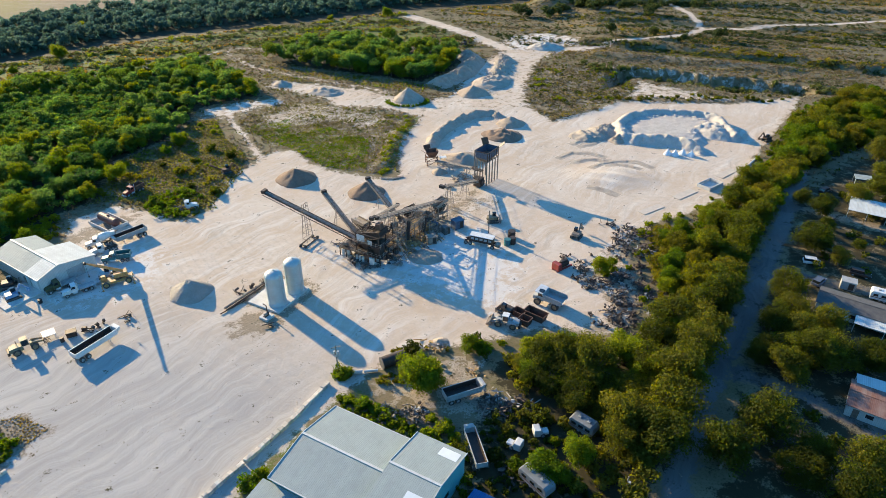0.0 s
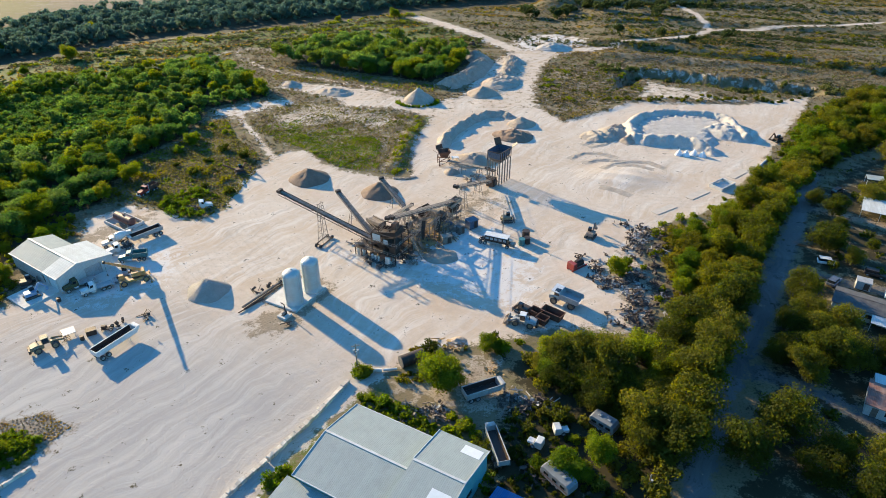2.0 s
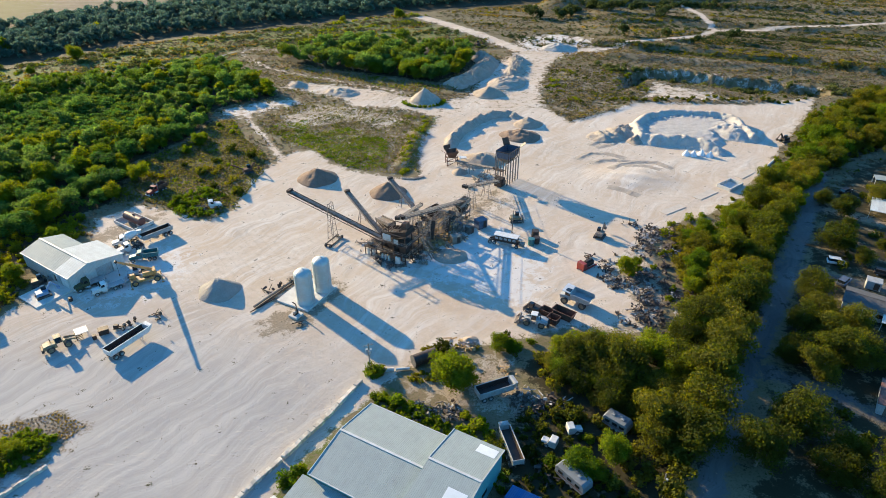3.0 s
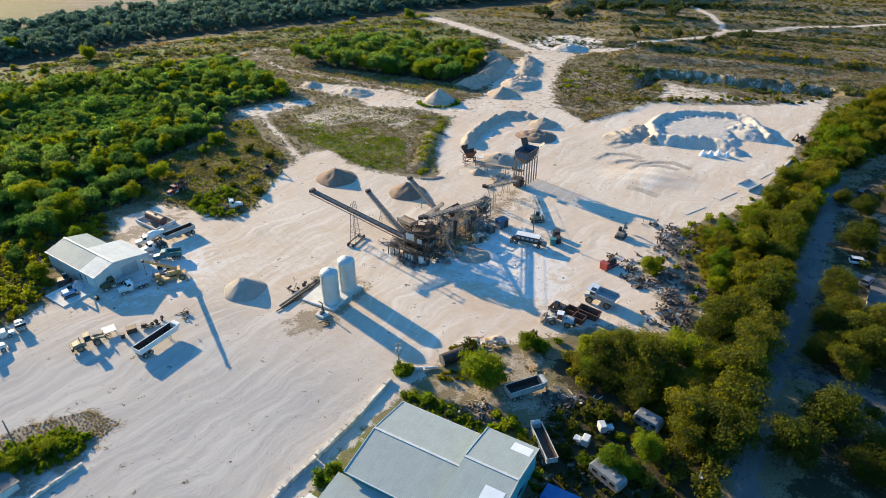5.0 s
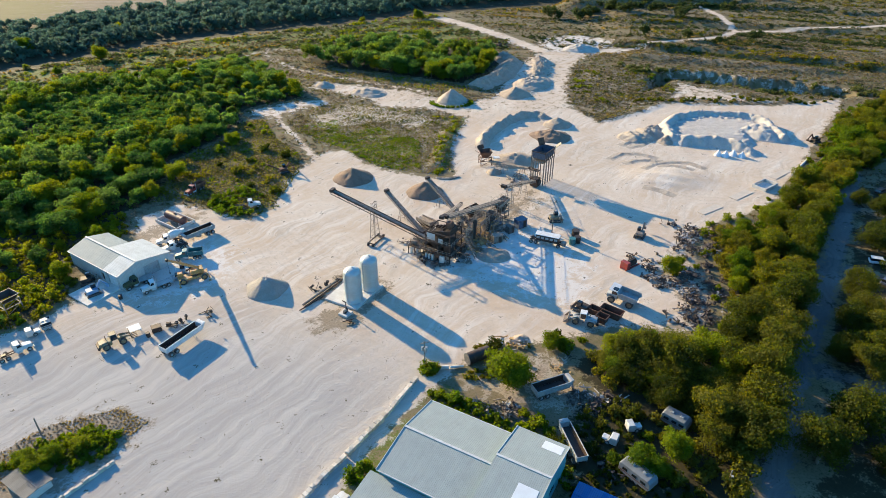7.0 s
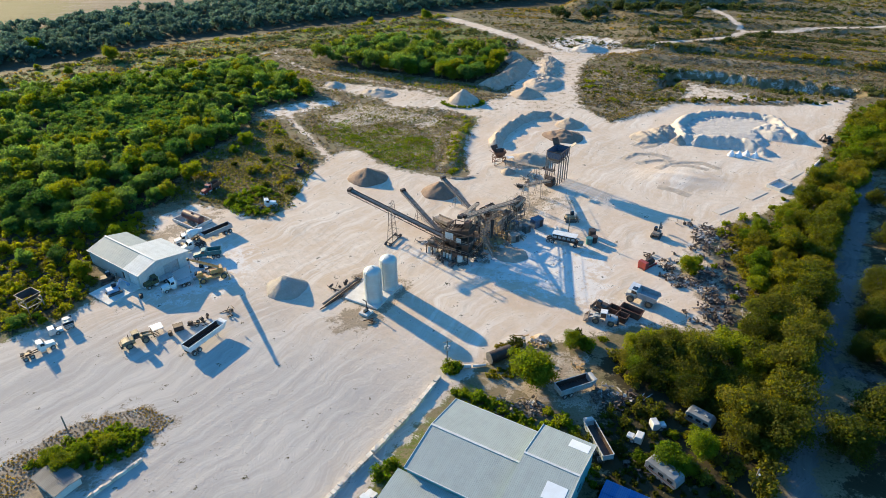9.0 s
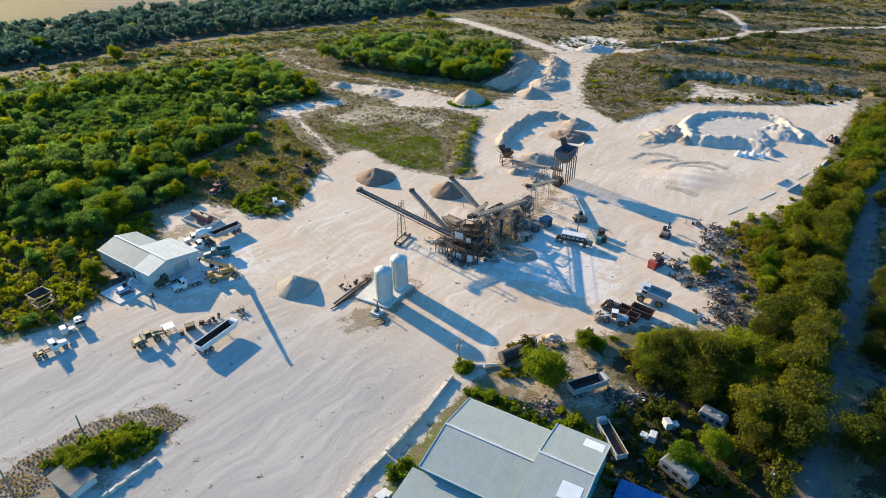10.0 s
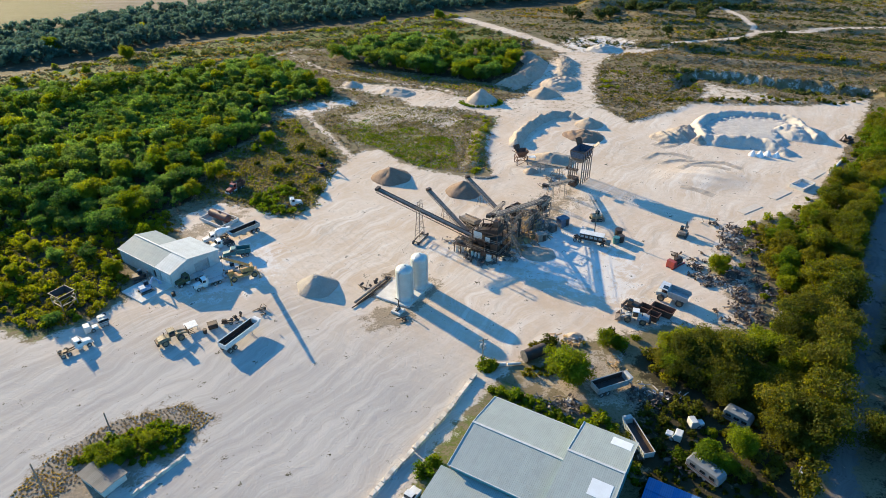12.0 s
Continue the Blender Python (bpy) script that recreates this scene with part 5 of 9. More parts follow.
island_ground = [(-99, 53), (-96, 66), (-88, 75), (-78, 79), (-71, 76), (-75, 69), (-84, 65), (-90, 59)]
tufts("island_grass", "dry brown grass round the hut", scatter(rng, island_ground, 0.55, tries=14000), rng, LEAF_DRY, 0.3, 9, 0.07)
tufts("island_gold", "golden dry weeds round the hut", patchy(scatter(rng, island_ground, 0.5, tries=14000), 5, 3, -0.1, 3.0), rng, LEAF_GOLD, 0.28, 9, 0.14)
grove("junk_bushes", "weeds and bushes among the scrap", [(34.0, 124), (36, 126), (40, 114), (42, 118), (38, 104), (40, 127), (44, 133), (36, 101), (47, 143), (50, 148), (56, 151), (60, 153), (66, 157), (72, 163), (78, 168), (84, 174), (90, 183), (96, 190), (20, 101), (8, 99)], rng, 1.5, 1.8, LEAF_LIME, 190, 0.45, 0.5, 1.1, "bushes")
grove("heap_weeds", "green weeds round a gravel cone", [(-20 + 8 * math.cos(a), 247 + 6 * math.sin(a)) for a in np.linspace(3.2, 6.6, 16)], rng, 1.2, 1.2, LEAF_LIME, 90, 0.5, 0.6, 1.1, "weeds")
for root in GREEN_KINDS + OLIVE_KINDS + KHAKI_KINDS + LIME_KINDS + BUSH_KINDS:
    for o in (*root.children_recursive, root):
        bpy.data.objects.remove(o)

# ---- heaps and banks of stone ----
def heap(x, y, r, h, material, label, stretch=1.0, turn=0.0, seed=0, flat=0.0, rough=0.35):
    """A tipped cone of stone with a slumped foot and a rough skin."""
    n, rings = 40, 16
    verts, faces = [], []
    for i in range(rings + 1):
        q = i / rings
        for k in range(n):
            an = 2 * math.pi * k / n
            wob = 1 + 0.16 * noise.noise((math.cos(an) * 1.3 + seed, math.sin(an) * 1.3, seed * 0.7)) + 0.05 * noise.noise((math.cos(an) * 5, math.sin(an) * 5, seed))
            rr = r * q * wob
            px, py = rr * math.cos(an) * stretch, rr * math.sin(an)
            prof = (1 - q) ** 0.95 if not flat else min(1.0, (1 - q) / (1 - flat))
            z = h * prof + rough * noise.noise((px * 0.55 + seed, py * 0.55, 3.1 + seed)) * min(1.0, 2.4 * (1 - q)) + 0.12 * noise.noise((px * 1.9, py * 1.9, seed)) * (1 - q)
            verts.append((px, py, max(z, 0.0) if i < rings else -0.25))
    for i in range(rings):
        for k in range(n):
            a, b2 = i * n + k, i * n + (k + 1) % n
            faces.append((a, a + n, b2 + n, b2) if i else (a, a + n, b2 + n))
    ob = raw("gravel_mound", verts, faces, material, None, True)
    ob.matrix_basis = at(x, y, turn, land(x, y) - 0.02)
    return tagged(ob, label, "gravel mound")


def bank(line, half, h, material, label, seed=0, rough=0.5, crest=0.25, name="spoil_bank"):
    """A ridge of loose stone along a line, with a broken crest."""
    P = [Vector((*p, 0)) for p in line]
    pts = []
    for a, b in zip(P[:-1], P[1:]):
        k = max(2, int((b - a).length / 0.42))
        pts += [a.lerp(b, i / k) for i in range(k)]
    pts.append(P[-1])
    for _ in range(6):
        pts = [pts[0]] + [(pts[i - 1] + pts[i] * 2 + pts[i + 1]) / 4 for i in range(1, len(pts) - 1)] + [pts[-1]]
    m = 27
    verts, faces = [], []
    for i, p in enumerate(pts):
        d = (pts[min(i + 1, len(pts) - 1)] - pts[max(i - 1, 0)]).normalized()
        s = Vector((d.y, -d.x, 0))
        end = min(1.0, i / 7, (len(pts) - 1 - i) / 7)
        for k in range(m):
            u = 2 * k / (m - 1) - 1
            hh = h * end * (0.85 + 0.5 * noise.noise((i * 0.13, seed, 0.4)))
            z = hh * max(0.0, 1 - max(0, abs(u) - crest) / (1 - crest)) ** 0.9
            q = p + s * (u * half * (1 + 0.2 * noise.noise((i * 0.15, u, seed))))
            z += rough * noise.noise((q.x * 0.5, q.y * 0.5, seed)) * (1 - abs(u)) * end + 0.7 * rough * abs(noise.noise((q.x * 1.3, q.y * 1.3, seed))) * (1 - abs(u)) * end + 0.5 * rough * noise.noise((q.x * 2.9, q.y * 2.9, seed)) * (1 - abs(u)) * end
            verts.append((q.x, q.y, (max(0, z) if abs(u) < 0.99 else -0.3) + land(q.x, q.y)))
    for i in range(len(pts) - 1):
        for k in range(m - 1):
            a = i * m + k
            faces.append((a, a + 1, a + m + 1, a + m))
    ob = raw(name, verts, faces, material, None, False)
    return tagged(ob, label, "spoil bank")


heap(-49.6, 175.2, 6.3, 3.6, HEAP_BROWN, "conical heap of brown gravel under a conveyor's end", seed=1)
heap(-27.0, 166.4, 5.4, 3.5, HEAP_BROWN, "steep conical heap of brown gravel beside the crusher", seed=2)
heap(-60.8, 116.4, 4.9, 3.0, HEAP_GREY, "smooth pale gravel heap standing alone on the yard", seed=3, rough=0.2, flat=0.14)
heap(1.0, 190.0, 6.5, 2.6, HEAP_TAN, "low tan gravel heap behind the feed hopper", 1.3, 10, seed=4)
heap(-6.0, 180.5, 2.6, 1.6, HEAP_TAN, "small spill of tan gravel under the feeder", seed=5)
heap(-8.4, 131.8, 3.7, 1.3, HEAP_TAN, "low grey gravel heap below the screening plant", 1.2, 0, seed=6)
heap(19.2, 222.5, 5.0, 3.0, HEAP_TAN, "tan gravel heap inside the horseshoe bank", 1.1, 30, seed=7)
heap(15.6, 210.5, 6.2, 2.6, HEAP_BROWN, "lumpy brown gravel heap on the yard", 1.2, -10, seed=8, rough=0.7)
heap(-20.0, 249.5, 6.2, 5.0, HEAP_PALE, "pale gravel cone amid weeds beyond the yard", seed=9)
heap(6.5, 257.5, 6.4, 3.4, HEAP_TAN, "tan sand heap beside the haul road", 1.1, 40, seed=10)
heap(15.0, 271.0, 8.0, 1.7, HEAP_PALE, "broad spoil heap beside the haul road", 1.4, 60, seed=11, flat=0.4, rough=0.9)
heap(-55.0, 259.0, 6.0, 2.0, HEAP_PALE, "low pale stone heap beyond the scrub field", 1.5, -20, seed=12, rough=0.6)
heap(-75.0, 268.0, 4.0, 2.2, HEAP_PALE, "pale stone heap at the wood's edge", seed=13)
heap(45.0, 331.0, 7.0, 3.0, HEAP_WHITE, "white stone heap at the far road fork", 1.4, 10, seed=14, rough=0.8)
heap(-4.6, 99.5, 1.6, 0.9, HEAP_TAN, "small mound of earth and rubble at the yard's edge", 1.5, 20, seed=15)
heap(46.0, 211.0, 5.5, 1.5, HEAP_PALE, "scraped low tan mound on the yard", 1.4, 15, seed=16, flat=0.4, rough=0.9)
heap(52.0, 214.0, 5.5, 2.0, HEAP_PALE, "rough pale spoil heap beside the white bank", 1.3, -30, seed=17, rough=0.9)
for i, (x, y) in enumerate(((68.5, 195.2), (70.7, 194.6), (73.5, 195.3), (75.8, 193.9))):
    heap(x, y, 1.35, 2.1, HEAP_LIME, "small steep white stone cone in a row of four", 1.0, 0, seed=30 + i, rough=0.1)["group"] = "row of white cones"
bank([(-9.2, 200), (-8.4, 207), (-6.4, 213), (-0.2, 224), (6.4, 231), (13.2, 232.5), (16.5, 228)], 2.7, 2.2, HEAP_PALE, "horseshoe bank of pale tan stone", 1, 0.6, 0.10)
bank([(-10, 266), (-3, 275), (3, 285), (8, 303), (4, 318)], 6.0, 1.8, HEAP_TAN, "long slope of grey-brown spoil beside the far wood", 61, 1.0, 0.15)
bank([(10, 268), (16, 277), (20, 290), (23, 306), (21, 316)], 4.4, 1.1, HEAP_PALE, "lumpy tan spoil ridge beside the haul road", 62, 1.3, 0.2)
bank([(48, 209), (51, 216), (56, 220)], 3.6, 1.8, HEAP_PALE, "rough pale spoil bank", 4, 1.2)
for i, ln in enumerate(([(32, 191), (37, 196), (43, 196), (48, 192)], [(41, 183), (45, 187), (51, 189.5), (57, 189), (61, 184)], [(36, 188), (42, 191), (49, 189.5)], [(38, 171), (42, 169), (46, 165)], [(46, 186), (52, 186.5), (57, 183)], [(38, 203), (43, 207), (46, 212)], [(40, 201), (46, 204), (50, 209)])):
    bank(ln, 1.5, 0.16 + 0.05 * (i % 3), HEAP_PALE, "low curved windrow of scraped tan earth", 40 + i, 0.22, 0.1, "windrow")
bank([(52, 205), (57, 208), (62, 206)], 3.0, 1.6, HEAP_TAN, "rough tan spoil bank with ruts", 5, 1.2)

def stockpile():
    """The white stone bench: a raised floor inside a high rim, open towards the east, with a steep broken front."""
    xs, ys = np.arange(46, 104, 0.5), np.arange(188, 238, 0.5)
    X, Y = np.meshgrid(xs, ys)
    wob = np.array([[noise.noise((x * 0.28, y * 0.28, 7.0)) for x in xs] for y in ys])
    lump = np.array([[0.8 * noise.noise((x * 0.6, y * 0.6, 3.0)) + 0.6 * noise.noise((x * 1.5, y * 1.5, 5.0)) for x in xs] for y in ys])
    rim = along([(57, 208), (57.5, 218.5), (63, 227), (72.6, 231.6), (82, 231), (91.5, 228.5), (95, 222.5), (95, 214), (95.5, 209)], X, Y)
    front = along([(57.5, 208.5), (61, 206.3), (67, 205.6), (74, 204.2), (78.5, 201), (81, 197.5)], X, Y)
    hill = away([(83, 216.5), (87.5, 209.5), (92.5, 207.5), (95, 214), (94, 222), (90, 222)], X, Y)
    floor_in = away([(58, 208.5), (59, 218), (65, 227), (78, 230.5), (91, 228), (93, 215), (84, 213), (84, 205), (79.5, 200.5), (74, 204.5), (67, 206)], X, Y)
    ramp_down = ease((Y - 197 + 0.25 * (84 - X)) / 16)
    Z = 1.3 * ease(0.5 - floor_in / 3.5) * np.where(X > 76, np.maximum(ramp_down, ease((80 - X) / 5)), 1)
    Z = np.maximum(Z, (2.7 + 0.5 * wob) * ease(1.06 - rim / (3.3 + 0.9 * wob)))
    Z = np.maximum(Z, (2.4 + 0.5 * wob) * ease(1.08 - front / (4.2 + 1.2 * wob)) * ease((84.5 - X) / 8))
    Z = np.maximum(Z, (2.0 + 0.4 * wob) * ease(0.5 - hill / 4.2))
    Z += (0.62 * lump + 0.25 * np.abs(wob)) * ease(Z / 1.2) * np.where(floor_in < -3.0, 0.22, 1.0)
    Z = np.where(Z < 0.03, -0.3, Z)
    base = height(X, Y)
    ny, nx = X.shape
    i = np.arange(ny * nx).reshape(ny, nx)
    faces = np.stack([i[:-1, :-1], i[:-1, 1:], i[1:, 1:], i[1:, :-1]], -1).reshape(-1, 4)
    keep = (Z.reshape(-1)[faces] > -0.25).any(1)
    ob = raw("stone_stockpile", np.stack([X, Y, Z + base], -1).reshape(-1, 3).tolist(), faces[keep].tolist(), HEAP_CHALK, None, True)
    return tagged(ob, "broad white limestone stockpile with a hollowed level top", "stockpile")


stockpile()


# ---- silos ----
def silo(x, y, turn):
    s = thing("silo", "dull white upright steel silo with a domed top", "silo", at(x, y, turn, 0.4), "pair of silos")
    r, h = 1.95, 7.1
    bm = fresh()
    prof = [(r + 0.08, 0.0), (r + 0.08, 0.5), (r, 0.55)] + [(r, 0.55 + (h - 0.55) * i / 6) for i in range(1, 7)]
    prof += [(r * math.cos(a), h + 1.25 * math.sin(a)) for a in (0.15, 0.35, 0.55, 0.75, 0.95, 1.15, 1.32, 1.45, 1.53)]
    n = 40
    rings = [[bm.verts.new((q * math.cos(2 * math.pi * k / n), q * math.sin(2 * math.pi * k / n), z)) for k in range(n)] for q, z in prof]
    for a, b in zip(rings[:-1], rings[1:]):
        for k in range(n):
            bm.faces.new((a[k], a[(k + 1) % n], b[(k + 1) % n], b[k])).smooth = True
    bm.faces.new(rings[-1]).smooth = True
    part("shell", bm, SILO_PAINT, s)
    for z in (0.5, 2.7, 4.9, 7.1):
        bm = fresh()
        tube(bm, (0, 0, z - 0.05), (0, 0, z + 0.05), r + 0.05, None, 40, False)
        part("seam_band", bm, GALV, s)
    bm = fresh()
    tube(bm, (0.3, 0, h + 1.0), (0.3, 0, h + 1.42), 0.2, 0.2, 12)
    part("vent_cap", bm, GALV, s)
    bm = fresh()
    tube(bm, (-r - 0.12, 0.2, 0), (-r - 0.12, 0.2, h + 0.3), 0.09)
    tube(bm, (-r - 0.12, 0.2, h + 0.3), (-r + 0.9, 0.2, h + 1.0), 0.09)
    part("fill_pipe", bm, GALV, s)
    bm = fresh()
    for dx in (-0.25, 0.25):
        beam(bm, (dx, -r - 0.15, 0.2), (dx, -r - 0.15, h + 0.4), 0.06)
    for i in range(20):
        beam(bm, (-0.25, -r - 0.15, 0.5 + i * 0.34), (0.25, -r - 0.15, 0.5 + i * 0.34), 0.04)
    part("ladder", bm, GALV, s)
    bm = fresh()
    for k in range(5):
        a = math.pi * (0.9 + 0.3 * k)
        tube(bm, (r * math.cos(a), r * math.sin(a), h + 0.1), (r * math.cos(a), r * math.sin(a), h + 0.9), 0.03, None, 6)
    part("top_rail", bm, GALV, s)
    return s


silo(-40.2, 112.2, 60)
silo(-37.2, 117.0, 60)


def slab(name, label, x, y, turn, sx, sy, h, material=None, category="concrete slab"):
    bm = fresh()
    box(bm, (0, 0, h / 2 - 0.2), (sx, sy, h + 0.4), bevel=0.04)
    ob = part(name, bm, material or CONCRETE, None)
    ob.matrix_basis = at(x, y, turn, land(x, y))
    return tagged(ob, label, category)


slab("silo_pad", "raised dusty concrete pad under the silos", -40.6, 115.2, 63, 10.6, 8.6, 0.42)


def pump_stand(x, y, turn, z):
    """A small pump with its motor and pipe stub, bolted to a block."""
    s = thing("pump_stand", "small dark pump and motor on a concrete block", "pump", at(x, y, turn, z))
    bm = fresh()
    box(bm, (0, 0, 0.08), (1.2, 0.7, 0.16), bevel=0.02)
    part("base_plate", bm, DARK_STEEL, s)
    bm = fresh()
    tube(bm, (-0.5, 0, 0.5), (0.2, 0, 0.5), 0.3, None, 14)
    part("motor", bm, STEEL, s)
    bm = fresh()
    tube(bm, (0.2, 0, 0.5), (0.55, 0, 0.5), 0.4, 0.34, 14)
    part("pump_housing", bm, DARK_STEEL, s)
    bm = fresh()
    tube(bm, (0.45, 0.1, 0.6), (0.45, 0.1, 2.3), 0.11, None, 10)
    tube(bm, (0.45, 0.1, 2.3), (0.45, 1.0, 2.5), 0.11, None, 10)
    part("riser_pipe", bm, RUST, s)


pump_stand(-41.4, 107.3, 60, land(-41.4, 107.3) + 0.5)
slab("small_pad", "small concrete block beside the silo pad", -41.4, 107.3, 60, 2.3, 2.3, 0.5)


def pipe_run(p0, p1, r, material, label, name="steel_pipe"):
    bm = fresh()
    tube(bm, p0, p1, r, None, 10)
    return tagged(part(name, bm, material, None), label, "pipe")


pipe_run((-51.6, 108.2, 0.2), (-47.4, 113.4, 0.2), 0.12, RUST, "rusty steel pipe lying beside the silo pad")
pipe_run((-51.2, 110.0, 0.35), (-44.8, 120.4, 0.35), 0.28, STEEL, "thick dusty steel pipe lying beside the silo pad")
pipe_run((-50.6, 109.4, 0.35), (-44.2, 119.8, 0.35), 0.22, DARK_STEEL, "dark steel pipe lying beside the silo pad")
pipe_run((-21.4, 90.2, 0.4), (-18.9, 90.5, 0.4), 0.38, CONCRETE, "pale concrete pipe lying by the pole")
pipe_run((-18.6, 90.6, 0.3), (-16.0, 91.0, 0.3), 0.26, CONCRETE, "pale concrete pipe lying by the tank")
pipe_run((85.9, 179.7, 0.3), (96.3, 192.0, 0.3), 0.32, CONCRETE, "long pale pipe along the yard's edge")


# ---- buildings ----
def sheet(bm, quad, thick=0.08):
    """A roof plane through four corners, with thickness."""
    q = [Vector(p) for p in quad]
    nrm = (q[1] - q[0]).cross(q[3] - q[0]).normalized()
    if nrm.z < 0:
        nrm = -nrm
    up = [bm.verts.new(p) for p in q]
    dn = [bm.verts.new(p - nrm * thick) for p in q]
    fs = [bm.faces.new(up), bm.faces.new(dn[::-1])] + [bm.faces.new((up[i], dn[i], dn[(i + 1) % 4], up[(i + 1) % 4])) for i in range(4)]
    bmesh.ops.recalc_face_normals(bm, faces=fs)
    return bm


def wall_with_holes(bm, p0, p1, tops, holes, thick=0.2):
    """A wall from p0 to p1 whose top follows (distance, height) points; holes (d0, d1, z0, z1) go through it."""
    p0, p1 = Vector((*p0, 0)), Vector((*p1, 0))
    d = (p1 - p0).normalized()
    nrm = Vector((-d.y, d.x, 0)) * thick / 2
    cuts = sorted({q for q, _ in tops} | {h for o in holes for h in o[:2]})

    def top_at(s):
        for (a, za), (b, zb) in zip(tops[:-1], tops[1:]):
            if a <= s <= b:
                return za + (zb - za) * (s - a) / (b - a)
        return tops[-1][1]

    for a, b in zip(cuts[:-1], cuts[1:]):
        mid = (a + b) / 2
        hs = sorted((o for o in holes if o[0] <= mid <= o[1]), key=lambda o: o[2])
        z, spans = -0.2, []
        for o in hs:
            if o[2] > z:
                spans.append((z, z, o[2], o[2]))
            z = o[3]
        spans.append((z, z, top_at(a), top_at(b)))
        for za0, zb0, za1, zb1 in spans:
            vs = [bm.verts.new(p0 + d * s + nrm * k + Vector((0, 0, zz))) for k in (-1, 1) for s, zz in ((a, za0), (b, zb0), (b, zb1), (a, za1))]
            fs = [bm.faces.new([vs[i] for i in f]) for f in ((0, 1, 2, 3), (7, 6, 5, 4), (0, 4, 5, 1), (1, 5, 6, 2), (2, 6, 7, 3), (3, 7, 4, 0))]
            bmesh.ops.recalc_face_normals(bm, faces=fs)
    bmesh.ops.remove_doubles(bm, verts=bm.verts, dist=0.001)
    return bm


def workshop():
    """The steel shed on the west side: a long gable with a wider front bay."""
    s = thing("steel_shed", "pale steel-clad workshop shed with a low gable roof", "shed", at(-93.9, 115.3, 57.4))
    ez, rz, rx, w, dp = 3.75, 5.15, 4.8, 10.0, 19.8
    for name, p0, p1, tops, holes in (
            ("front_wall", (0, 0), (13.2, 0), [(0, ez), (rx, rz), (13.2, 3.5)], [(6.2, 10.2, 0, 3.0)]),
            ("side_wall", (0.1, 0.1), (0.1, dp), [(0, ez), (dp, ez)], [(0.8, 4.4, 0, 3.1), (6.0, 7.1, 0, 2.4)]),
            ("back_wall", (0.2, dp), (w - 0.1, dp), [(0, ez), (rx - 0.2, rz), (w - 0.3, 3.75)], []),
            ("far_wall", (w, dp), (w, 10.6), [(0, 3.75), (dp - 10.6, 3.75)], []),
            ("step_wall", (w + 0.1, 10.5), (13.1, 10.5), [(0, 4.0), (3.0, 3.5)], []),
            ("bay_wall", (13.1, 10.4), (13.1, 0.1), [(0, 3.45), (10.3, 3.45)], [])):
        bm = fresh()
        wall_with_holes(bm, p0, p1, tops, holes)
        part(name, bm, WALL_SHEET, s)
    bm = fresh()
    sheet(bm, [(-0.3, 5.4, ez), (-0.3, dp + 0.3, ez), (rx, dp + 0.3, rz + 0.09), (rx, 5.4, rz + 0.09)])
    part("roof", bm, ROOF_PALE, s)
    bm = fresh()
    sheet(bm, [(rx, 10.7, rz + 0.09), (rx, dp + 0.3, rz + 0.09), (w + 0.3, dp + 0.3, 3.8), (w + 0.3, 10.7, 3.8)])
    part("roof", bm, ROOF_PALE, s)
    bm = fresh()
    sheet(bm, [(-0.3, -0.3, ez + 0.06), (-0.3, 5.4, ez + 0.06), (rx, 5.4, rz + 0.15), (rx, -0.3, rz + 0.15)])
    part("roof", bm, ROOF_WHITE, s, "newer white roof sheets over the front bay")
    bm = fresh()
    sheet(bm, [(rx, -0.3, rz + 0.15), (rx, 10.7, rz + 0.15), (13.5, 10.7, 3.5), (13.5, -0.3, 3.5)])
    part("roof", bm, ROOF_WHITE, s, "newer white roof sheets over the front bay")
    bm = fresh()
    beam(bm, (rx, -0.35, rz + 0.2), (rx, dp + 0.35, rz + 0.16), 0.35, 0.08)
    part("ridge_cap", bm, GALV, s)
    for p0, p1 in (((-0.34, -0.34, ez + 0.02), (rx, -0.34, rz + 0.12)), ((rx, -0.34, rz + 0.12), (13.5, -0.34, 3.48)), ((-0.34, -0.3, ez - 0.02), (-0.34, dp + 0.3, ez - 0.02))):
        bm = fresh()
        beam(bm, p0, p1, 0.12, 0.2)
        part("fascia", bm, GALV, s)
    for x0, x1, y0, y1, z1, mat in ((6.2, 10.2, 0.12, 0.2, 3.0, GREY_PAINT), (0.2, 0.28, 0.8, 4.4, 3.1, WHITE_PAINT), (0.2, 0.28, 6.0, 7.1, 2.4, DARK_STEEL)):
        bm = fresh()
        box(bm, ((x0 + x1) / 2, (y0 + y1) / 2, z1 / 2), (x1 - x0, y1 - y0, z1))
        part("door", bm, mat, s)
    for i in range(5):
        bm = fresh()
        tube(bm, (13.25, 0.2 + 2.5 * i, -0.1), (13.25, 0.2 + 2.5 * i, 3.3), 0.05, None, 6)
        part("downpipe", bm, GALV, s)


workshop()
slab("shed_slab", "dusty concrete slab beside the shed", -99.6, 114.4, 57.4, 8.2, 7.6, 0.3)


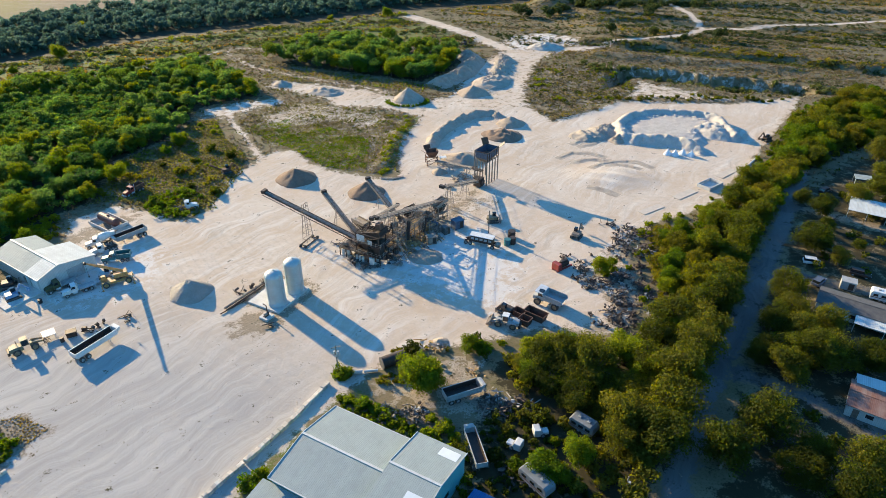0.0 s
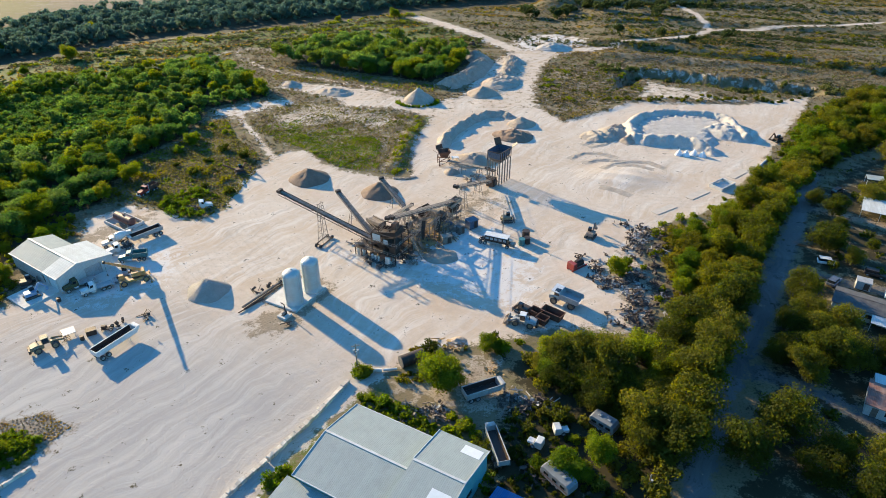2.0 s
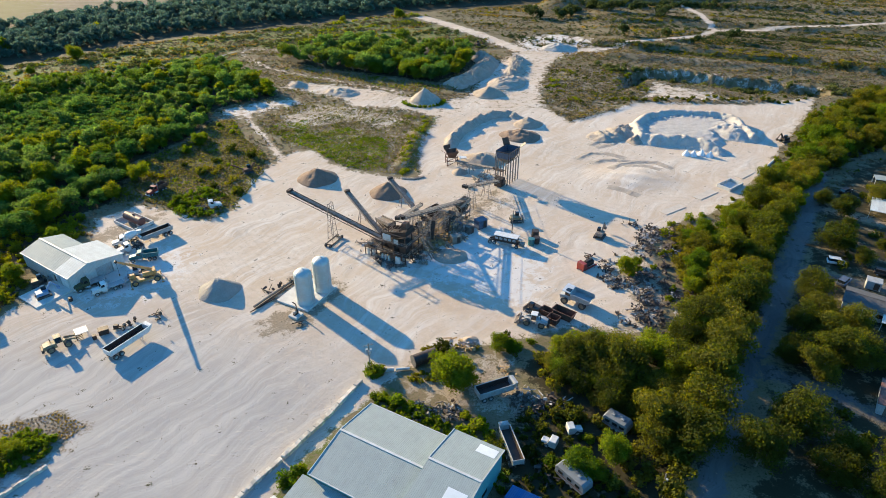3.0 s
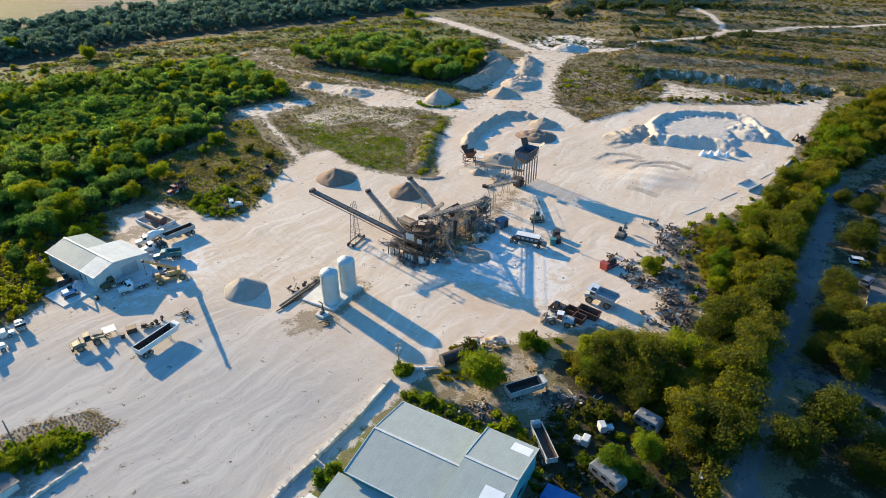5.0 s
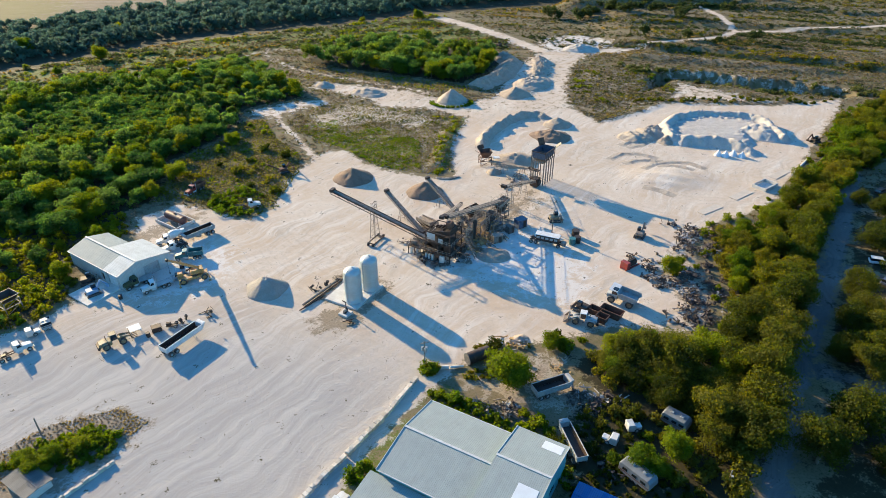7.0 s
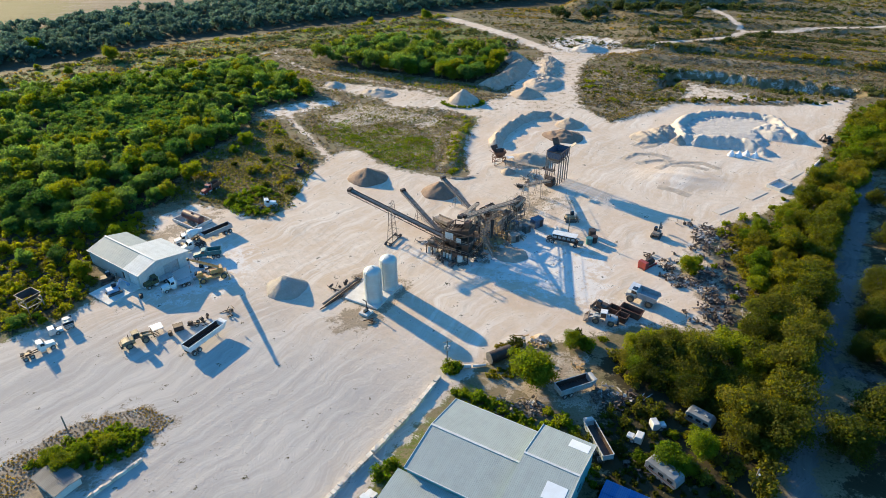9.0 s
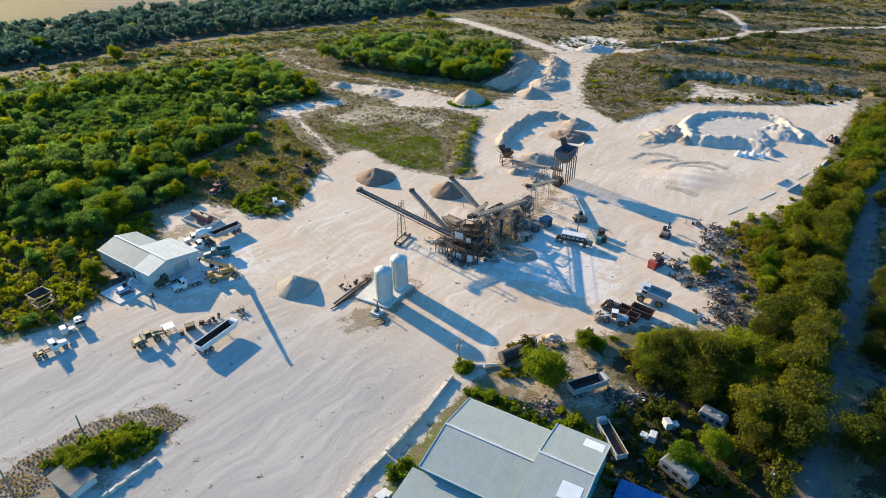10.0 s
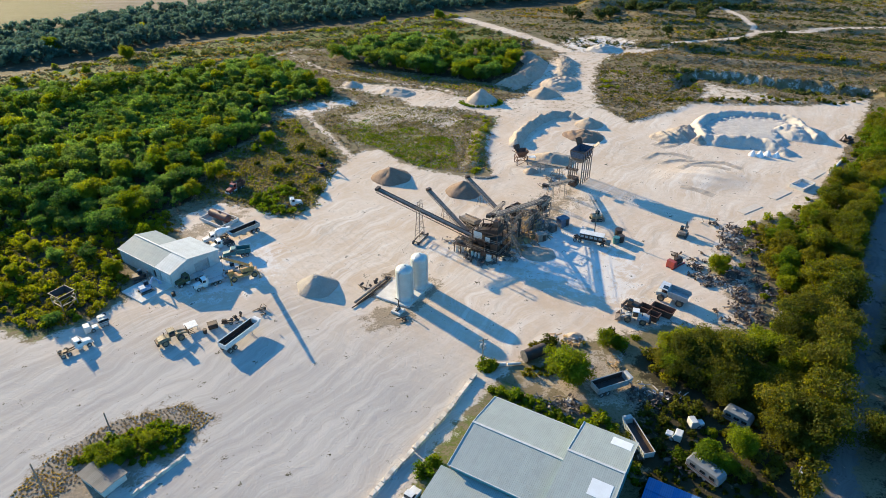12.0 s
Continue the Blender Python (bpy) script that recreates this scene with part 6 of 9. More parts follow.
def near_building():
    """The big steel building beside the stone wall: grey-green gable roof, raised east bay, lean-to."""
    s = thing("steel_building", "large steel building with a grey-green ribbed gable roof", "building", at(-21.6, 77.6, -28.4))
    # local x along the ridge, y minus is towards the lane front
    wd, ez, rz, ln = 16.1, 4.0, 5.5, 16.0
    for name, p0, p1, tops in (("gable_wall", (0.1, -wd), (0.1, 0), [(0, ez), (wd / 2, rz), (wd, ez)]), ("back_wall", (0, -0.1), (ln, -0.1), [(0, ez), (ln, ez)]),
                               ("front_wall", (0, -wd + 0.1), (ln, -wd + 0.1), [(0, ez), (ln, ez)])):
        bm = fresh()
        wall_with_holes(bm, p0, p1, tops, [(5.5, 9.5, 0, 3.4)] if name == "gable_wall" else [])
        part(name, bm, WALL_TEAL, s)
    bm = fresh()
    box(bm, (0.25, -wd / 2 - 0.55, 1.7), (0.1, 4.0, 3.4))
    part("door", bm, GREY_PAINT, s)
    for y0, y1 in ((0.35, -wd / 2), (-wd - 0.35, -wd / 2)):
        bm = fresh()
        sheet(bm, [(-0.3, y0, ez), (ln, y0, ez), (ln, y1, rz + 0.1), (-0.3, y1, rz + 0.1)], 0.1)
        part("roof", bm, ROOF_PALE if y0 > 0 else ROOF_PALE, s)
    bm = fresh()
    beam(bm, (-0.35, -wd / 2, rz + 0.14), (ln, -wd / 2, rz + 0.14), 0.4, 0.08)
    part("ridge_cap", bm, GALV, s)
    bm = fresh()
    beam(bm, (-0.3, -wd - 0.38, ez - 0.06), (ln, -wd - 0.38, ez - 0.06), 0.14, 0.16)
    beam(bm, (-0.3, 0.38, ez - 0.06), (ln, 0.38, ez - 0.06), 0.14, 0.16)
    part("gutter", bm, GALV, s)
    bm = fresh()
    beam(bm, (-0.34, 0.36, ez), (-0.34, -wd / 2, rz + 0.08), 0.1, 0.2)
    beam(bm, (-0.34, -wd - 0.36, ez), (-0.34, -wd / 2, rz + 0.08), 0.1, 0.2)
    part("fascia", bm, GALV, s)
    # raised bay
    x0, x1, yb, yf, e2, r2 = ln - 0.2, ln + 8.0, 1.0, -17.0, 5.2, 6.6
    ym = (yb + yf) / 2 + 1.2
    for name, p0, p1, tops in (("bay_gable", (x1, yf), (x1, yb), [(0, e2), (ym - yf, r2), (yb - yf, e2)]), ("bay_back_wall", (x0, yb - 0.1), (x1, yb - 0.1), [(0, e2), (x1 - x0, e2)]),
                               ("bay_front_wall", (x0, yf + 0.1), (x1, yf + 0.1), [(0, e2), (x1 - x0, e2)]), ("bay_west_gable", (x0 + 0.1, yf), (x0 + 0.1, yb), [(0, e2), (ym - yf, r2), (yb - yf, e2)])):
        bm = fresh()
        wall_with_holes(bm, p0, p1, tops, [(4, 6, 1.2, 2.4), (11, 13, 1.2, 2.4)] if name == "bay_gable" else [])
        part(name, bm, WALL_TEAL, s)
    for yc in (yf + 5, yf + 12):
        bm = fresh()
        box(bm, (x1, yc, 1.8), (0.05, 2.0, 1.2))
        part("window", bm, GLASS, s)
    for y0, y1 in ((yb + 0.35, ym), (yf - 0.35, ym)):
        bm = fresh()
        sheet(bm, [(x0 - 0.35, y0, e2), (x1 + 0.35, y0, e2), (x1 + 0.35, y1, r2 + 0.1), (x0 - 0.35, y1, r2 + 0.1)], 0.1)
        part("bay_roof", bm, ROOF_PALE, s)
    bm = fresh()
    beam(bm, (x0 - 0.4, ym, r2 + 0.14), (x1 + 0.4, ym, r2 + 0.14), 0.4, 0.08)
    part("ridge_cap", bm, GALV, s)
    bm = fresh()
    beam(bm, (x1 + 0.38, yb + 0.36, e2), (x1 + 0.38, ym, r2 + 0.08), 0.1, 0.2)
    beam(bm, (x1 + 0.38, yf - 0.36, e2), (x1 + 0.38, ym, r2 + 0.08), 0.1, 0.2)
    beam(bm, (x0 - 0.38, yb + 0.36, e2), (x0 - 0.38, ym, r2 + 0.08), 0.1, 0.2)
    part("fascia", bm, GALV, s)

    def on_roof(y):
        a = (y - (yb + 0.35)) / (ym - yb - 0.35) if y > ym else (y - (yf - 0.35)) / (ym - yf + 0.35)
        return e2 + (r2 + 0.1 - e2) * a + 0.035
    for xa, xb, ya, yc in ((x1 - 3.4, x1 - 0.2, 0.5, -1.4), (x1 - 3.6, x1 - 0.4, -9.6, -12.4)):
        bm = fresh()
        sheet(bm, [(xa, ya, on_roof(ya)), (xb, ya, on_roof(ya)), (xb, yc, on_roof(yc)), (xa, yc, on_roof(yc))], 0.03)
        part("skylight", bm, SKYLIGHT, s)
    # lean-to
    bm = fresh()
    sheet(bm, [(-1.6, -wd - 0.15, 2.9), (ln, -wd - 0.15, 2.9), (ln, -wd - 6.5, 2.3), (-1.6, -wd - 6.5, 2.3)], 0.08)
    part("lean_to_roof", bm, ROOF_PALE, s)
    for x in (-1.4, 3, 7.5, 12):
        bm = fresh()
        beam(bm, (x, -wd - 6.2, -0.1), (x, -wd - 6.2, 2.3), 0.14)
        part("post", bm, GALV, s)


near_building()


def block_house(name, label, category, x, y, turn, sx, sy, eave, ridge, wall, roof, holes=((1.0, 2.0, 0, 2.0), (3.0, 4.2, 0.9, 1.8)), along_x=True, over=0.3):
    """A small house: four walls with openings, doors and panes, two roof planes with overhang."""
    s = thing(name, label, category, at(x, y, turn, land(x, y)))
    for wname, p0, p1, length, gable, hs in (("front_wall", (0, 0.08), (sx, 0.08), sx, False, holes), ("back_wall", (0, sy - 0.08), (sx, sy - 0.08), sx, False, ()),
                                             ("end_wall", (0.08, 0.16), (0.08, sy - 0.16), sy - 0.32, True, ()), ("end_wall", (sx - 0.08, 0.16), (sx - 0.08, sy - 0.16), sy - 0.32, True, ())):
        bm = fresh()
        wall_with_holes(bm, p0, p1, [(0, eave), (length / 2, ridge - 0.05), (length, eave)] if gable else [(0, eave), (length, eave)], list(hs), 0.16)
        part(wname, bm, wall, s)
    for d0, d1, z0, z1 in holes:
        bm = fresh()
        box(bm, ((d0 + d1) / 2, 0.12, (z0 + z1) / 2), (d1 - d0, 0.06, z1 - z0))
        part("door" if z0 < 0.1 else "window", bm, WOOD if z0 < 0.1 else GLASS, s)
    for y0 in (-over, sy + over):
        bm = fresh()
        sheet(bm, [(-over, y0, eave - 0.02), (sx + over, y0, eave - 0.02), (sx + over, sy / 2, ridge + 0.06), (-over, sy / 2, ridge + 0.06)], 0.09)
        part("roof", bm, roof, s)
    bm = fresh()
    beam(bm, (-over, sy / 2, ridge + 0.08), (sx + over, sy / 2, ridge + 0.08), 0.25, 0.06)
    part("ridge_cap", bm, roof, s)
    return s


def canopy(name, label, x, y, turn, sx, sy, z0, z1, roof, back=False):
    s = thing(name, label, "canopy", at(x, y, turn, land(x, y)))
    bm = fresh()
    sheet(bm, [(0, 0, z0), (sx, 0, z0), (sx, sy, z1), (0, sy, z1)], 0.08)
    part("roof", bm, roof, s)
    k = max(2, int(sx / 4) + 1)
    for i in range(k):
        for yy, zz in ((0.15, z0), (sy - 0.15, z1)):
            bm = fresh()
            px = 0.15 + (sx - 0.3) * i / (k - 1)
            beam(bm, (px, yy, -0.2), (px, yy, zz - 0.06), 0.12)
            part("post", bm, GALV, s)
    if back:
        bm = fresh()
        wall_with_holes(bm, (0, sy), (sx, sy), [(0, z1 - 0.1), (sx, z1 - 0.1)], [], 0.1)
        part("back_wall", bm, WALL_SHEET, s)
    return s


block_house("mobile_home", "long pale mobile home with a dark low roof", "house", 75.9, 110.9, -34.5, 22, 6.6, 2.7, 3.5, WALL_SHEET, ROOF_DARK, ((1.5, 2.6, 0.9, 1.9), (4.0, 5.0, 0, 2.0), (6.4, 7.6, 0.9, 1.9), (17, 18.2, 0.9, 1.9)))
canopy("porch_canopy", "white ribbed metal awning in front of a mobile home", 80.2, 104.0, -34.5, 11, 4.9, 2.3, 2.7, ROOF_WHITE)
canopy("carport", "long white ribbed metal carport", 104.3, 152.6, -31.5, 18, 8.4, 2.6, 3.0, ROOF_WHITE, True)
canopy("garden_shelter", "small pale-roofed shelter in a yard", 117.0, 172.6, -20, 4.6, 3.4, 2.2, 2.3, ROOF_PALE)
block_house("tin_shack", "rusty-roofed tin shack under trees", "shack", 66.9, 81.0, -34.5, 12, 7.4, 2.5, 2.9, WALL_SHEET, ROOF_RUST)
canopy("tin_canopy", "pale blue-white tin roof beside a shack", 71.0, 85.9, -28, 5.0, 3.0, 2.6, 2.75, ROOF_WHITE)
block_house("blue_roofed_shed", "shed with a bright blue metal roof", "shed", -1.0, 57.6, -28.4, 9.0, 5.6, 2.6, 3.3, WALL_TEAL, ROOF_BLUE)
block_house("weathered_hut", "low grey hut with a shallow roof among bushes", "hut", -87.9, 62.0, -31, 6.0, 4.0, 1.6, 1.75, CONCRETE, ROOF_SHADED_GREY, ((2.6, 3.5, 0, 1.6), (4.3, 5.3, 0.7, 1.3)))


# ---- stone wall along the lane, with its blocks ----
def stone_wall(line, label, tall=0.75, thick=0.55, seed=3):
    rnd = random.Random(seed)
    root = thing("stone_wall", label, "wall", Matrix.Identity(4), kind="structure")
    meshes = []
    for k in range(6):
        bm = fresh()
        box(bm, (0, 0, 0), (1, 1, 1), bevel=0.07)
        for v in bm.verts:
            v.co += Vector((rnd.uniform(-0.05, 0.05), rnd.uniform(-0.06, 0.06), rnd.uniform(-0.06, 0.06)))
        me = bpy.data.meshes.new("stone_block")
        bm.to_mesh(me)
        bm.free()
        me.materials.append(STONE)
        meshes.append(me)
    for a, b in zip(line[:-1], line[1:]):
        a, b = Vector((*a, 0)), Vector((*b, 0))
        d = b - a
        turn = math.atan2(d.y, d.x)
        s = 0.0
        while s < d.length - 0.3:
            w = rnd.uniform(0.7, 1.25)
            p = a + d.normalized() * (s + w / 2)
            ob = new("stone_block", rnd.choice(meshes))
            h = tall * rnd.uniform(0.85, 1.15)
            ob.matrix_basis = Matrix.LocRotScale((p.x, p.y, h / 2 - 0.1 + land(p.x, p.y)), Euler((rnd.uniform(-0.03, 0.03), rnd.uniform(-0.04, 0.04), turn + rnd.uniform(-0.06, 0.06))), (w * 0.97, thick * rnd.uniform(0.85, 1.15), h + 0.2))
            ob.parent = root
            s += w
    return root


stone_wall([(-24.9, 87.6), (-30.3, 77.4), (-35.6, 69.0), (-38.6, 64.6), (-40.9, 60.8), (-47, 50)], "low wall of pale stone blocks along the lane", 0.7, 0.8)
stone_wall([(-78.6, 59.2), (-73.0, 67.2)], "low wall of stone blocks beside the hut", 0.6, 0.5, 4)

# ---- vehicles and machines ----
_wheels = {}


def wheel(parent, x, y, r, w, material=None):
    key = (r, w)
    if key not in _wheels:
        bm = fresh()
        prof = [(0.62 * r, w / 2), (0.93 * r, w / 2), (r, 0.3 * w), (r, -0.3 * w), (0.93 * r, -w / 2), (0.62 * r, -w / 2)]
        n = 16
        rings = [[bm.verts.new((q * math.cos(2 * math.pi * k / n), yy, q * math.sin(2 * math.pi * k / n))) for k in range(n)] for q, yy in prof]
        for a, b in zip(rings, rings[1:] + rings[:1]):
            for k in range(n):
                bm.faces.new((a[k], a[(k + 1) % n], b[(k + 1) % n], b[k]))
        bmesh.ops.recalc_face_normals(bm, faces=bm.faces)
        ty = bpy.data.meshes.new("wheel")
        bm.to_mesh(ty)
        bm.free()
        ty.materials.append(RUBBER)
        bm = fresh()
        tube(bm, (0, -w * 0.36, 0), (0, w * 0.36, 0), 0.64 * r, None, 14)
        tube(bm, (0, -w * 0.45, 0), (0, w * 0.45, 0), 0.2 * r, None, 8)
        rm = bpy.data.meshes.new("rim")
        bm.to_mesh(rm)
        bm.free()
        rm.materials.append(material or GREY_PAINT)
        _wheels[key] = (ty, rm)
    ty, rm = _wheels[key]
    a = new("wheel", ty)
    a.parent = parent
    a.location = (x, y, r)
    b = new("rim", rm)
    b.parent = a


def axle(parent, x, r, w, track, dual=False):
    for side in (-1, 1):
        wheel(parent, x, side * (track / 2 - w / 2), r, w * (1.8 if dual else 1.0))


def frame_rails(parent, x0, x1, z, gap=0.8, material=None):
    for y in (-gap / 2, gap / 2):
        bm = fresh()
        box(bm, ((x0 + x1) / 2, y, z), (abs(x1 - x0), 0.12, 0.28))
        part("chassis_rail", bm, material or DARK_STEEL, parent)
    bm = fresh()
    for i in range(4):
        xx = x0 + (x1 - x0) * (i + 0.5) / 4
        box(bm, (xx, 0, z), (0.14, gap, 0.2))
    part("crossmember", bm, material or DARK_STEEL, parent)


def truck_front(s, x, paint, sleeper=False):
    """Bonnet, cab and fittings of a conventional lorry; x is the front bumper, forward is plus x."""
    bm = fresh()
    prism(bm, [(x - 2.0, 0.75), (x - 0.1, 0.75), (x, 1.2), (x - 0.15, 1.55), (x - 2.0, 1.85)], -0.78, 0.78)
    bmesh.ops.bevel(bm, geom=list(bm.edges), offset=0.08, segments=1, affect="EDGES")
    part("bonnet", bm, paint, s)
    bm = fresh()
    prism(bm, [(x - 3.6, 0.9), (x - 2.0, 0.9), (x - 2.0, 1.9), (x - 2.35, 2.75), (x - 3.6, 2.85)], -1.05, 1.05)
    bmesh.ops.bevel(bm, geom=list(bm.edges), offset=0.09, segments=1, affect="EDGES")
    cab = part("cab", bm, paint, s)
    bm = fresh()
    prism(bm, [(x - 1.985, 2.0), (x - 2.0, 1.98), (x - 2.32, 2.68), (x - 2.29, 2.7)], -0.9, 0.9)
    part("windscreen", bm, GLASS, cab)
    for y in (-1.07, 1.07):
        bm = fresh()
        prism(bm, [(x - 3.1, 1.95), (x - 2.15, 1.95), (x - 2.4, 2.6), (x - 3.1, 2.6)], y - 0.02, y + 0.02)
        part("side_window", bm, GLASS, cab)
        bm = fresh()
        tube(bm, (x - 3.75, y * 0.85, 1.0), (x - 3.75, y * 0.85, 3.3), 0.08, None, 8)
        part("exhaust_stack", bm, GALV, s)
        bm = fresh()
        tube(bm, (x - 3.4, y * 0.9, 0.75), (x - 2.3, y * 0.9, 0.75), 0.3, None, 12)
        part("fuel_tank", bm, GALV, s)
        bm = fresh()
        box(bm, (x - 0.02, y * 0.62, 1.05), (0.06, 0.3, 0.22), bevel=0.02)
        part("headlight", bm, SKYLIGHT, s)
        bm = fresh()
        prism(bm, [(x - 1.5, 0.75), (x - 0.3, 0.75), (x - 0.35, 1.1), (x - 0.65, 1.22), (x - 1.1, 1.22), (x - 1.4, 1.1)], y * 0.78 - 0.18 * (y > 0) , y * 0.78 + 0.18 * (y < 0) + 0.2 * (y > 0))
        part("mudguard", bm, paint, s)
    bm = fresh()
    box(bm, (x + 0.08, 0, 0.6), (0.18, 2.2, 0.35), bevel=0.03)
    part("bumper", bm, GALV, s)
    bm = fresh()
    box(bm, (x + 0.0, 0, 1.15), (0.08, 0.9, 0.6))
    part("grille", bm, DARK_STEEL, s)
    axle(s, x - 0.9, 0.52, 0.3, 2.3)


def tub_body(parent, x0, x1, w, z0, z1, paint, slope=0.0, name="tipper_body", ribs=8, inside=None):
    """An open tipping tub with walls of real thickness, ribs and a top rail."""
    bm = fresh()
    t = 0.09
    box(bm, ((x0 + x1) / 2, 0, z0 + 0.05), (x1 - x0, w, 0.1))
    for y in (-w / 2 + t / 2, w / 2 - t / 2):
        box(bm, ((x0 + x1) / 2, y, (z0 + z1) / 2 + 0.02), (x1 - x0, t, z1 - z0))
    box(bm, (x0 + t / 2, 0, (z0 + z1) / 2 + 0.02), (t, w - 2 * t, z1 - z0))
    front = [(x1 - t, z0 + 0.1), (x1, z0 + 0.1), (x1 + slope, z1 + 0.1), (x1 + slope - t, z1 + 0.1)]
    prism(bm, front, -w / 2 + 0.01, w / 2 - 0.01)
    body = part(name, bm, paint, parent)
    for i in range(ribs):
        xx = x0 + (x1 - x0) * (i + 0.5) / ribs
        for y in (-w / 2 - 0.04, w / 2 + 0.04):
            bm = fresh()
            box(bm, (xx, y, (z0 + z1) / 2), (0.1, 0.08, z1 - z0))
            part("side_rib", bm, paint, body)
    for y in (-w / 2, w / 2):
        bm = fresh()
        box(bm, ((x0 + x1) / 2, y, z1 + 0.05), (x1 - x0 + 0.1, 0.16, 0.1), bevel=0.02)
        part("top_rail", bm, paint, body)
    if inside:
        bm = fresh()
        box(bm, ((x0 + x1) / 2, 0, z0 + 0.14), (x1 - x0 - 0.3, w - 0.3, 0.08))
        part("floor_lining", bm, inside, body)
        for y in (-w / 2 + t + 0.02, w / 2 - t - 0.02):
            bm = fresh()
            box(bm, ((x0 + x1) / 2, y, (z0 + z1) / 2 + 0.1), (x1 - x0 - 0.3, 0.03, z1 - z0 - 0.16))
            part("side_lining", bm, inside, body)
    return body


def lorry(x, y, turn, paint, label, body=None, body_paint=None):
    s = thing("lorry", label, "lorry", at(x, y, turn, land(x, y)) @ Matrix.Scale(0.88, 4))
    frame_rails(s, -3.6, 3.2, 0.85)
    truck_front(s, 3.7, paint)
    for xx in (-2.9, -1.6):
        axle(s, xx, 0.52, 0.32, 2.4, True)
    bm = fresh()
    box(bm, (-2.2, 0, 1.08), (1.0, 0.9, 0.14), bevel=0.03)
    part("fifth_wheel", bm, DARK_STEEL, s)
    if body == "tipper":
        tub_body(s, -3.9, -0.1, 2.4, 1.2, 2.4, body_paint, 0.1)
    if body == "mixer":
        bm = fresh()
        prof = [(-3.9, 0.45), (-3.2, 0.8), (-1.6, 1.25), (-0.4, 1.2), (0.05, 0.7)]
        n = 20
        rings = [[bm.verts.new((px, q * math.cos(2 * math.pi * k / n), 2.25 - px * 0.16 + q * math.sin(2 * math.pi * k / n))) for k in range(n)] for px, q in prof]
        for a, b in zip(rings[:-1], rings[1:]):
            for k in range(n):
                bm.faces.new((a[k], b[k], b[(k + 1) % n], a[(k + 1) % n])).smooth = True
        bm.faces.new(rings[0]), bm.faces.new(rings[-1])
        bmesh.ops.recalc_face_normals(bm, faces=bm.faces)
        part("mixer_drum", bm, WHITE_PAINT, s)
        bm = fresh()
        prism(bm, [(-4.4, 2.4), (-3.6, 2.4), (-3.4, 3.5), (-4.6, 3.5)], -0.5, 0.5)
        part("chute_hopper", bm, WHITE_PAINT, s)
        bm = fresh()
        beam(bm, (-4.2, 0, 2.3), (-5.1, 0.3, 1.0), 0.5, 0.12)
        part("chute", bm, GALV, s)
    if body == "flat":
        bm = fresh()
        box(bm, (-1.9, 0, 1.16), (4.2, 2.3, 0.14), bevel=0.02)
        part("flat_bed", bm, GREY_PAINT, s)
    return s


lorry(-105.1, 93.0, 47.5, WHITE_PAINT, "white conventional lorry tractor parked on the pale yard")
lorry(-86.2, 116.1, 221, WHITE_PAINT, "white conventional lorry parked beside the shed", "flat")
lorry(-91.0, 136.4, 212, WHITE_PAINT, "white concrete mixer lorry beside the shed", "mixer")
lorry(-88.4, 133.2, 222, WHITE_PAINT, "white lorry tractor coupled to a tipping trailer")
lorry(-83.4, 129.2, 197, TEAL_PAINT, "teal tipper lorry parked among machines", "tipper", TEAL_PAINT)
lorry(-91.0, 117.6, 228, GREEN_PAINT, "old dull green lorry against the shed", "flat")
lorry(-95.0, 165.6, 245, RED_PAINT, "old dark red tipper lorry overgrown by scrub", "tipper", RUST)
lorry(-76.2, 156.0, 20, WHITE_PAINT, "derelict white lorry in the bushes")


def end_tipper_trailer(x, y, turn, length, label, paint, inside, w=2.5, z0=1.15, z1=2.55, wheels=True, slope=-0.4):
    """A long open end-tipping trailer; the wheels are at its rear, minus x."""
    s = thing("tipping_trailer", label, "trailer", at(x, y, turn, land(x, y)))
    h = length / 2
    low = z0 if wheels else 0.35
    tub_body(s, -h, h - 0.7, w, low, low + z1 - z0, paint, 0.7 + slope, ribs=12, inside=inside)
    frame_rails(s, -h + 0.2, h - 1.2, low - 0.2, 0.9)
    bm = fresh()
    prism(bm, [(h - 0.68, low + 0.3), (h - 0.2, low + 0.5), (h + 0.15, low + z1 - z0 + 0.1), (h - 0.3, low + z1 - z0 + 0.14), (h - 0.66, low + z1 - z0)], -w / 2 + 0.12, w / 2 - 0.12)
    part("front_hood", bm, paint, s)
    if wheels:
        for xx in (-h + 0.9, -h + 2.2):
            axle(s, xx, 0.52, 0.32, 2.4, True)
        for yy in (-0.6, 0.6):
            bm = fresh()
            beam(bm, (h - 2.4, yy, low - 0.1), (h - 2.4, yy, 0.0), 0.12)
            part("landing_leg", bm, GALV, s)
    return s


end_tipper_trailer(-72.7, 97.0, 61, 9.8, "long white end-tipping trailer with an empty dark tub", WHITE_PAINT, DARK_STEEL, 2.2, 1.3, 2.45)
end_tipper_trailer(-84.6, 139.6, 229, 8.6, "long grey tipping trailer parked among lorries", GREY_PAINT, DARK_STEEL, 2.1, 1.1, 2.2)
end_tipper_trailer(0.2, 84.6, 24, 7.6, "dull grey open trailer standing in weeds", GREY_PAINT, DARK_STEEL, 2.4, 0.95, 2.2, True)
end_tipper_trailer(1.9, 71.8, 104, 8.2, "narrow dull grey open trailer in a scrap yard", GREY_PAINT, DARK_STEEL, 1.9, 1.1, 2.2, True)


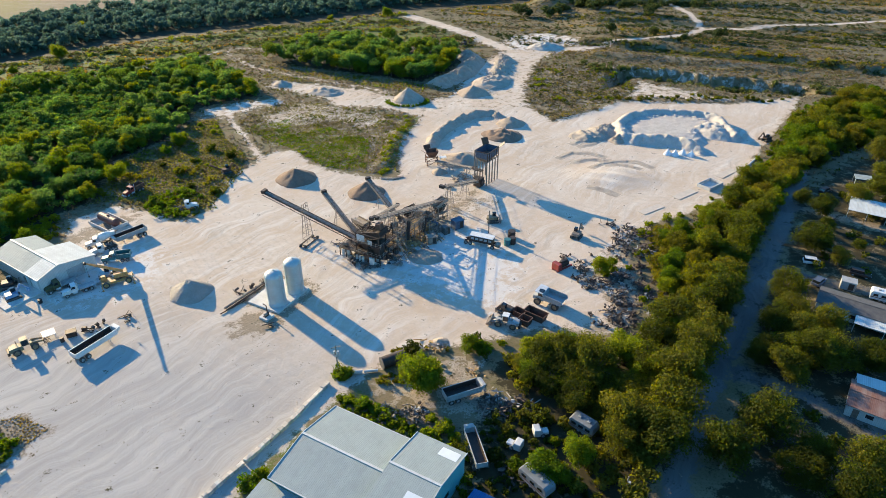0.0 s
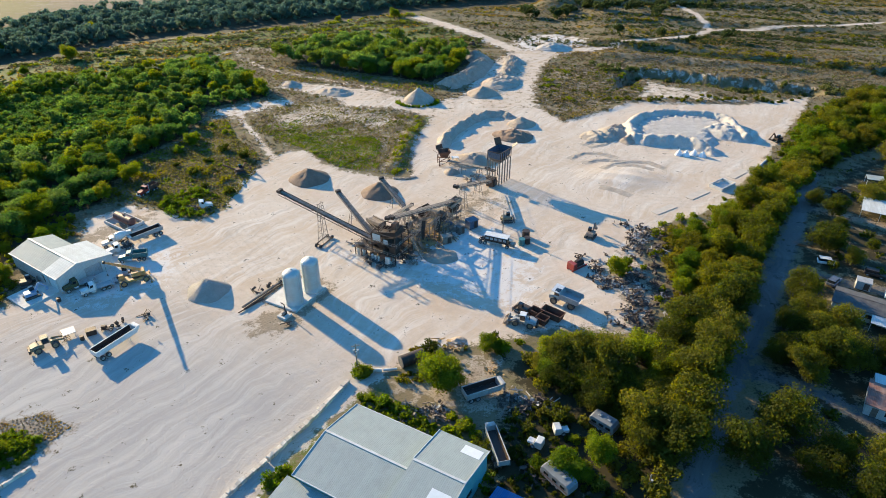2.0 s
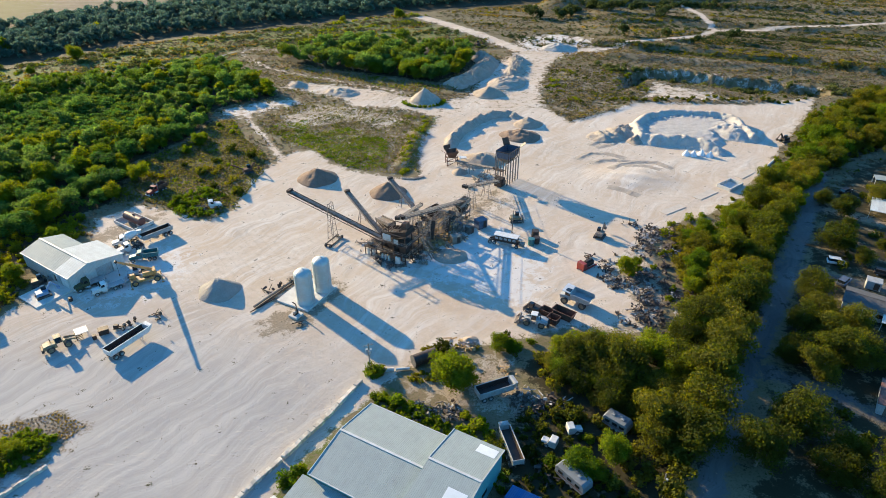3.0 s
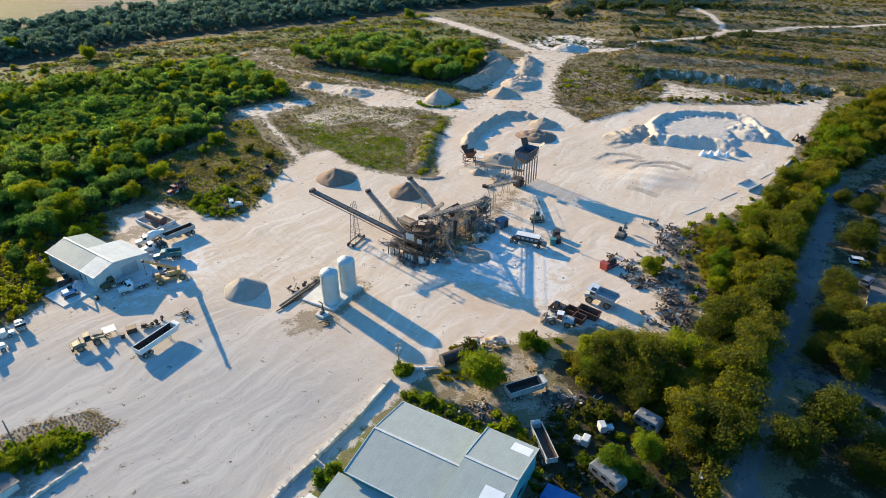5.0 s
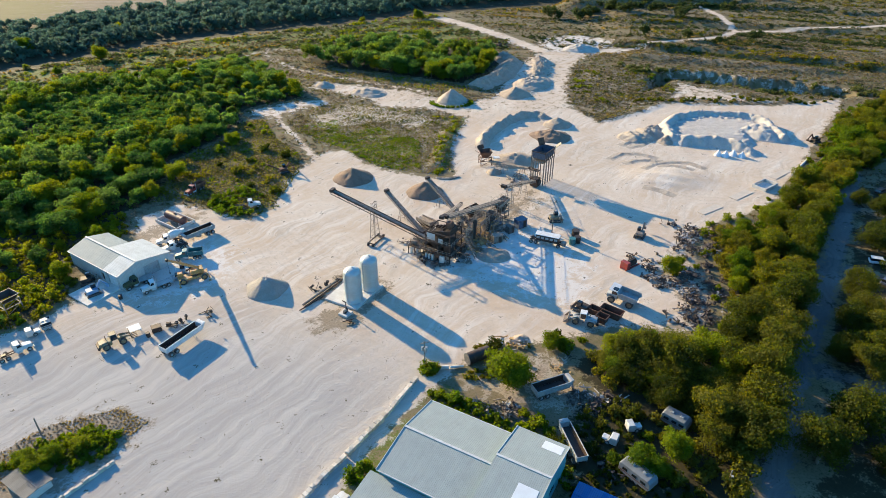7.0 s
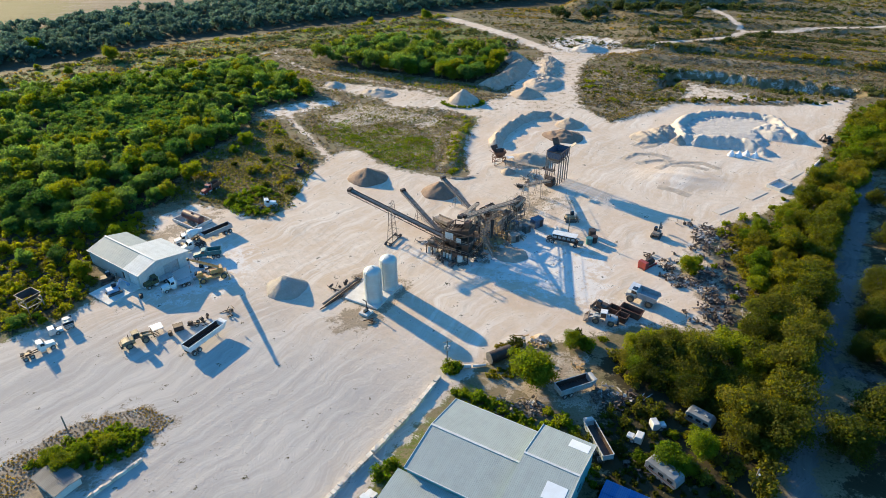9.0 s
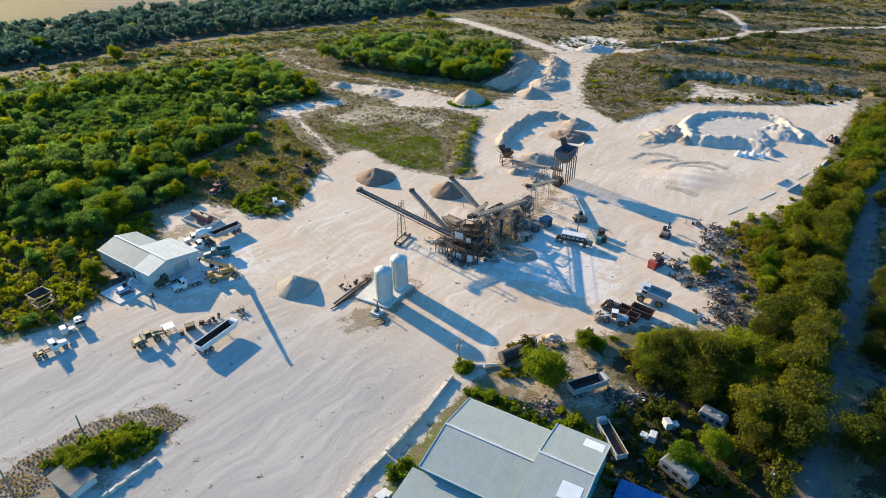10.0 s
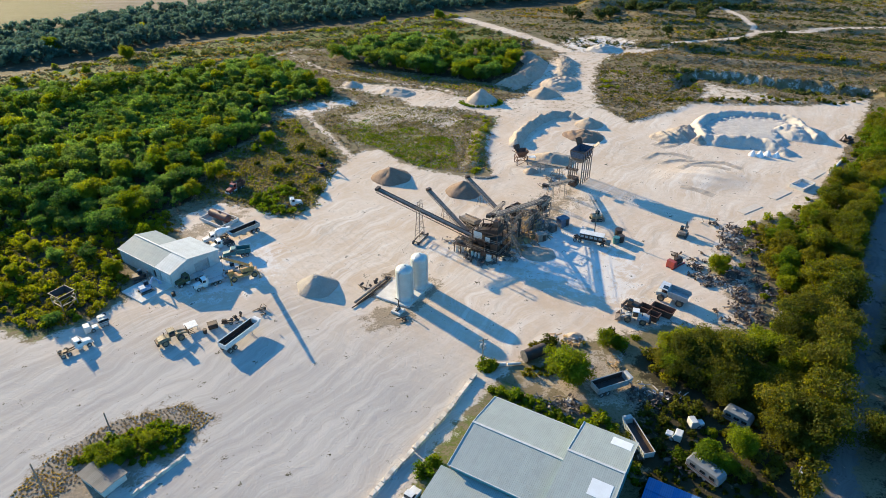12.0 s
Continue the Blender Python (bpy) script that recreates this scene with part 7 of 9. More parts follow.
def wheel_loader(x, y, turn, paint, label, lift=0.5, forks=False):
    s = thing("wheel_loader", label, "wheel loader", at(x, y, turn, land(x, y)) @ Matrix.Scale(0.9, 4))
    bm = fresh()
    prism(bm, [(-3.4, 0.9), (-0.6, 0.8), (-0.6, 1.9), (-2.0, 2.0), (-3.3, 1.85)], -0.95, 0.95)
    bmesh.ops.bevel(bm, geom=list(bm.edges), offset=0.1, segments=1, affect="EDGES")
    part("engine_cover", bm, paint, s)
    bm = fresh()
    box(bm, (-3.5, 0, 1.0), (0.5, 2.2, 0.8), bevel=0.08)
    part("counterweight", bm, DARK_STEEL, s)
    bm = fresh()
    for i in range(6):
        box(bm, (-3.36, 0, 1.15 + 0.1 * i), (0.06, 1.5, 0.04))
    part("radiator_grille", bm, DARK_STEEL, s)
    bm = fresh()
    box(bm, (-0.1, 0, 2.35), (1.4, 1.5, 1.5), bevel=0.08, taper=(0.88, 0.92))
    cab = part("cab", bm, GLASS, s, "dark-glazed cab")
    bm = fresh()
    box(bm, (-0.1, 0, 3.14), (1.6, 1.7, 0.14), bevel=0.04)
    part("cab_roof", bm, WHITE_PAINT if not forks else paint, cab)
    bm = fresh()
    for px in (-0.78, 0.58):
        for py in (-0.72, 0.72):
            beam(bm, (px, py, 1.6), (px * 0.92, py * 0.95, 3.1), 0.1)
    part("cab_post", bm, paint, cab)
    bm = fresh()
    box(bm, (1.5, 0, 1.25), (1.6, 1.1, 0.9), bevel=0.1)
    part("front_frame", bm, paint, s)
    for yy in (-0.62, 0.62):
        bm = fresh()
        beam(bm, (1.2, yy, 1.9), (3.3, yy, 0.6 + lift), 0.2, 0.4)
        part("lift_arm", bm, paint, s)
        bm = fresh()
        tube(bm, (1.0, yy * 0.6, 1.0), (2.6, yy * 0.6, 0.9 + lift * 0.8), 0.09, None, 8)
        part("hydraulic_ram", bm, GALV, s)
    bm = fresh()
    z = 0.15 + lift
    if forks:
        for yy in np.linspace(-1.2, 1.2, 5):
            tine = fresh()
            beam(tine, (3.3, yy, z), (4.7, yy, z - 0.05), 0.14, 0.1)
            beam(tine, (3.35, yy, z), (3.35, yy, z + 1.1), 0.12, 0.12)
            part("fork_tine", tine, DARK_STEEL, s)
        beam(bm, (3.35, -1.35, z + 0.1), (3.35, 1.35, z + 0.1), 0.16)
        beam(bm, (3.35, -1.35, z + 1.1), (3.35, 1.35, z + 1.1), 0.16)
    else:
        for a, b in (((3.2, z + 0.0), (4.4, z - 0.05)), ((3.2, z), (3.15, z + 1.0)), ((3.15, z + 1.0), (3.4, z + 1.25))):
            beam(bm, ((a[0] + b[0]) / 2 - (b[0] - a[0]) / 2, 0, a[1]), (b[0], 0, b[1]), 2.9, 0.1)
        for yy in (-1.45, 1.45):
            prism(bm, [(3.2, z), (4.4, z - 0.05), (3.45, z + 1.2), (3.15, z + 1.0)], yy - 0.05, yy + 0.05)
    part("bucket" if not forks else "fork_rack", bm, STEEL if not forks else DARK_STEEL, s)
    for xx in (-2.0, 1.5):
        for side in (-1, 1):
            wheel(s, xx, side * 1.05, 0.82, 0.6, TAN_PAINT)
    for side in (-1, 1):
        bm = fresh()
        prism(bm, [(-2.9, 1.45), (-2.5, 1.78), (-1.5, 1.78), (-1.1, 1.45), (-1.15, 1.38), (-1.55, 1.66), (-2.45, 1.66), (-2.85, 1.38)], side * 1.05 - 0.32, side * 1.05 + 0.32)
        part("mudguard", bm, paint, s)
    bm = fresh()
    tube(bm, (-1.6, 0.4, 1.9), (-1.6, 0.4, 2.9), 0.08, None, 8)
    part("exhaust_pipe", bm, DARK_STEEL, s)
    return s


wheel_loader(-86.6, 96.5, 40, TAN_PAINT, "dusty yellow wheel loader with a fork rack", 0.7, True)
wheel_loader(9.2, 105.3, 162, GREY_PAINT, "pale grey dusty wheel loader at the yard's edge", 0.2)


def haul_truck(x, y, turn):
    s = thing("haul_truck", "dusty off-road dump truck with a wide pale skip", "dump truck", at(x, y, turn, land(x, y)))
    frame_rails(s, -3.0, 3.2, 1.15, 1.2, TAN_PAINT)
    bm = fresh()
    prism(bm, [(1.0, 1.0), (3.4, 1.0), (3.5, 1.9), (2.4, 2.2), (1.0, 2.2)], -1.3, 1.3)
    bmesh.ops.bevel(bm, geom=list(bm.edges), offset=0.08, segments=1, affect="EDGES")
    part("bonnet", bm, GREY_PAINT, s)
    bm = fresh()
    box(bm, (1.7, 0.6, 2.75), (1.3, 1.3, 1.3), bevel=0.08, taper=(0.9, 0.95))
    part("cab", bm, GLASS, s, "dark-glazed cab")
    bm = fresh()
    t = 0.12
    prof = [(-3.6, 2.0), (-2.9, 1.55), (0.7, 1.75), (1.1, 3.1)]
    for (xa, za), (xb, zb) in zip(prof[:-1], prof[1:]):
        prism(bm, [(xa, za), (xb, zb), (xb - 0.02, zb + t), (xa - 0.02, za + t)], -1.55, 1.55)
    for yy in (-1.6, 1.6):
        prism(bm, [(-3.6, 2.0), (-2.9, 1.55), (0.7, 1.75), (1.1, 3.1), (-0.5, 3.0), (-3.3, 2.75)], yy - 0.06, yy + 0.06)
    body = part("skip_body", bm, GREY_PAINT, s)
    bm = fresh()
    prism(bm, [(1.05, 3.1), (2.9, 3.3), (2.9, 3.42), (1.05, 3.24)], -1.6, 1.6)
    part("cab_canopy", bm, WHITE_PAINT, body)
    bm = fresh()
    for i in range(5):
        xx = -2.8 + 0.75 * i
        for yy in (-1.7, 1.7):
            beam(bm, (xx, yy, 1.7), (xx + 0.1, yy, 2.8), 0.12)
    part("side_rib", bm, GREY_PAINT, body)
    for xx, k in ((-1.9, 1.6), (2.2, 1.0)):
        for side in (-1, 1):
            wheel(s, xx, side * (1.35 if k > 1 else 1.45), 0.85, 0.6 if k == 1.0 else 0.9, TAN_PAINT)
    return s


haul_truck(19.3, 112.8, 148)


def mobile_crane(x, y, turn):
    s = thing("mobile_crane", "yellow mobile crane with its boom raised", "crane", at(x, y, turn))
    bm = fresh()
    box(bm, (0, 0, 1.15), (6.6, 2.3, 0.5), bevel=0.06)
    part("carrier", bm, YELLOW_PAINT, s)
    bm = fresh()
    box(bm, (-2.6, 0.5, 1.9), (1.2, 1.1, 1.1), bevel=0.08, taper=(0.85, 0.9))
    part("driver_cab", bm, YELLOW_PAINT, s)
    bm = fresh()
    tube(bm, (0.4, 0, 1.4), (0.4, 0, 1.75), 0.9, None, 18)
    part("slew_ring", bm, DARK_STEEL, s)
    bm = fresh()
    box(bm, (0.9, 0.2, 2.25), (2.6, 1.9, 1.0), bevel=0.1)
    part("upper_body", bm, YELLOW_PAINT, s)
    bm = fresh()
    box(bm, (2.2, 0.1, 2.3), (0.6, 2.2, 1.2), bevel=0.1)
    part("counterweight", bm, YELLOW_PAINT, s)
    bm = fresh()
    box(bm, (0.1, 1.1, 2.4), (1.2, 0.7, 1.3), bevel=0.06)
    part("operator_cab", bm, GLASS, s, "dark-glazed operator's cab")
    inv = Matrix(s.matrix_basis).inverted()
    foot, tip = inv @ Vector((-77.6, 120.6, 2.9)), inv @ Vector((-80.4, 112.9, 9.8))
    for a, b, w in ((0.0, 0.62, 0.55), (0.4, 0.86, 0.44), (0.7, 1.0, 0.34)):
        bm = fresh()
        beam(bm, foot.lerp(tip, a), foot.lerp(tip, b), w, w * 1.15)
        part("boom_section", bm, YELLOW_PAINT, s)
    bm = fresh()
    tube(bm, foot + Vector((0.3, 0, -0.8)), foot.lerp(tip, 0.4), 0.13, None, 10)
    part("boom_ram", bm, GALV, s)
    bm = fresh()
    tube(bm, tip, tip - Vector((0, 0, 3.2)), 0.03, None, 5)
    box(bm, tip - Vector((0, 0, 3.3)), (0.25, 0.25, 0.45), bevel=0.05)
    part("hook_block", bm, DARK_STEEL, s)
    bm = fresh()
    tube(bm, tip + Vector((0, -0.25, 0)), tip + Vector((0, 0.25, 0)), 0.3, None, 10)
    part("boom_head", bm, DARK_STEEL, s)
    for xx in (-2.4, 2.3):
        for side in (-1, 1):
            wheel(s, xx, side * 1.0, 0.75, 0.55, YELLOW_PAINT)
    for xx in (-3.3, 3.3):
        for side in (-1, 1):
            bm = fresh()
            box(bm, (xx, side * 1.6, 0.9), (0.3, 0.9, 0.25))
            beam(bm, (xx, side * 2.0, 0.9), (xx, side * 2.0, 0.05), 0.18)
            box(bm, (xx, side * 2.0, 0.06), (0.5, 0.5, 0.12))
            part("outrigger", bm, YELLOW_PAINT, s)
    return s


mobile_crane(-78.9, 119.8, 30)


def car(x, y, turn, paint, label, estate=True):
    s = thing("car", label, "car", at(x, y, turn, land(x, y)))
    bm = fresh()
    prism(bm, [(-2.2, 0.35), (2.2, 0.35), (2.25, 0.75), (1.1, 0.98), (-2.2, 1.0)], -0.88, 0.88)
    bmesh.ops.bevel(bm, geom=list(bm.edges), offset=0.09, segments=1, affect="EDGES")
    part("body", bm, paint, s)
    bm = fresh()
    tail = -2.1 if estate else -0.5
    prism(bm, [(tail, 0.95), (1.0, 0.95), (0.35, 1.6), (tail + 0.25, 1.62)], -0.76, 0.76)
    part("glasshouse", bm, GLASS, s, "dark windows")
    bm = fresh()
    box(bm, ((tail + 0.6) / 2 + 0.05, 0, 1.64), (0.5 - tail, 1.46, 0.07), bevel=0.02)
    part("roof", bm, paint, s)
    for yy in (-0.6, 0.6):
        bm = fresh()
        box(bm, (2.2, yy, 0.68), (0.08, 0.36, 0.16), bevel=0.02)
        part("headlight", bm, SKYLIGHT, s)
    for xx in (-1.4, 1.4):
        axle(s, xx, 0.36, 0.24, 1.75)
    return s


car(84.5, 129.5, -18, WHITE_PAINT, "pale estate car parked on a shaded drive")
car(82.0, 121.3, 40, BLUE_PAINT, "dark blue car parked beside a mobile home")

car(93.0, 124.5, -30, DARK_STEEL, "dark car parked in a garden")
car(106.5, 168.0, 30, DARK_STEEL, "dark car in a shaded yard")
car(-35.5, 59.5, 58, WHITE_PAINT, "white pickup beside the lean-to", False)


def caravan(x, y, turn, length, label, paint=None, h=2.5, wheels=True):
    s = thing("caravan", label, "caravan", at(x, y, turn, land(x, y)))
    L = length / 2
    bm = fresh()
    prism(bm, [(-L, 0.5), (L - 0.4, 0.5), (L, 1.1), (L - 0.15, h - 0.4), (L - 0.6, h), (-L + 0.3, h), (-L, h - 0.3)], -1.15, 1.15)
    bmesh.ops.bevel(bm, geom=list(bm.edges), offset=0.08, segments=1, affect="EDGES")
    body = part("body", bm, paint or WHITE_PAINT, s)
    for yy in (-1.16, 1.16):
        for xx in (-L * 0.6, 0.0, L * 0.55):
            bm = fresh()
            box(bm, (xx, yy, 1.65), (0.9, 0.04, 0.55), bevel=0.01)
            part("window", bm, GLASS, body)
        bm = fresh()
        box(bm, (0, yy, 1.12), (length * 0.92, 0.03, 0.14))
        part("side_stripe", bm, TANK_BROWN, body)
    for xx in (-L * 0.4, L * 0.35):
        bm = fresh()
        box(bm, (xx, 0, h + 0.08), (0.6, 0.6, 0.18), bevel=0.04)
        part("roof_vent", bm, GREY_PAINT, body)
    for xx in (-0.45, 0.45):
        axle(s, xx, 0.36, 0.24, 2.1)
    return s


caravan(20.6, 76.9, -42, 4.7, "old caravan under trees, its paint darkened for their shade", CARAVAN_SHADE)
caravan(11.3, 65.4, -50, 5.9, "old caravan with a brown stripe, its paint darkened for tree shade", CARAVAN_SHADE)
caravan(92.6, 114.8, -30, 5.0, "white caravan beside a mobile home")
caravan(-103.4, 101.4, 40, 2.0, "small box camper at the bushes", GREY_PAINT, 2.0)


def cab_shell(x, y, turn, label):
    s = thing("lorry_cab", label, "lorry cab", at(x, y, turn, land(x, y)) @ Matrix.Scale(0.85, 4))
    bm = fresh()
    prism(bm, [(-0.9, 0.3), (0.8, 0.3), (0.85, 1.1), (0.5, 2.0), (-0.9, 2.05)], -1.0, 1.0)
    bmesh.ops.bevel(bm, geom=list(bm.edges), offset=0.08, segments=1, affect="EDGES")
    shell = part("shell", bm, GALV, s)
    bm = fresh()
    prism(bm, [(0.87, 1.15), (0.88, 1.17), (0.56, 1.92), (0.54, 1.9)], -0.85, 0.85)
    part("windscreen", bm, GLASS, shell)
    bm = fresh()
    box(bm, (1.5, 0, 0.7), (1.4, 1.4, 0.8), bevel=0.12)
    part("bonnet", bm, WHITE_PAINT, s)
    wheel(s, 0.9, -1.0, 0.5, 0.3)
    wheel(s, 0.9, 1.0, 0.5, 0.3)


cab_shell(9.0, 72.8, 150, "stripped white lorry cab with a loose wheel in a scrap yard")
cab_shell(-105.4, 98.9, 40, "white lorry cab shell standing by the bushes")
cab_shell(12.6, 75.8, 10, "stripped white lorry cab among weeds")


# ---- crushing plant ----
def conveyor(p0, p1, w, label, trestle=(), skirt=0.5, rails=True, head=True, girder=None):
    """An inclined belt conveyor from its foot p0 to its head p1: two lattice girders, belt, idlers, drums, trestles."""
    girder = girder or DUSTY_STEEL
    p0, p1 = Vector(p0), Vector(p1)
    d = (p1 - p0)
    flat = Vector((d.x, d.y, 0)).normalized()
    side = Vector((-flat.y, flat.x, 0))
    base = Vector((p0.x, p0.y, 0))
    s = thing("belt_conveyor", label, "conveyor", Matrix.Translation(base), "conveyors of the crushing plant")
    a0, a1 = p0 - base, p1 - base
    up = d.normalized().cross(-side).normalized()
    if up.z < 0:
        up = -up
    n = max(3, int(d.length / 1.5))
    for sg in (-1, 1):
        bm = fresh()
        o = side * (sg * w / 2)
        beam(bm, a0 + o, a1 + o, 0.15, 0.16)
        beam(bm, a0 + o - up * skirt, a1 + o - up * skirt, 0.12, 0.12)
        for i in range(n + 1):
            q = a0.lerp(a1, i / n) + o
            beam(bm, q, q - up * skirt, 0.05)
            if i < n:
                beam(bm, q - up * (skirt if i % 2 else 0), a0.lerp(a1, (i + 1) / n) + o - up * (0 if i % 2 else skirt), 0.05)
        part("lattice_girder", bm, girder, s)
    bm = fresh()
    beam(bm, a0 + up * 0.06, a1 + up * 0.06, w * 0.6, 0.05)
    part("belt", bm, RUBBER_BELT, s)
    bm = fresh()
    beam(bm, a0 - up * (skirt * 0.55), a1 - up * (skirt * 0.55), w * 0.55, 0.04)
    part("return_belt", bm, BELT, s)
    k = max(3, int(d.length / 1.3))
    bm = fresh()
    for i in range(1, k):
        q = a0.lerp(a1, i / k) + up * 0.02
        tube(bm, q - side * w * 0.42, q + side * w * 0.42, 0.07, None, 6)
    part("idler_roller", bm, DARK_STEEL, s)
    for q in (a0, a1):
        bm = fresh()
        tube(bm, q - side * w * 0.45, q + side * w * 0.45, 0.28, None, 12)
        part("drum", bm, DARK_STEEL, s)
    if head:
        bm = fresh()
        box(bm, (0, 0, 0), (0.9, w + 0.2, 0.8), bevel=0.04)
        bmesh.ops.transform(bm, matrix=Matrix.Translation(a1 + Vector((0, 0, 0.1))) @ Matrix.Rotation(math.atan2(flat.y, flat.x), 4, "Z"), verts=bm.verts)
        part("head_box", bm, DARK_STEEL, s)
    if rails:
        bm = fresh()
        o = side * (w / 2 + 0.45)
        beam(bm, a0.lerp(a1, 0.1) + o + up * 1.0, a1 + o + up * 1.0, 0.05)
        for i in range(n + 1):
            q = a0.lerp(a1, 0.1 + 0.9 * i / n) + o
            beam(bm, q, q + up * 1.0, 0.05)
        part("hand_rail", bm, STEEL, s)
        bm = fresh()
        beam(bm, a0.lerp(a1, 0.1) + side * (w / 2 + 0.25), a1 + side * (w / 2 + 0.25), 0.5, 0.05)
        part("catwalk", bm, DARK_STEEL, s)
    for f in trestle:
        q = a0.lerp(a1, f) - up * skirt
        bm = fresh()
        for sg in (-1, 1):
            foot = Vector((q.x, q.y, 0)) + side * (sg * (w / 2 + 0.6))
            for fw in (-0.6, 0.6):
                beam(bm, q + side * (sg * w / 2) + flat * fw * 0.5, foot + flat * fw * 1.3, 0.12)
        m = int(q.z / 1.5)
        for i in range(1, m):
            z = q.z * i / m
            t = 1 - i / m
            for sg in (-1, 1):
                e = w / 2 + 0.6 * t
                fx = 0.3 + 0.5 * t
                c = Vector((q.x, q.y, z)) + side * (sg * e)
                beam(bm, c - flat * fx, c + flat * fx, 0.08)
            c = Vector((q.x, q.y, z))
            beam(bm, c - side * e - flat * fx, c + side * e - flat * fx, 0.08)
            beam(bm, c - side * e + flat * fx, c + side * e + flat * fx, 0.08)
        part("trestle", bm, STEEL, s)
    return s


stacker = conveyor((-20.4, 130.0, 3.6), (-49.2, 143.0, 12.0), 1.5, "long dark radial stacking conveyor on a lattice trestle", (0.62,), 0.7, False, True, DARK_STEEL)


def stacker_carriage(s):
    """The wheeled foot under the stacker's trestle and the lattice mast above its belt."""
    c, fw = Vector((-17.86, 8.06, 0)), Vector((-0.911, 0.411, 0))
    sd = Vector((-fw.y, fw.x, 0))
    bm = fresh()
    for k in (-0.9, 0.9):
        beam(bm, c + sd * -2.6 + fw * k + Vector((0, 0, 0.5)), c + sd * 2.6 + fw * k + Vector((0, 0, 0.5)), 0.22)
    for k in (-2.2, 2.2):
        beam(bm, c + sd * k - fw * 1.0 + Vector((0, 0, 0.5)), c + sd * k + fw * 1.0 + Vector((0, 0, 0.5)), 0.2)
    part("carriage_beam", bm, DARK_STEEL, s)
    for k in (-2.6, 2.6):
        for j in (-0.7, 0.7):
            bm = fresh()
            q = c + sd * k + fw * j + Vector((0, 0, 0.42))
            tube(bm, q - fw * 0.16, q + fw * 0.16, 0.46, None, 14)
            part("wheel", bm, RUBBER, s)
    bm = fresh()
    for k in (-1.0, 1.0):
        for j in (-0.5, 0.5):
            beam(bm, c + sd * k + fw * j + Vector((0, 0, 7.6)), c + sd * k * 0.7 + fw * j * 0.5 + Vector((0, 0, 11.2)), 0.1)
        for z in (9.4, 10.3, 11.2):
            beam(bm, c + sd * k * 0.8 - fw * 0.4 + Vector((0, 0, z)), c + sd * k * 0.8 + fw * 0.4 + Vector((0, 0, z)), 0.08)
    for z in (10.2, 11.2):
        beam(bm, c - sd * 0.8 + Vector((0, 0, z)), c + sd * 0.8 + Vector((0, 0, z)), 0.1)
    part("mast", bm, STEEL, s)


stacker_carriage(stacker)
conveyor((-26.2, 140.0, 1.6), (-36.8, 154.6, 6.2), 1.2, "short inclined conveyor rising from the screen", (0.55,), 0.5, False, True, STEEL)
conveyor((-16.8, 150.2, 1.6), (-26.0, 164.2, 5.6), 1.2, "inclined conveyor stacking brown gravel", (0.55,), 0.5, False, True, STEEL)
conveyor((-3.7, 154.5, 4.3), (-20.3, 133.6, 9.8), 1.4, "long inclined conveyor feeding the screening tower", (0.2, 0.5, 0.8))
conveyor((5.2, 169.6, 2.6), (-4.8, 155.0, 7.6), 1.3, "inclined conveyor between hopper and crusher", (0.35, 0.8))
conveyor((-7.0, 184.4, 2.2), (4.6, 174.6, 4.2), 1.0, "pale feed conveyor running to the hopper tower", (0.35, 0.8), 0.5, False)
conveyor((-16.4, 149.2, 5.4), (-21.2, 132.4, 10.2), 0.9, "steep narrow conveyor rising to the screening tower", (0.25, 0.6), 0.4, False)
conveyor((-6.0, 150.5, 1.8), (-14.0, 147.0, 5.0), 0.9, "short conveyor leading from the crusher", (0.5,), 0.4, False)


def frame_tower(s, x0, x1, y0, y1, zs, post=0.2, brace=True, nx=2, ny=2, material=None):
    """Posts, floor beams and braces of a steel tower, as parts of s."""
    mat = material or STEEL
    for x in np.linspace(x0, x1, nx):
        for y in np.linspace(y0, y1, ny):
            bm = fresh()
            beam(bm, (x, y, -0.1), (x, y, zs[-1]), post)
            part("post", bm, mat, s)
    for z in zs:
        bm = fresh()
        for y in (y0, y1):
            beam(bm, (x0, y, z), (x1, y, z), post * 0.8)
        for x in (x0, x1):
            beam(bm, (x, y0, z), (x, y1, z), post * 0.8)
        part("floor_beam", bm, mat, s)
    if brace:
        bm = fresh()
        zz = [0.0, *zs]
        for za, zb in zip(zz[:-1], zz[1:]):
            for y in (y0, y1):
                beam(bm, (x0, y, za), (x1, y, zb), post * 0.5)
            for x in (x0, x1):
                beam(bm, (x, y0, zb), (x, y1, za), post * 0.5)
        part("brace", bm, mat, s)


def railing(bm, pts, z, h=1.0):
    for a, b in zip(pts[:-1], pts[1:]):
        a, b = Vector((*a, z)), Vector((*b, z))
        for hh in (h, h * 0.5):
            beam(bm, a + Vector((0, 0, hh)), b + Vector((0, 0, hh)), 0.05)
        k = max(1, int((b - a).length / 1.2))
        for i in range(k + 1):
            q = a.lerp(b, i / k)
            beam(bm, q, q + Vector((0, 0, h)), 0.05)


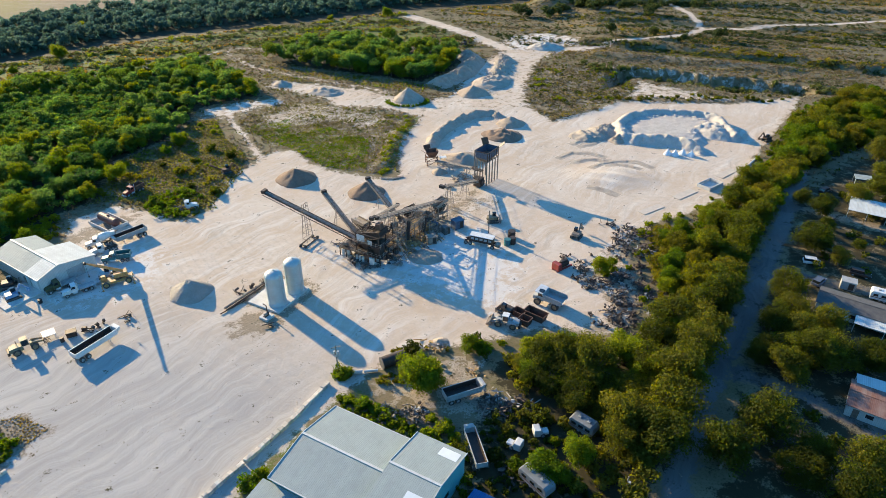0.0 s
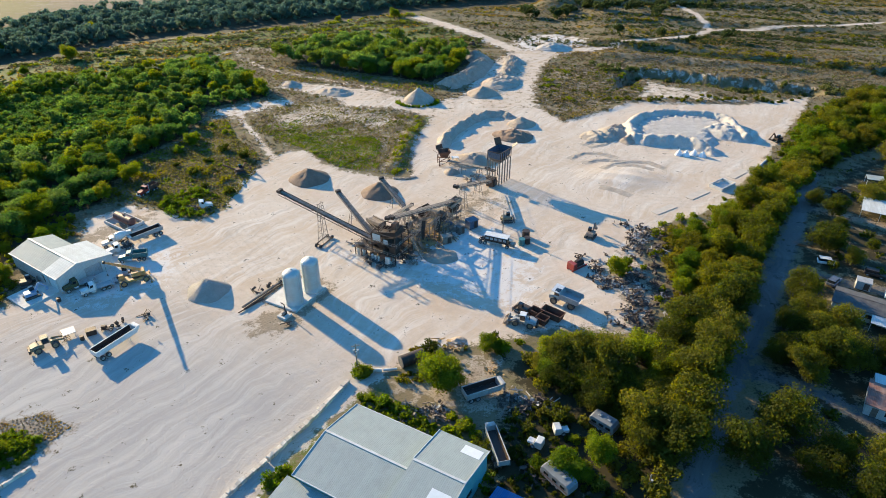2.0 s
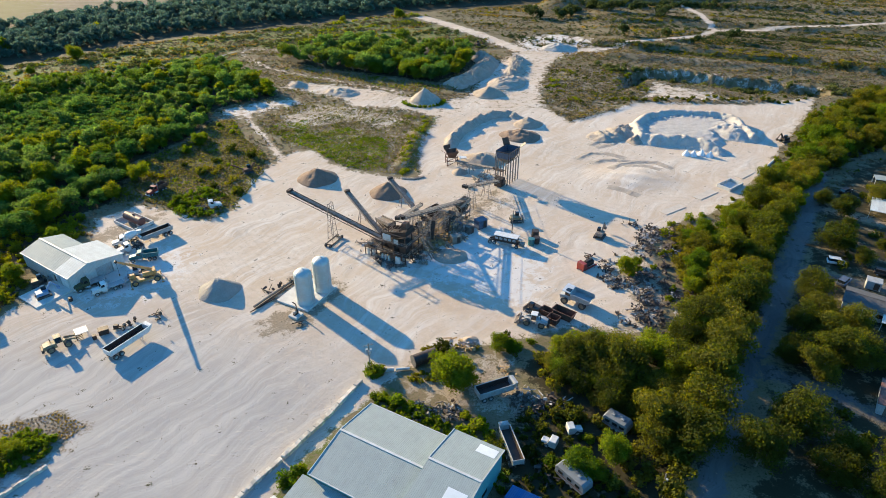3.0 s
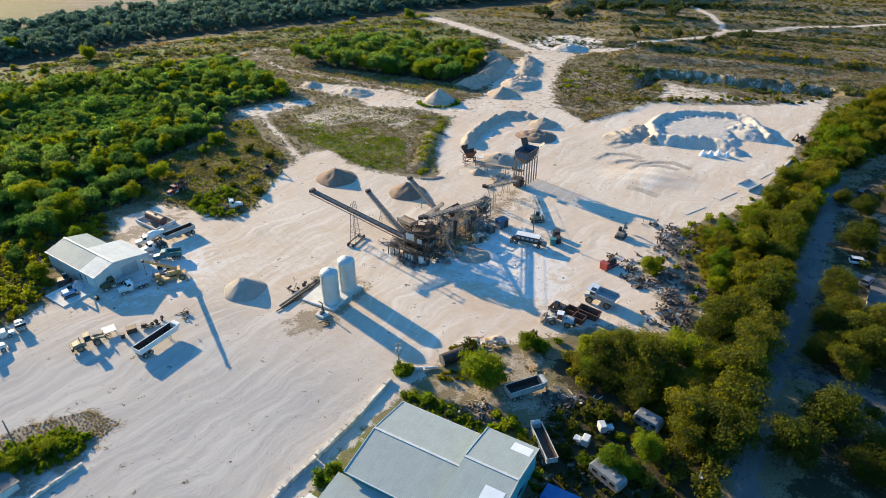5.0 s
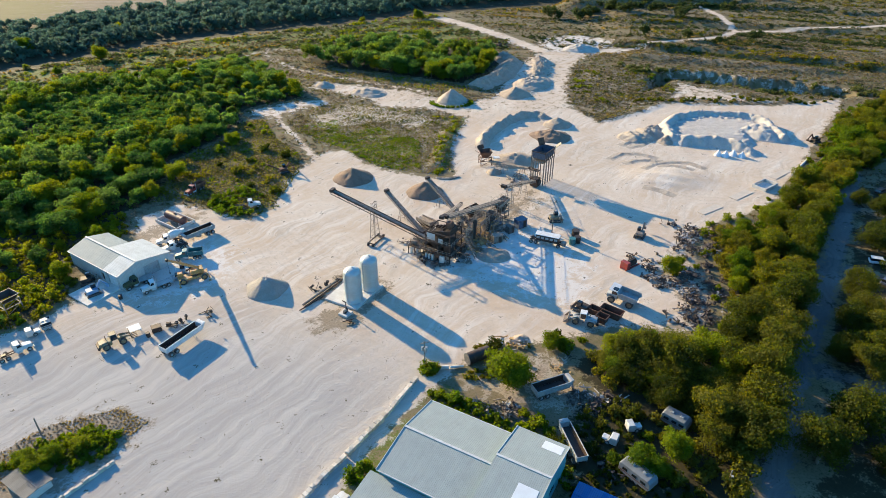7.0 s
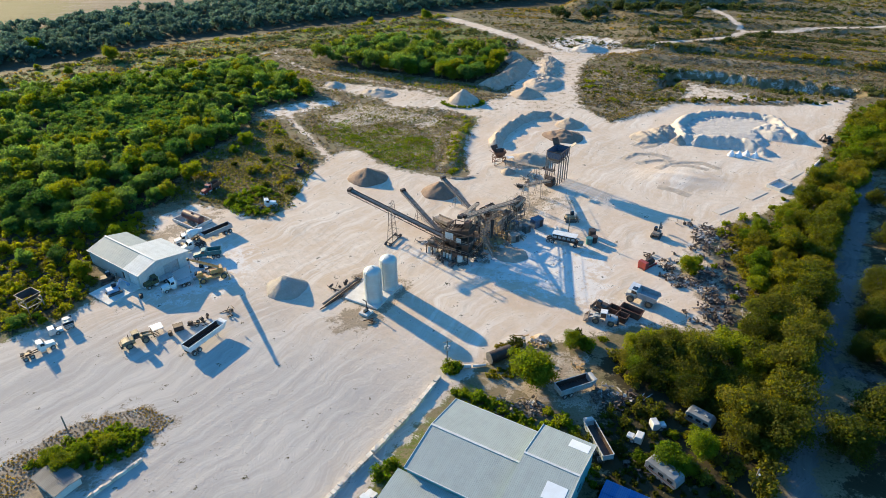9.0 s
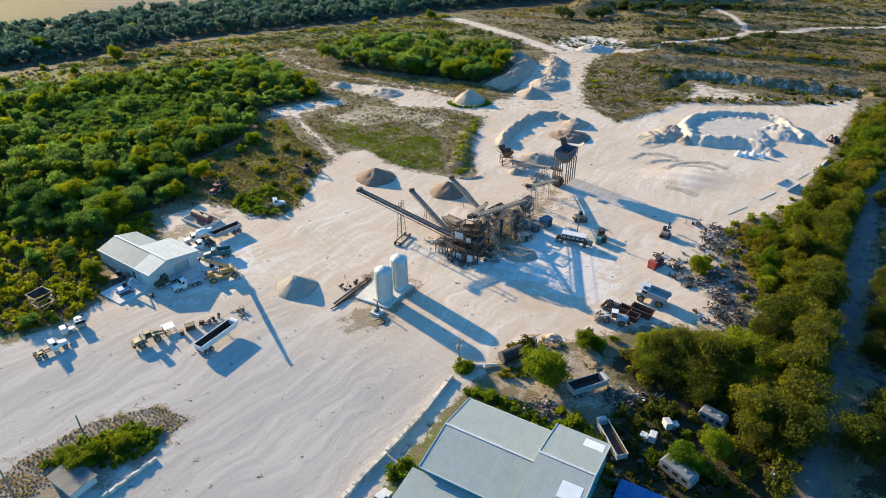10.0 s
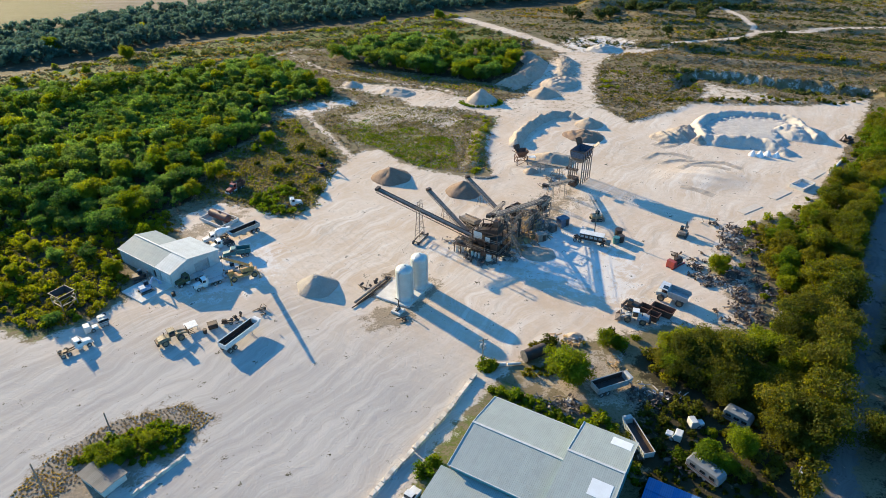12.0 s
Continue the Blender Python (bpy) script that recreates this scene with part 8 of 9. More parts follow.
def hopper(bm, x0, x1, y0, y1, z1, z0, mouth=0.5, t=0.1):
    """An open-topped bin that narrows downwards."""
    cx, cy = (x0 + x1) / 2, (y0 + y1) / 2
    up = [Vector(p) for p in ((x0, y0, z1), (x1, y0, z1), (x1, y1, z1), (x0, y1, z1))]
    dn = [Vector((cx + (p.x - cx) * mouth, cy + (p.y - cy) * mouth, z0)) for p in up]
    for i in range(4):
        a, b, c, d = up[i], up[(i + 1) % 4], dn[(i + 1) % 4], dn[i]
        nrm = (b - a).cross(d - a).normalized() * t
        vs = [bm.verts.new(p) for p in (a, b, c, d)] + [bm.verts.new(p + nrm) for p in (a, b, c, d)]
        fs = [bm.faces.new([vs[k] for k in f]) for f in ((0, 1, 2, 3), (7, 6, 5, 4), (0, 4, 5, 1), (1, 5, 6, 2), (2, 6, 7, 3), (3, 7, 4, 0))]
        bmesh.ops.recalc_face_normals(bm, faces=fs)


def hopper_tower():
    s = thing("hopper_tower", "tall steel feed hopper on braced legs", "hopper", at(8.1, 175.0, 55.5))
    hx, hy = 3.1, 2.1
    frame_tower(s, -hx, hx, -hy, hy, [7.4], 0.26, False, 5, 2, STEEL)
    # blue paint here imitates sky-lit shade inside the bin
    bm = fresh()
    hopper(bm, -hx, hx, -hy, hy, 10.2, 8.2, 0.96)
    part("bin", bm, BLUE_PAINT, s, "steel bin coloured blue for the skylit shade inside it")
    bm = fresh()
    hopper(bm, -hx * 0.96, hx * 0.96, -hy * 0.96, hy * 0.96, 8.2, 6.0, 0.35)
    part("bin_cone", bm, STEEL, s)
    bm = fresh()
    for y in (-hy - 0.1, hy + 0.1):
        for x in np.linspace(-hx, hx, 6):
            beam(bm, (x, y, 7.4), (x, y, 10.3), 0.14)
        beam(bm, (-hx, y, 10.25), (hx, y, 10.25), 0.2)
    for x in (-hx - 0.1, hx + 0.1):
        beam(bm, (x, -hy, 10.25), (x, hy, 10.25), 0.2)
    part("bin_stiffener", bm, DARK_STEEL, s)
    bm = fresh()
    beam(bm, (hx + 0.1, -hy, 10.2), (hx + 1.1, -hy - 1.4, 11.6), 1.6, 0.1)
    part("wing_plate", bm, STEEL, s)
    bm = fresh()
    beam(bm, (hx - 0.2, hy, 10.2), (hx + 0.3, hy + 1.0, 12.0), 2.2, 0.1)
    part("wing_plate", bm, RUST, s)
    for z in (2.4, 4.9):
        bm = fresh()
        box(bm, (-hx - 0.9, 0.2, z), (1.6, 2.8, 0.08))
        part("platform", bm, DARK_STEEL, s)
        bm = fresh()
        railing(bm, [(-hx - 1.7, -1.2), (-hx - 1.7, 1.6), (-hx - 0.1, 1.6)], z)
        part("railing", bm, STEEL, s)
    bm = fresh()
    for x in (-hx * 0.5, 0.0, hx * 0.5):
        beam(bm, (x, -hy, 7.3), (x, hy, 7.3), 0.2)
    part("cross_beam", bm, STEEL, s)
    bm = fresh()
    box(bm, (-hx - 1.4, -0.3, 1.5), (2.2, 2.4, 2.6), bevel=0.08)
    part("crusher_housing", bm, DARK_STEEL, s)
    bm = fresh()
    tube(bm, (-hx - 1.4, -1.6, 1.6), (-hx - 1.4, -1.9, 1.6), 0.9, None, 18)
    part("flywheel", bm, DARK_STEEL, s)
    bm = fresh()
    for z in np.arange(0.4, 7.4, 0.35):
        beam(bm, (-hx - 0.15, 1.2, z), (-hx - 0.15, 1.7, z), 0.04)
    beam(bm, (-hx - 0.15, 1.2, 0), (-hx - 0.15, 1.2, 8), 0.06)
    beam(bm, (-hx - 0.15, 1.7, 0), (-hx - 0.15, 1.7, 8), 0.06)
    part("ladder", bm, STEEL, s)


hopper_tower()


def feeder():
    s = thing("feed_hopper", "rusty feed hopper on a steel frame", "hopper", at(-8.6, 187.0, 12))
    frame_tower(s, -1.7, 1.7, -1.5, 1.5, [1.6, 2.8], 0.2, True, 2, 2, RUST)
    bm = fresh()
    hopper(bm, -2.0, 2.0, -1.7, 1.7, 4.6, 2.4, 0.45)
    part("bin", bm, RUST, s)
    bm = fresh()
    beam(bm, (-2.2, -1.6, 4.5), (-3.2, -2.0, 5.4), 2.0, 0.1)
    part("wing_plate", bm, RUST, s)
    bm = fresh()
    beam(bm, (-1.0, 1.8, 4.5), (-1.2, 2.3, 5.7), 2.4, 0.1)
    part("wing_plate", bm, RUST, s)
    bm = fresh()
    box(bm, (3.6, -0.4, 2.2), (2.2, 1.8, 0.14), bevel=0.03)
    for px in (2.7, 4.5):
        for py in (-1.1, 0.3):
            beam(bm, (px, py, -0.1), (px, py, 2.15), 0.1)
    part("motor_cover", bm, WHITE_PAINT, s)


feeder()


def screen_tower():
    """The dark screening tower where the conveyors meet."""
    s = thing("screening_tower", "dark steel screening tower with decks and chutes", "screening plant", at(-20.6, 131.6, -28))
    frame_tower(s, -3.4, 3.2, -3.0, 3.0, [2.7, 5.2, 7.6], 0.2, True, 3, 3, DARK_STEEL)
    for z, x0, x1, y0, y1 in ((2.7, -4.6, 4.2, -4.0, 3.6), (5.2, -3.9, 4.0, -3.6, 3.6)):
        bm = fresh()
        box(bm, ((x0 + x1) / 2, (y0 + y1) / 2, z + 0.06), (x1 - x0, y1 - y0, 0.08))
        part("deck", bm, DARK_STEEL, s)
        bm = fresh()
        railing(bm, [(x0, y1), (x0, y0), (x1, y0), (x1, y1)], z + 0.1)
        part("railing", bm, STEEL, s)
    bm = fresh()
    for ya, yb in ((-1.9, -1.8), (1.8, 1.9)):
        prism(bm, [(-3.2, 5.6), (2.8, 7.0), (2.6, 8.4), (-3.4, 6.9)], ya, yb)
    prism(bm, [(2.6, 7.0), (2.8, 7.0), (2.6, 8.4), (2.4, 8.4)], -1.8, 1.8)
    part("screen_box", bm, DARK_STEEL, s)
    bm = fresh()
    beam(bm, (-3.2, 0, 6.0), (2.5, 0, 7.4), 3.6, 0.08)
    part("screen_deck", bm, DARK_STEEL, s)
    bm = fresh()
    for i in range(6):
        beam(bm, (-2.9 + 1.0 * i, -2.0, 7.05 + 0.25 * i), (-2.9 + 1.0 * i, 2.0, 7.05 + 0.25 * i), 0.14)
    part("screen_rib", bm, DARK_STEEL, s)
    bm = fresh()
    prism(bm, [(1.0, 8.2), (2.3, 8.5), (2.1, 10.0), (0.9, 9.8)], -0.8, 0.8)
    part("feed_box", bm, RUST, s)
    for yy in (-2.1, 0.0, 2.1):
        bm = fresh()
        hopper(bm, -2.4, -0.2, yy - 0.95, yy + 0.95, 5.1, 3.4, 0.4)
        part("chute", bm, DARK_STEEL, s)
    bm = fresh()
    box(bm, (2.2, -1.6, 3.9), (1.8, 2.2, 2.0), bevel=0.06)
    part("bin_panel", bm, DARK_STEEL, s)
    bm = fresh()
    box(bm, (-1.9, -3.12, 6.5), (2.2, 0.08, 1.7))
    part("side_panel", bm, GALV, s, "pale galvanised side sheet")
    bm = fresh()
    box(bm, (0.7, -3.14, 5.9), (1.2, 0.08, 1.2))
    part("side_panel", bm, GALV, s, "pale galvanised side sheet")
    bm = fresh()
    box(bm, (1.0, -3.75, 2.0), (3.4, 0.08, 1.2))
    part("side_panel", bm, RUST, s)
    bm = fresh()
    box(bm, (1.6, -3.6, 1.2), (1.3, 1.2, 2.4), bevel=0.06)
    part("pier", bm, CONCRETE, s)
    for i in range(3):
        bm = fresh()
        box(bm, (-3.0 + 0.9 * i, -3.6, 0.9), (0.5, 0.5, 1.8), bevel=0.05)
        part("pier", bm, CONCRETE, s)
    bm = fresh()
    for i in range(12):
        box(bm, (4.4 + 0.26 * i, 2.6, 5.2 - 0.42 * i), (0.28, 0.9, 0.05))
    for yy in (2.15, 3.05):
        beam(bm, (4.3, yy, 5.3), (7.5, yy, 0.1), 0.08, 0.2)
    part("stair", bm, STEEL, s)
    for px in (-8.2, -6.4, -4.9):
        for py in (-3.4, 0.8):
            bm = fresh()
            beam(bm, (px, py, -0.1), (px, py, 2.3), 0.2)
            part("post", bm, DARK_STEEL, s)
    bm = fresh()
    box(bm, (-6.5, -1.3, 2.36), (3.9, 4.6, 0.1))
    part("deck", bm, DARK_STEEL, s)
    bm = fresh()
    railing(bm, [(-4.7, -3.6), (-8.4, -3.6), (-8.4, 1.0)], 2.4)
    part("railing", bm, DARK_STEEL, s)
    for px, py, hh in ((-7.4, -2.2, 0.9), (-5.8, -0.6, 1.2), (-7.2, 0.2, 0.7)):
        bm = fresh()
        box(bm, (px, py, 2.42 + hh / 2), (1.1, 0.8, hh), bevel=0.08)
        tube(bm, (px + 0.55, py, 2.42 + hh * 0.5), (px + 0.95, py, 2.42 + hh * 0.5), hh * 0.3, None, 12)
        part("drive_motor", bm, STEEL, s)
    for px in (-7.6, -6.0):
        bm = fresh()
        box(bm, (px, -2.9, 0.9), (0.6, 0.6, 1.9), bevel=0.05)
        part("pier", bm, CONCRETE, s)
    bm = fresh()
    prism(bm, [(-4.4, 2.4), (-2.2, 4.6), (-2.2, 5.0), (-4.4, 2.9)], -1.6, 0.4)
    part("chute", bm, RUST, s)
    bm = fresh()
    for k in range(3):
        tube(bm, (-4.2 + k * 0.9, -4.6 - 0.5 * k, 0.5), (-4.0 + k * 0.9, -4.6 - 0.5 * k, 0.5), 0.5, None, 12)
    part("drive_wheel", bm, DARK_STEEL, s)


screen_tower()


def deck_screen(x, y, turn, label, mat, h=3.2, length=5.0):
    s = thing("vibrating_screen", label, "screening plant", at(x, y, turn))
    frame_tower(s, -length / 2, length / 2, -1.2, 1.2, [h * 0.55, h], 0.16, True, 3, 2, STEEL)
    bm = fresh()
    for ya, yb in ((-1.15, -1.05), (1.05, 1.15)):
        prism(bm, [(-length / 2 - 0.4, h - 0.2), (length / 2 + 0.3, h + 0.7), (length / 2 + 0.2, h + 1.6), (-length / 2 - 0.6, h + 0.7)], ya, yb)
    prism(bm, [(length / 2 + 0.2, h + 0.7), (length / 2 + 0.3, h + 0.7), (length / 2 + 0.2, h + 1.6), (length / 2 + 0.1, h + 1.6)], -1.05, 1.05)
    part("screen_box", bm, mat, s)
    bm = fresh()
    beam(bm, (-length / 2 - 0.5, 0, h + 0.15), (length / 2 + 0.1, 0, h + 1.05), 2.1, 0.06)
    part("screen_deck", bm, STEEL, s)
    bm = fresh()
    hopper(bm, -length / 2 + 0.1, length / 2 - 0.1, -1.1, 1.1, h - 0.25, h * 0.3, 0.35)
    part("under_hopper", bm, DARK_STEEL, s)
    bm = fresh()
    for i in range(7):
        f = (i + 0.5) / 7
        xx = -length / 2 - 0.4 + (length + 0.6) * f
        zz = h + 0.62 + 0.9 * f
        beam(bm, (xx, -1.25, zz), (xx, 1.25, zz), 0.08)
    part("screen_rib", bm, mat, s)
    bm = fresh()
    box(bm, (0.4, 1.5, h + 0.6), (0.9, 0.6, 0.6), bevel=0.06)
    part("motor", bm, BLUE_PAINT, s)
    bm = fresh()
    railing(bm, [(-length / 2, -1.9), (length / 2, -1.9)], h * 0.55)
    box(bm, (0, -1.55, h * 0.55), (length, 0.7, 0.06))
    part("catwalk", bm, STEEL, s)
    return s


deck_screen(-25.4, 143.4, -52, "tilted dusty vibrating screen on a steel stand", STEEL, 2.6, 5.6)
deck_screen(-13.4, 150.0, 30, "dark blue-grey crusher and screen on a stand", DARK_STEEL, 2.6, 3.4)

deck_screen(-5.4, 151.6, 48, "small upper screen below a conveyor's head", STEEL, 4.0, 3.4)



def timber_scaffold(x, y, turn, sx, sy, zs, seed, label):
    """An open braced steel frame with loose planks on its floors, chutes and stairs between them."""
    s = thing("work_frame", label, "steel frame", at(x, y, turn))
    r = np.random.default_rng(seed)
    frame_tower(s, -sx / 2, sx / 2, -sy / 2, sy / 2, zs, 0.13, True, 3, 2, STEEL)
    for z in zs[:-1]:
        for i in range(int(sy / 0.34)):
            if r.random() < 0.3:
                continue
            bm = fresh()
            a = r.normal() * 2.5
            box(bm, (r.normal() * 0.25, -sy / 2 + 0.2 + 0.34 * i, z + 0.12 + 0.04 * r.random()), (sx * (0.7 + 0.35 * r.random()), 0.26, 0.06), Matrix.Rotation(radians(a), 4, "Z"))
            part("plank", bm, OCHRE if r.random() < 0.6 else WOOD, s)
        bm = fresh()
        railing(bm, [(-sx / 2, -sy / 2), (sx / 2, -sy / 2), (sx / 2, sy / 2)], z + 0.1)
        part("railing", bm, STEEL, s)
    bm = fresh()
    for i in range(int(zs[0] / 0.24)):
        box(bm, (sx / 2 + 0.3 + 0.2 * i, 0.2, zs[0] - 0.24 * (i + 1)), (0.24, 0.8, 0.05))
    for yy in (-0.2, 0.6):
        beam(bm, (sx / 2 + 0.1, yy, zs[0]), (sx / 2 + 0.4 + 0.2 * int(zs[0] / 0.24), yy, 0.05), 0.06, 0.16)
    part("stair", bm, STEEL, s)
    bm = fresh()
    beam(bm, (-sx / 2, 0, zs[-1] + 0.3), (-sx / 2 - 1.8, -0.6, zs[0] * 0.6), 0.9, 0.5)
    part("chute", bm, DARK_STEEL, s)
    return s


timber_scaffold(-11.6, 141.4, 58, 4.6, 3.2, [2.2, 4.4, 5.4], 3, "open braced steel frame with loose ochre planks on its floors")
timber_scaffold(-7.6, 144.8, 48, 3.6, 2.4, [2.0, 3.8], 4, "small braced steel frame with ochre planks between the conveyors")
timber_scaffold(-15.6, 135.6, -28, 2.8, 3.8, [2.4, 4.6, 6.4], 5, "narrow steel access frame with planked floors beside the tower")


def plank_pile(x, y, n, spread, seed, label):
    s = thing("plank_pile", label, "plank pile", at(x, y, 0, land(x, y)))
    r = np.random.default_rng(seed)
    for i in range(n):
        bm = fresh()
        box(bm, (r.normal() * spread, r.normal() * spread, 0.06 + 0.10 * (i % 4)), (1.4 + 2.0 * r.random(), 0.24, 0.07), Matrix.Rotation(2.2 + 0.5 * r.normal(), 4, "Z"))
        part("plank", bm, OCHRE if r.random() < 0.65 else WOOD, s)
    return s


plank_pile(-9.4, 139.6, 26, 1.5, 7, "loose ochre planks and boards lying under the plant")
plank_pile(-13.0, 145.6, 18, 1.3, 8, "loose ochre boards lying between the conveyor legs")
plank_pile(-5.6, 140.6, 14, 1.0, 9, "scattered boards lying beside the cabins")


def cone_crusher(x, y, turn, label):
    s = thing("cone_crusher", label, "crusher", at(x, y, turn))
    frame_tower(s, -1.6, 1.6, -1.6, 1.6, [1.6], 0.22, True, 2, 2, STEEL)
    bm = fresh()
    tube(bm, (0, 0, 1.6), (0, 0, 2.7), 1.2, 1.35, 20)
    tube(bm, (0, 0, 2.7), (0, 0, 3.3), 1.35, 0.9, 20)
    part("bowl", bm, DARK_STEEL, s)
    bm = fresh()
    hopper(bm, -1.1, 1.1, -1.1, 1.1, 4.3, 3.2, 0.6)
    part("feed_hopper", bm, STEEL, s)
    bm = fresh()
    tube(bm, (1.3, 0, 2.0), (2.9, 0, 2.0), 0.3, None, 12)
    box(bm, (2.6, 0, 1.9), (1.2, 0.8, 0.8), bevel=0.06)
    part("motor", bm, BLUE_PAINT, s)
    return s


cone_crusher(-16.4, 139.8, 20, "dusty cone crusher on a steel frame")
cone_crusher(-8.6, 146.4, -30, "cone crusher beneath the conveyors")


def cabin(x, y, turn, sx, sy, h, mat, label, name="equipment_cabin", category="cabin"):
    s = thing(name, label, category, at(x, y, turn, land(x, y)))
    bm = fresh()
    box(bm, (0, 0, h / 2 + 0.15), (sx, sy, h), bevel=0.06)
    part("body", bm, mat, s)
    bm = fresh()
    box(bm, (0, 0, h + 0.2), (sx + 0.15, sy + 0.15, 0.1), bevel=0.02)
    part("lid", bm, mat, s)
    bm = fresh()
    for yy in (-sy * 0.35, sy * 0.35):
        box(bm, (0, yy, 0.08), (sx, 0.2, 0.2))
    part("skid", bm, DARK_STEEL, s)
    bm = fresh()
    box(bm, (sx * 0.2, -sy / 2 - 0.02, h * 0.5 + 0.15), (sx * 0.35, 0.04, h * 0.8))
    part("door", bm, DARK_STEEL, s)
    return s


cabin(-0.6, 146.2, 35, 2.8, 2.2, 2.3, BLUE_PAINT, "dark blue generator cabin beside the plant", "generator_cabin")
cabin(-3.6, 143.2, 35, 1.8, 1.6, 2.0, BELT, "small grey control cabin beside the plant", "control_cabin")
cabin(-7.2, 138.4, 20, 2.4, 1.8, 1.9, STEEL, "dusty brown electrical cabin under the plant", "electrical_cabin")
cabin(-79.9, 100.9, 30, 1.9, 1.4, 1.0, DARK_STEEL, "dark steel box on the yard", "steel_box", "box")
cabin(87.4, 119.4, -30, 3.0, 2.4, 2.0, GREY_PAINT, "grey-roofed garden shed beside a mobile home", "garden_shed", "shed")


def control_trailer():
    s = thing("control_trailer", "long white-roofed trailer van with dark open sides", "trailer", at(5.6, 137.6, -22))
    bm = fresh()
    box(bm, (0, 0, 1.9), (5.8, 2.0, 1.5), bevel=0.06)
    part("body", bm, DARK_STEEL, s)
    bm = fresh()
    box(bm, (0, 0, 2.72), (6.2, 2.2, 0.14), bevel=0.04)
    part("roof", bm, WHITE_PAINT, s)
    for i in range(5):
        bm = fresh()
        box(bm, (-2.3 + 1.15 * i, -1.01, 2.0), (0.8, 0.04, 0.6))
        part("side_panel", bm, GREY_PAINT, s)
    frame_rails(s, -4.6, 4.0, 0.85)
    for xx in (-4.0, -2.8, 3.0):
        axle(s, xx, 0.5, 0.3, 2.3, True)
    bm = fresh()
    box(bm, (4.2, -0.2, 1.1), (1.2, 1.4, 0.9), bevel=0.08)
    part("engine", bm, STEEL, s)


control_trailer()


def drum_tank(x, y, r, h, mat, label, name="steel_drum"):
    s = thing(name, label, "tank", at(x, y, 0, land(x, y)), "drums beside the trailer" if name == "steel_drum" else "")
    bm = fresh()
    tube(bm, (0, 0, 0), (0, 0, h), r, None, 20)
    part("shell", bm, mat, s)
    for z in (h * 0.33, h * 0.66, h):
        bm = fresh()
        tube(bm, (0, 0, z - 0.04), (0, 0, z + 0.04), r + 0.04, None, 20)
        part("hoop", bm, mat, s)


drum_tank(13.3, 141.4, 0.95, 1.9, DARK_STEEL, "black upright tank on the yard")
drum_tank(11.9, 137.6, 0.8, 1.7, TEAL_PAINT, "dull teal upright tank on the yard")
drum_tank(13.3, 138.4, 0.8, 1.7, DARK_STEEL, "dark upright tank on the yard")
drum_tank(-80.9, 99.0, 0.4, 1.0, DARK_STEEL, "dark barrel standing on the yard", "barrel")
drum_tank(-92.6, 112.0, 0.4, 0.9, DARK_STEEL, "dark barrel near the shed", "barrel")


def utility_pole(x, y, h, label, arms=1, cans=0):
    s = thing("utility_pole", label, "pole", at(x, y, 20, land(x, y)))
    bm = fresh()
    tube(bm, (0, 0, -0.3), (0, 0, h), 0.15, 0.11, 9)
    part("shaft", bm, WOOD, s)
    for i in range(arms):
        bm = fresh()
        beam(bm, (-0.9, 0, h - 0.4 - 0.8 * i), (0.9, 0, h - 0.4 - 0.8 * i), 0.11)
        part("crossarm", bm, WOOD, s)
        for px in (-0.8, -0.3, 0.4, 0.8):
            bm = fresh()
            tube(bm, (px, 0, h - 0.36 - 0.8 * i), (px, 0, h - 0.14 - 0.8 * i), 0.05, None, 6)
            part("insulator", bm, GREY_PAINT, s)
    for i in range(cans):
        bm = fresh()
        a = math.pi * 0.8 * i
        tube(bm, (0.38 * math.cos(a), 0.38 * math.sin(a), h - 2.3), (0.38 * math.cos(a), 0.38 * math.sin(a), h - 1.4), 0.24, None, 12)
        part("transformer", bm, GREY_PAINT, s)
    return s


utility_pole(-23.5, 90.4, 6.8, "wooden utility pole with grey transformers", 1, 3)
utility_pole(7.5, 143.4, 6.6, "bare wooden pole beside the trailer", 0, 0)
utility_pole(-92.6, 59.6, 6.6, "leaning dark wooden pole among weeds", 0, 0)
utility_pole(-89.8, 69.0, 1.6, "short wooden post beside the bushes", 0, 0)
utility_pole(-88.4, 72.6, 4.0, "thin pole beside the bushes", 0, 0)
utility_pole(24.6, 63.6, 4.6, "small yard lamp pole among trees", 0, 1)


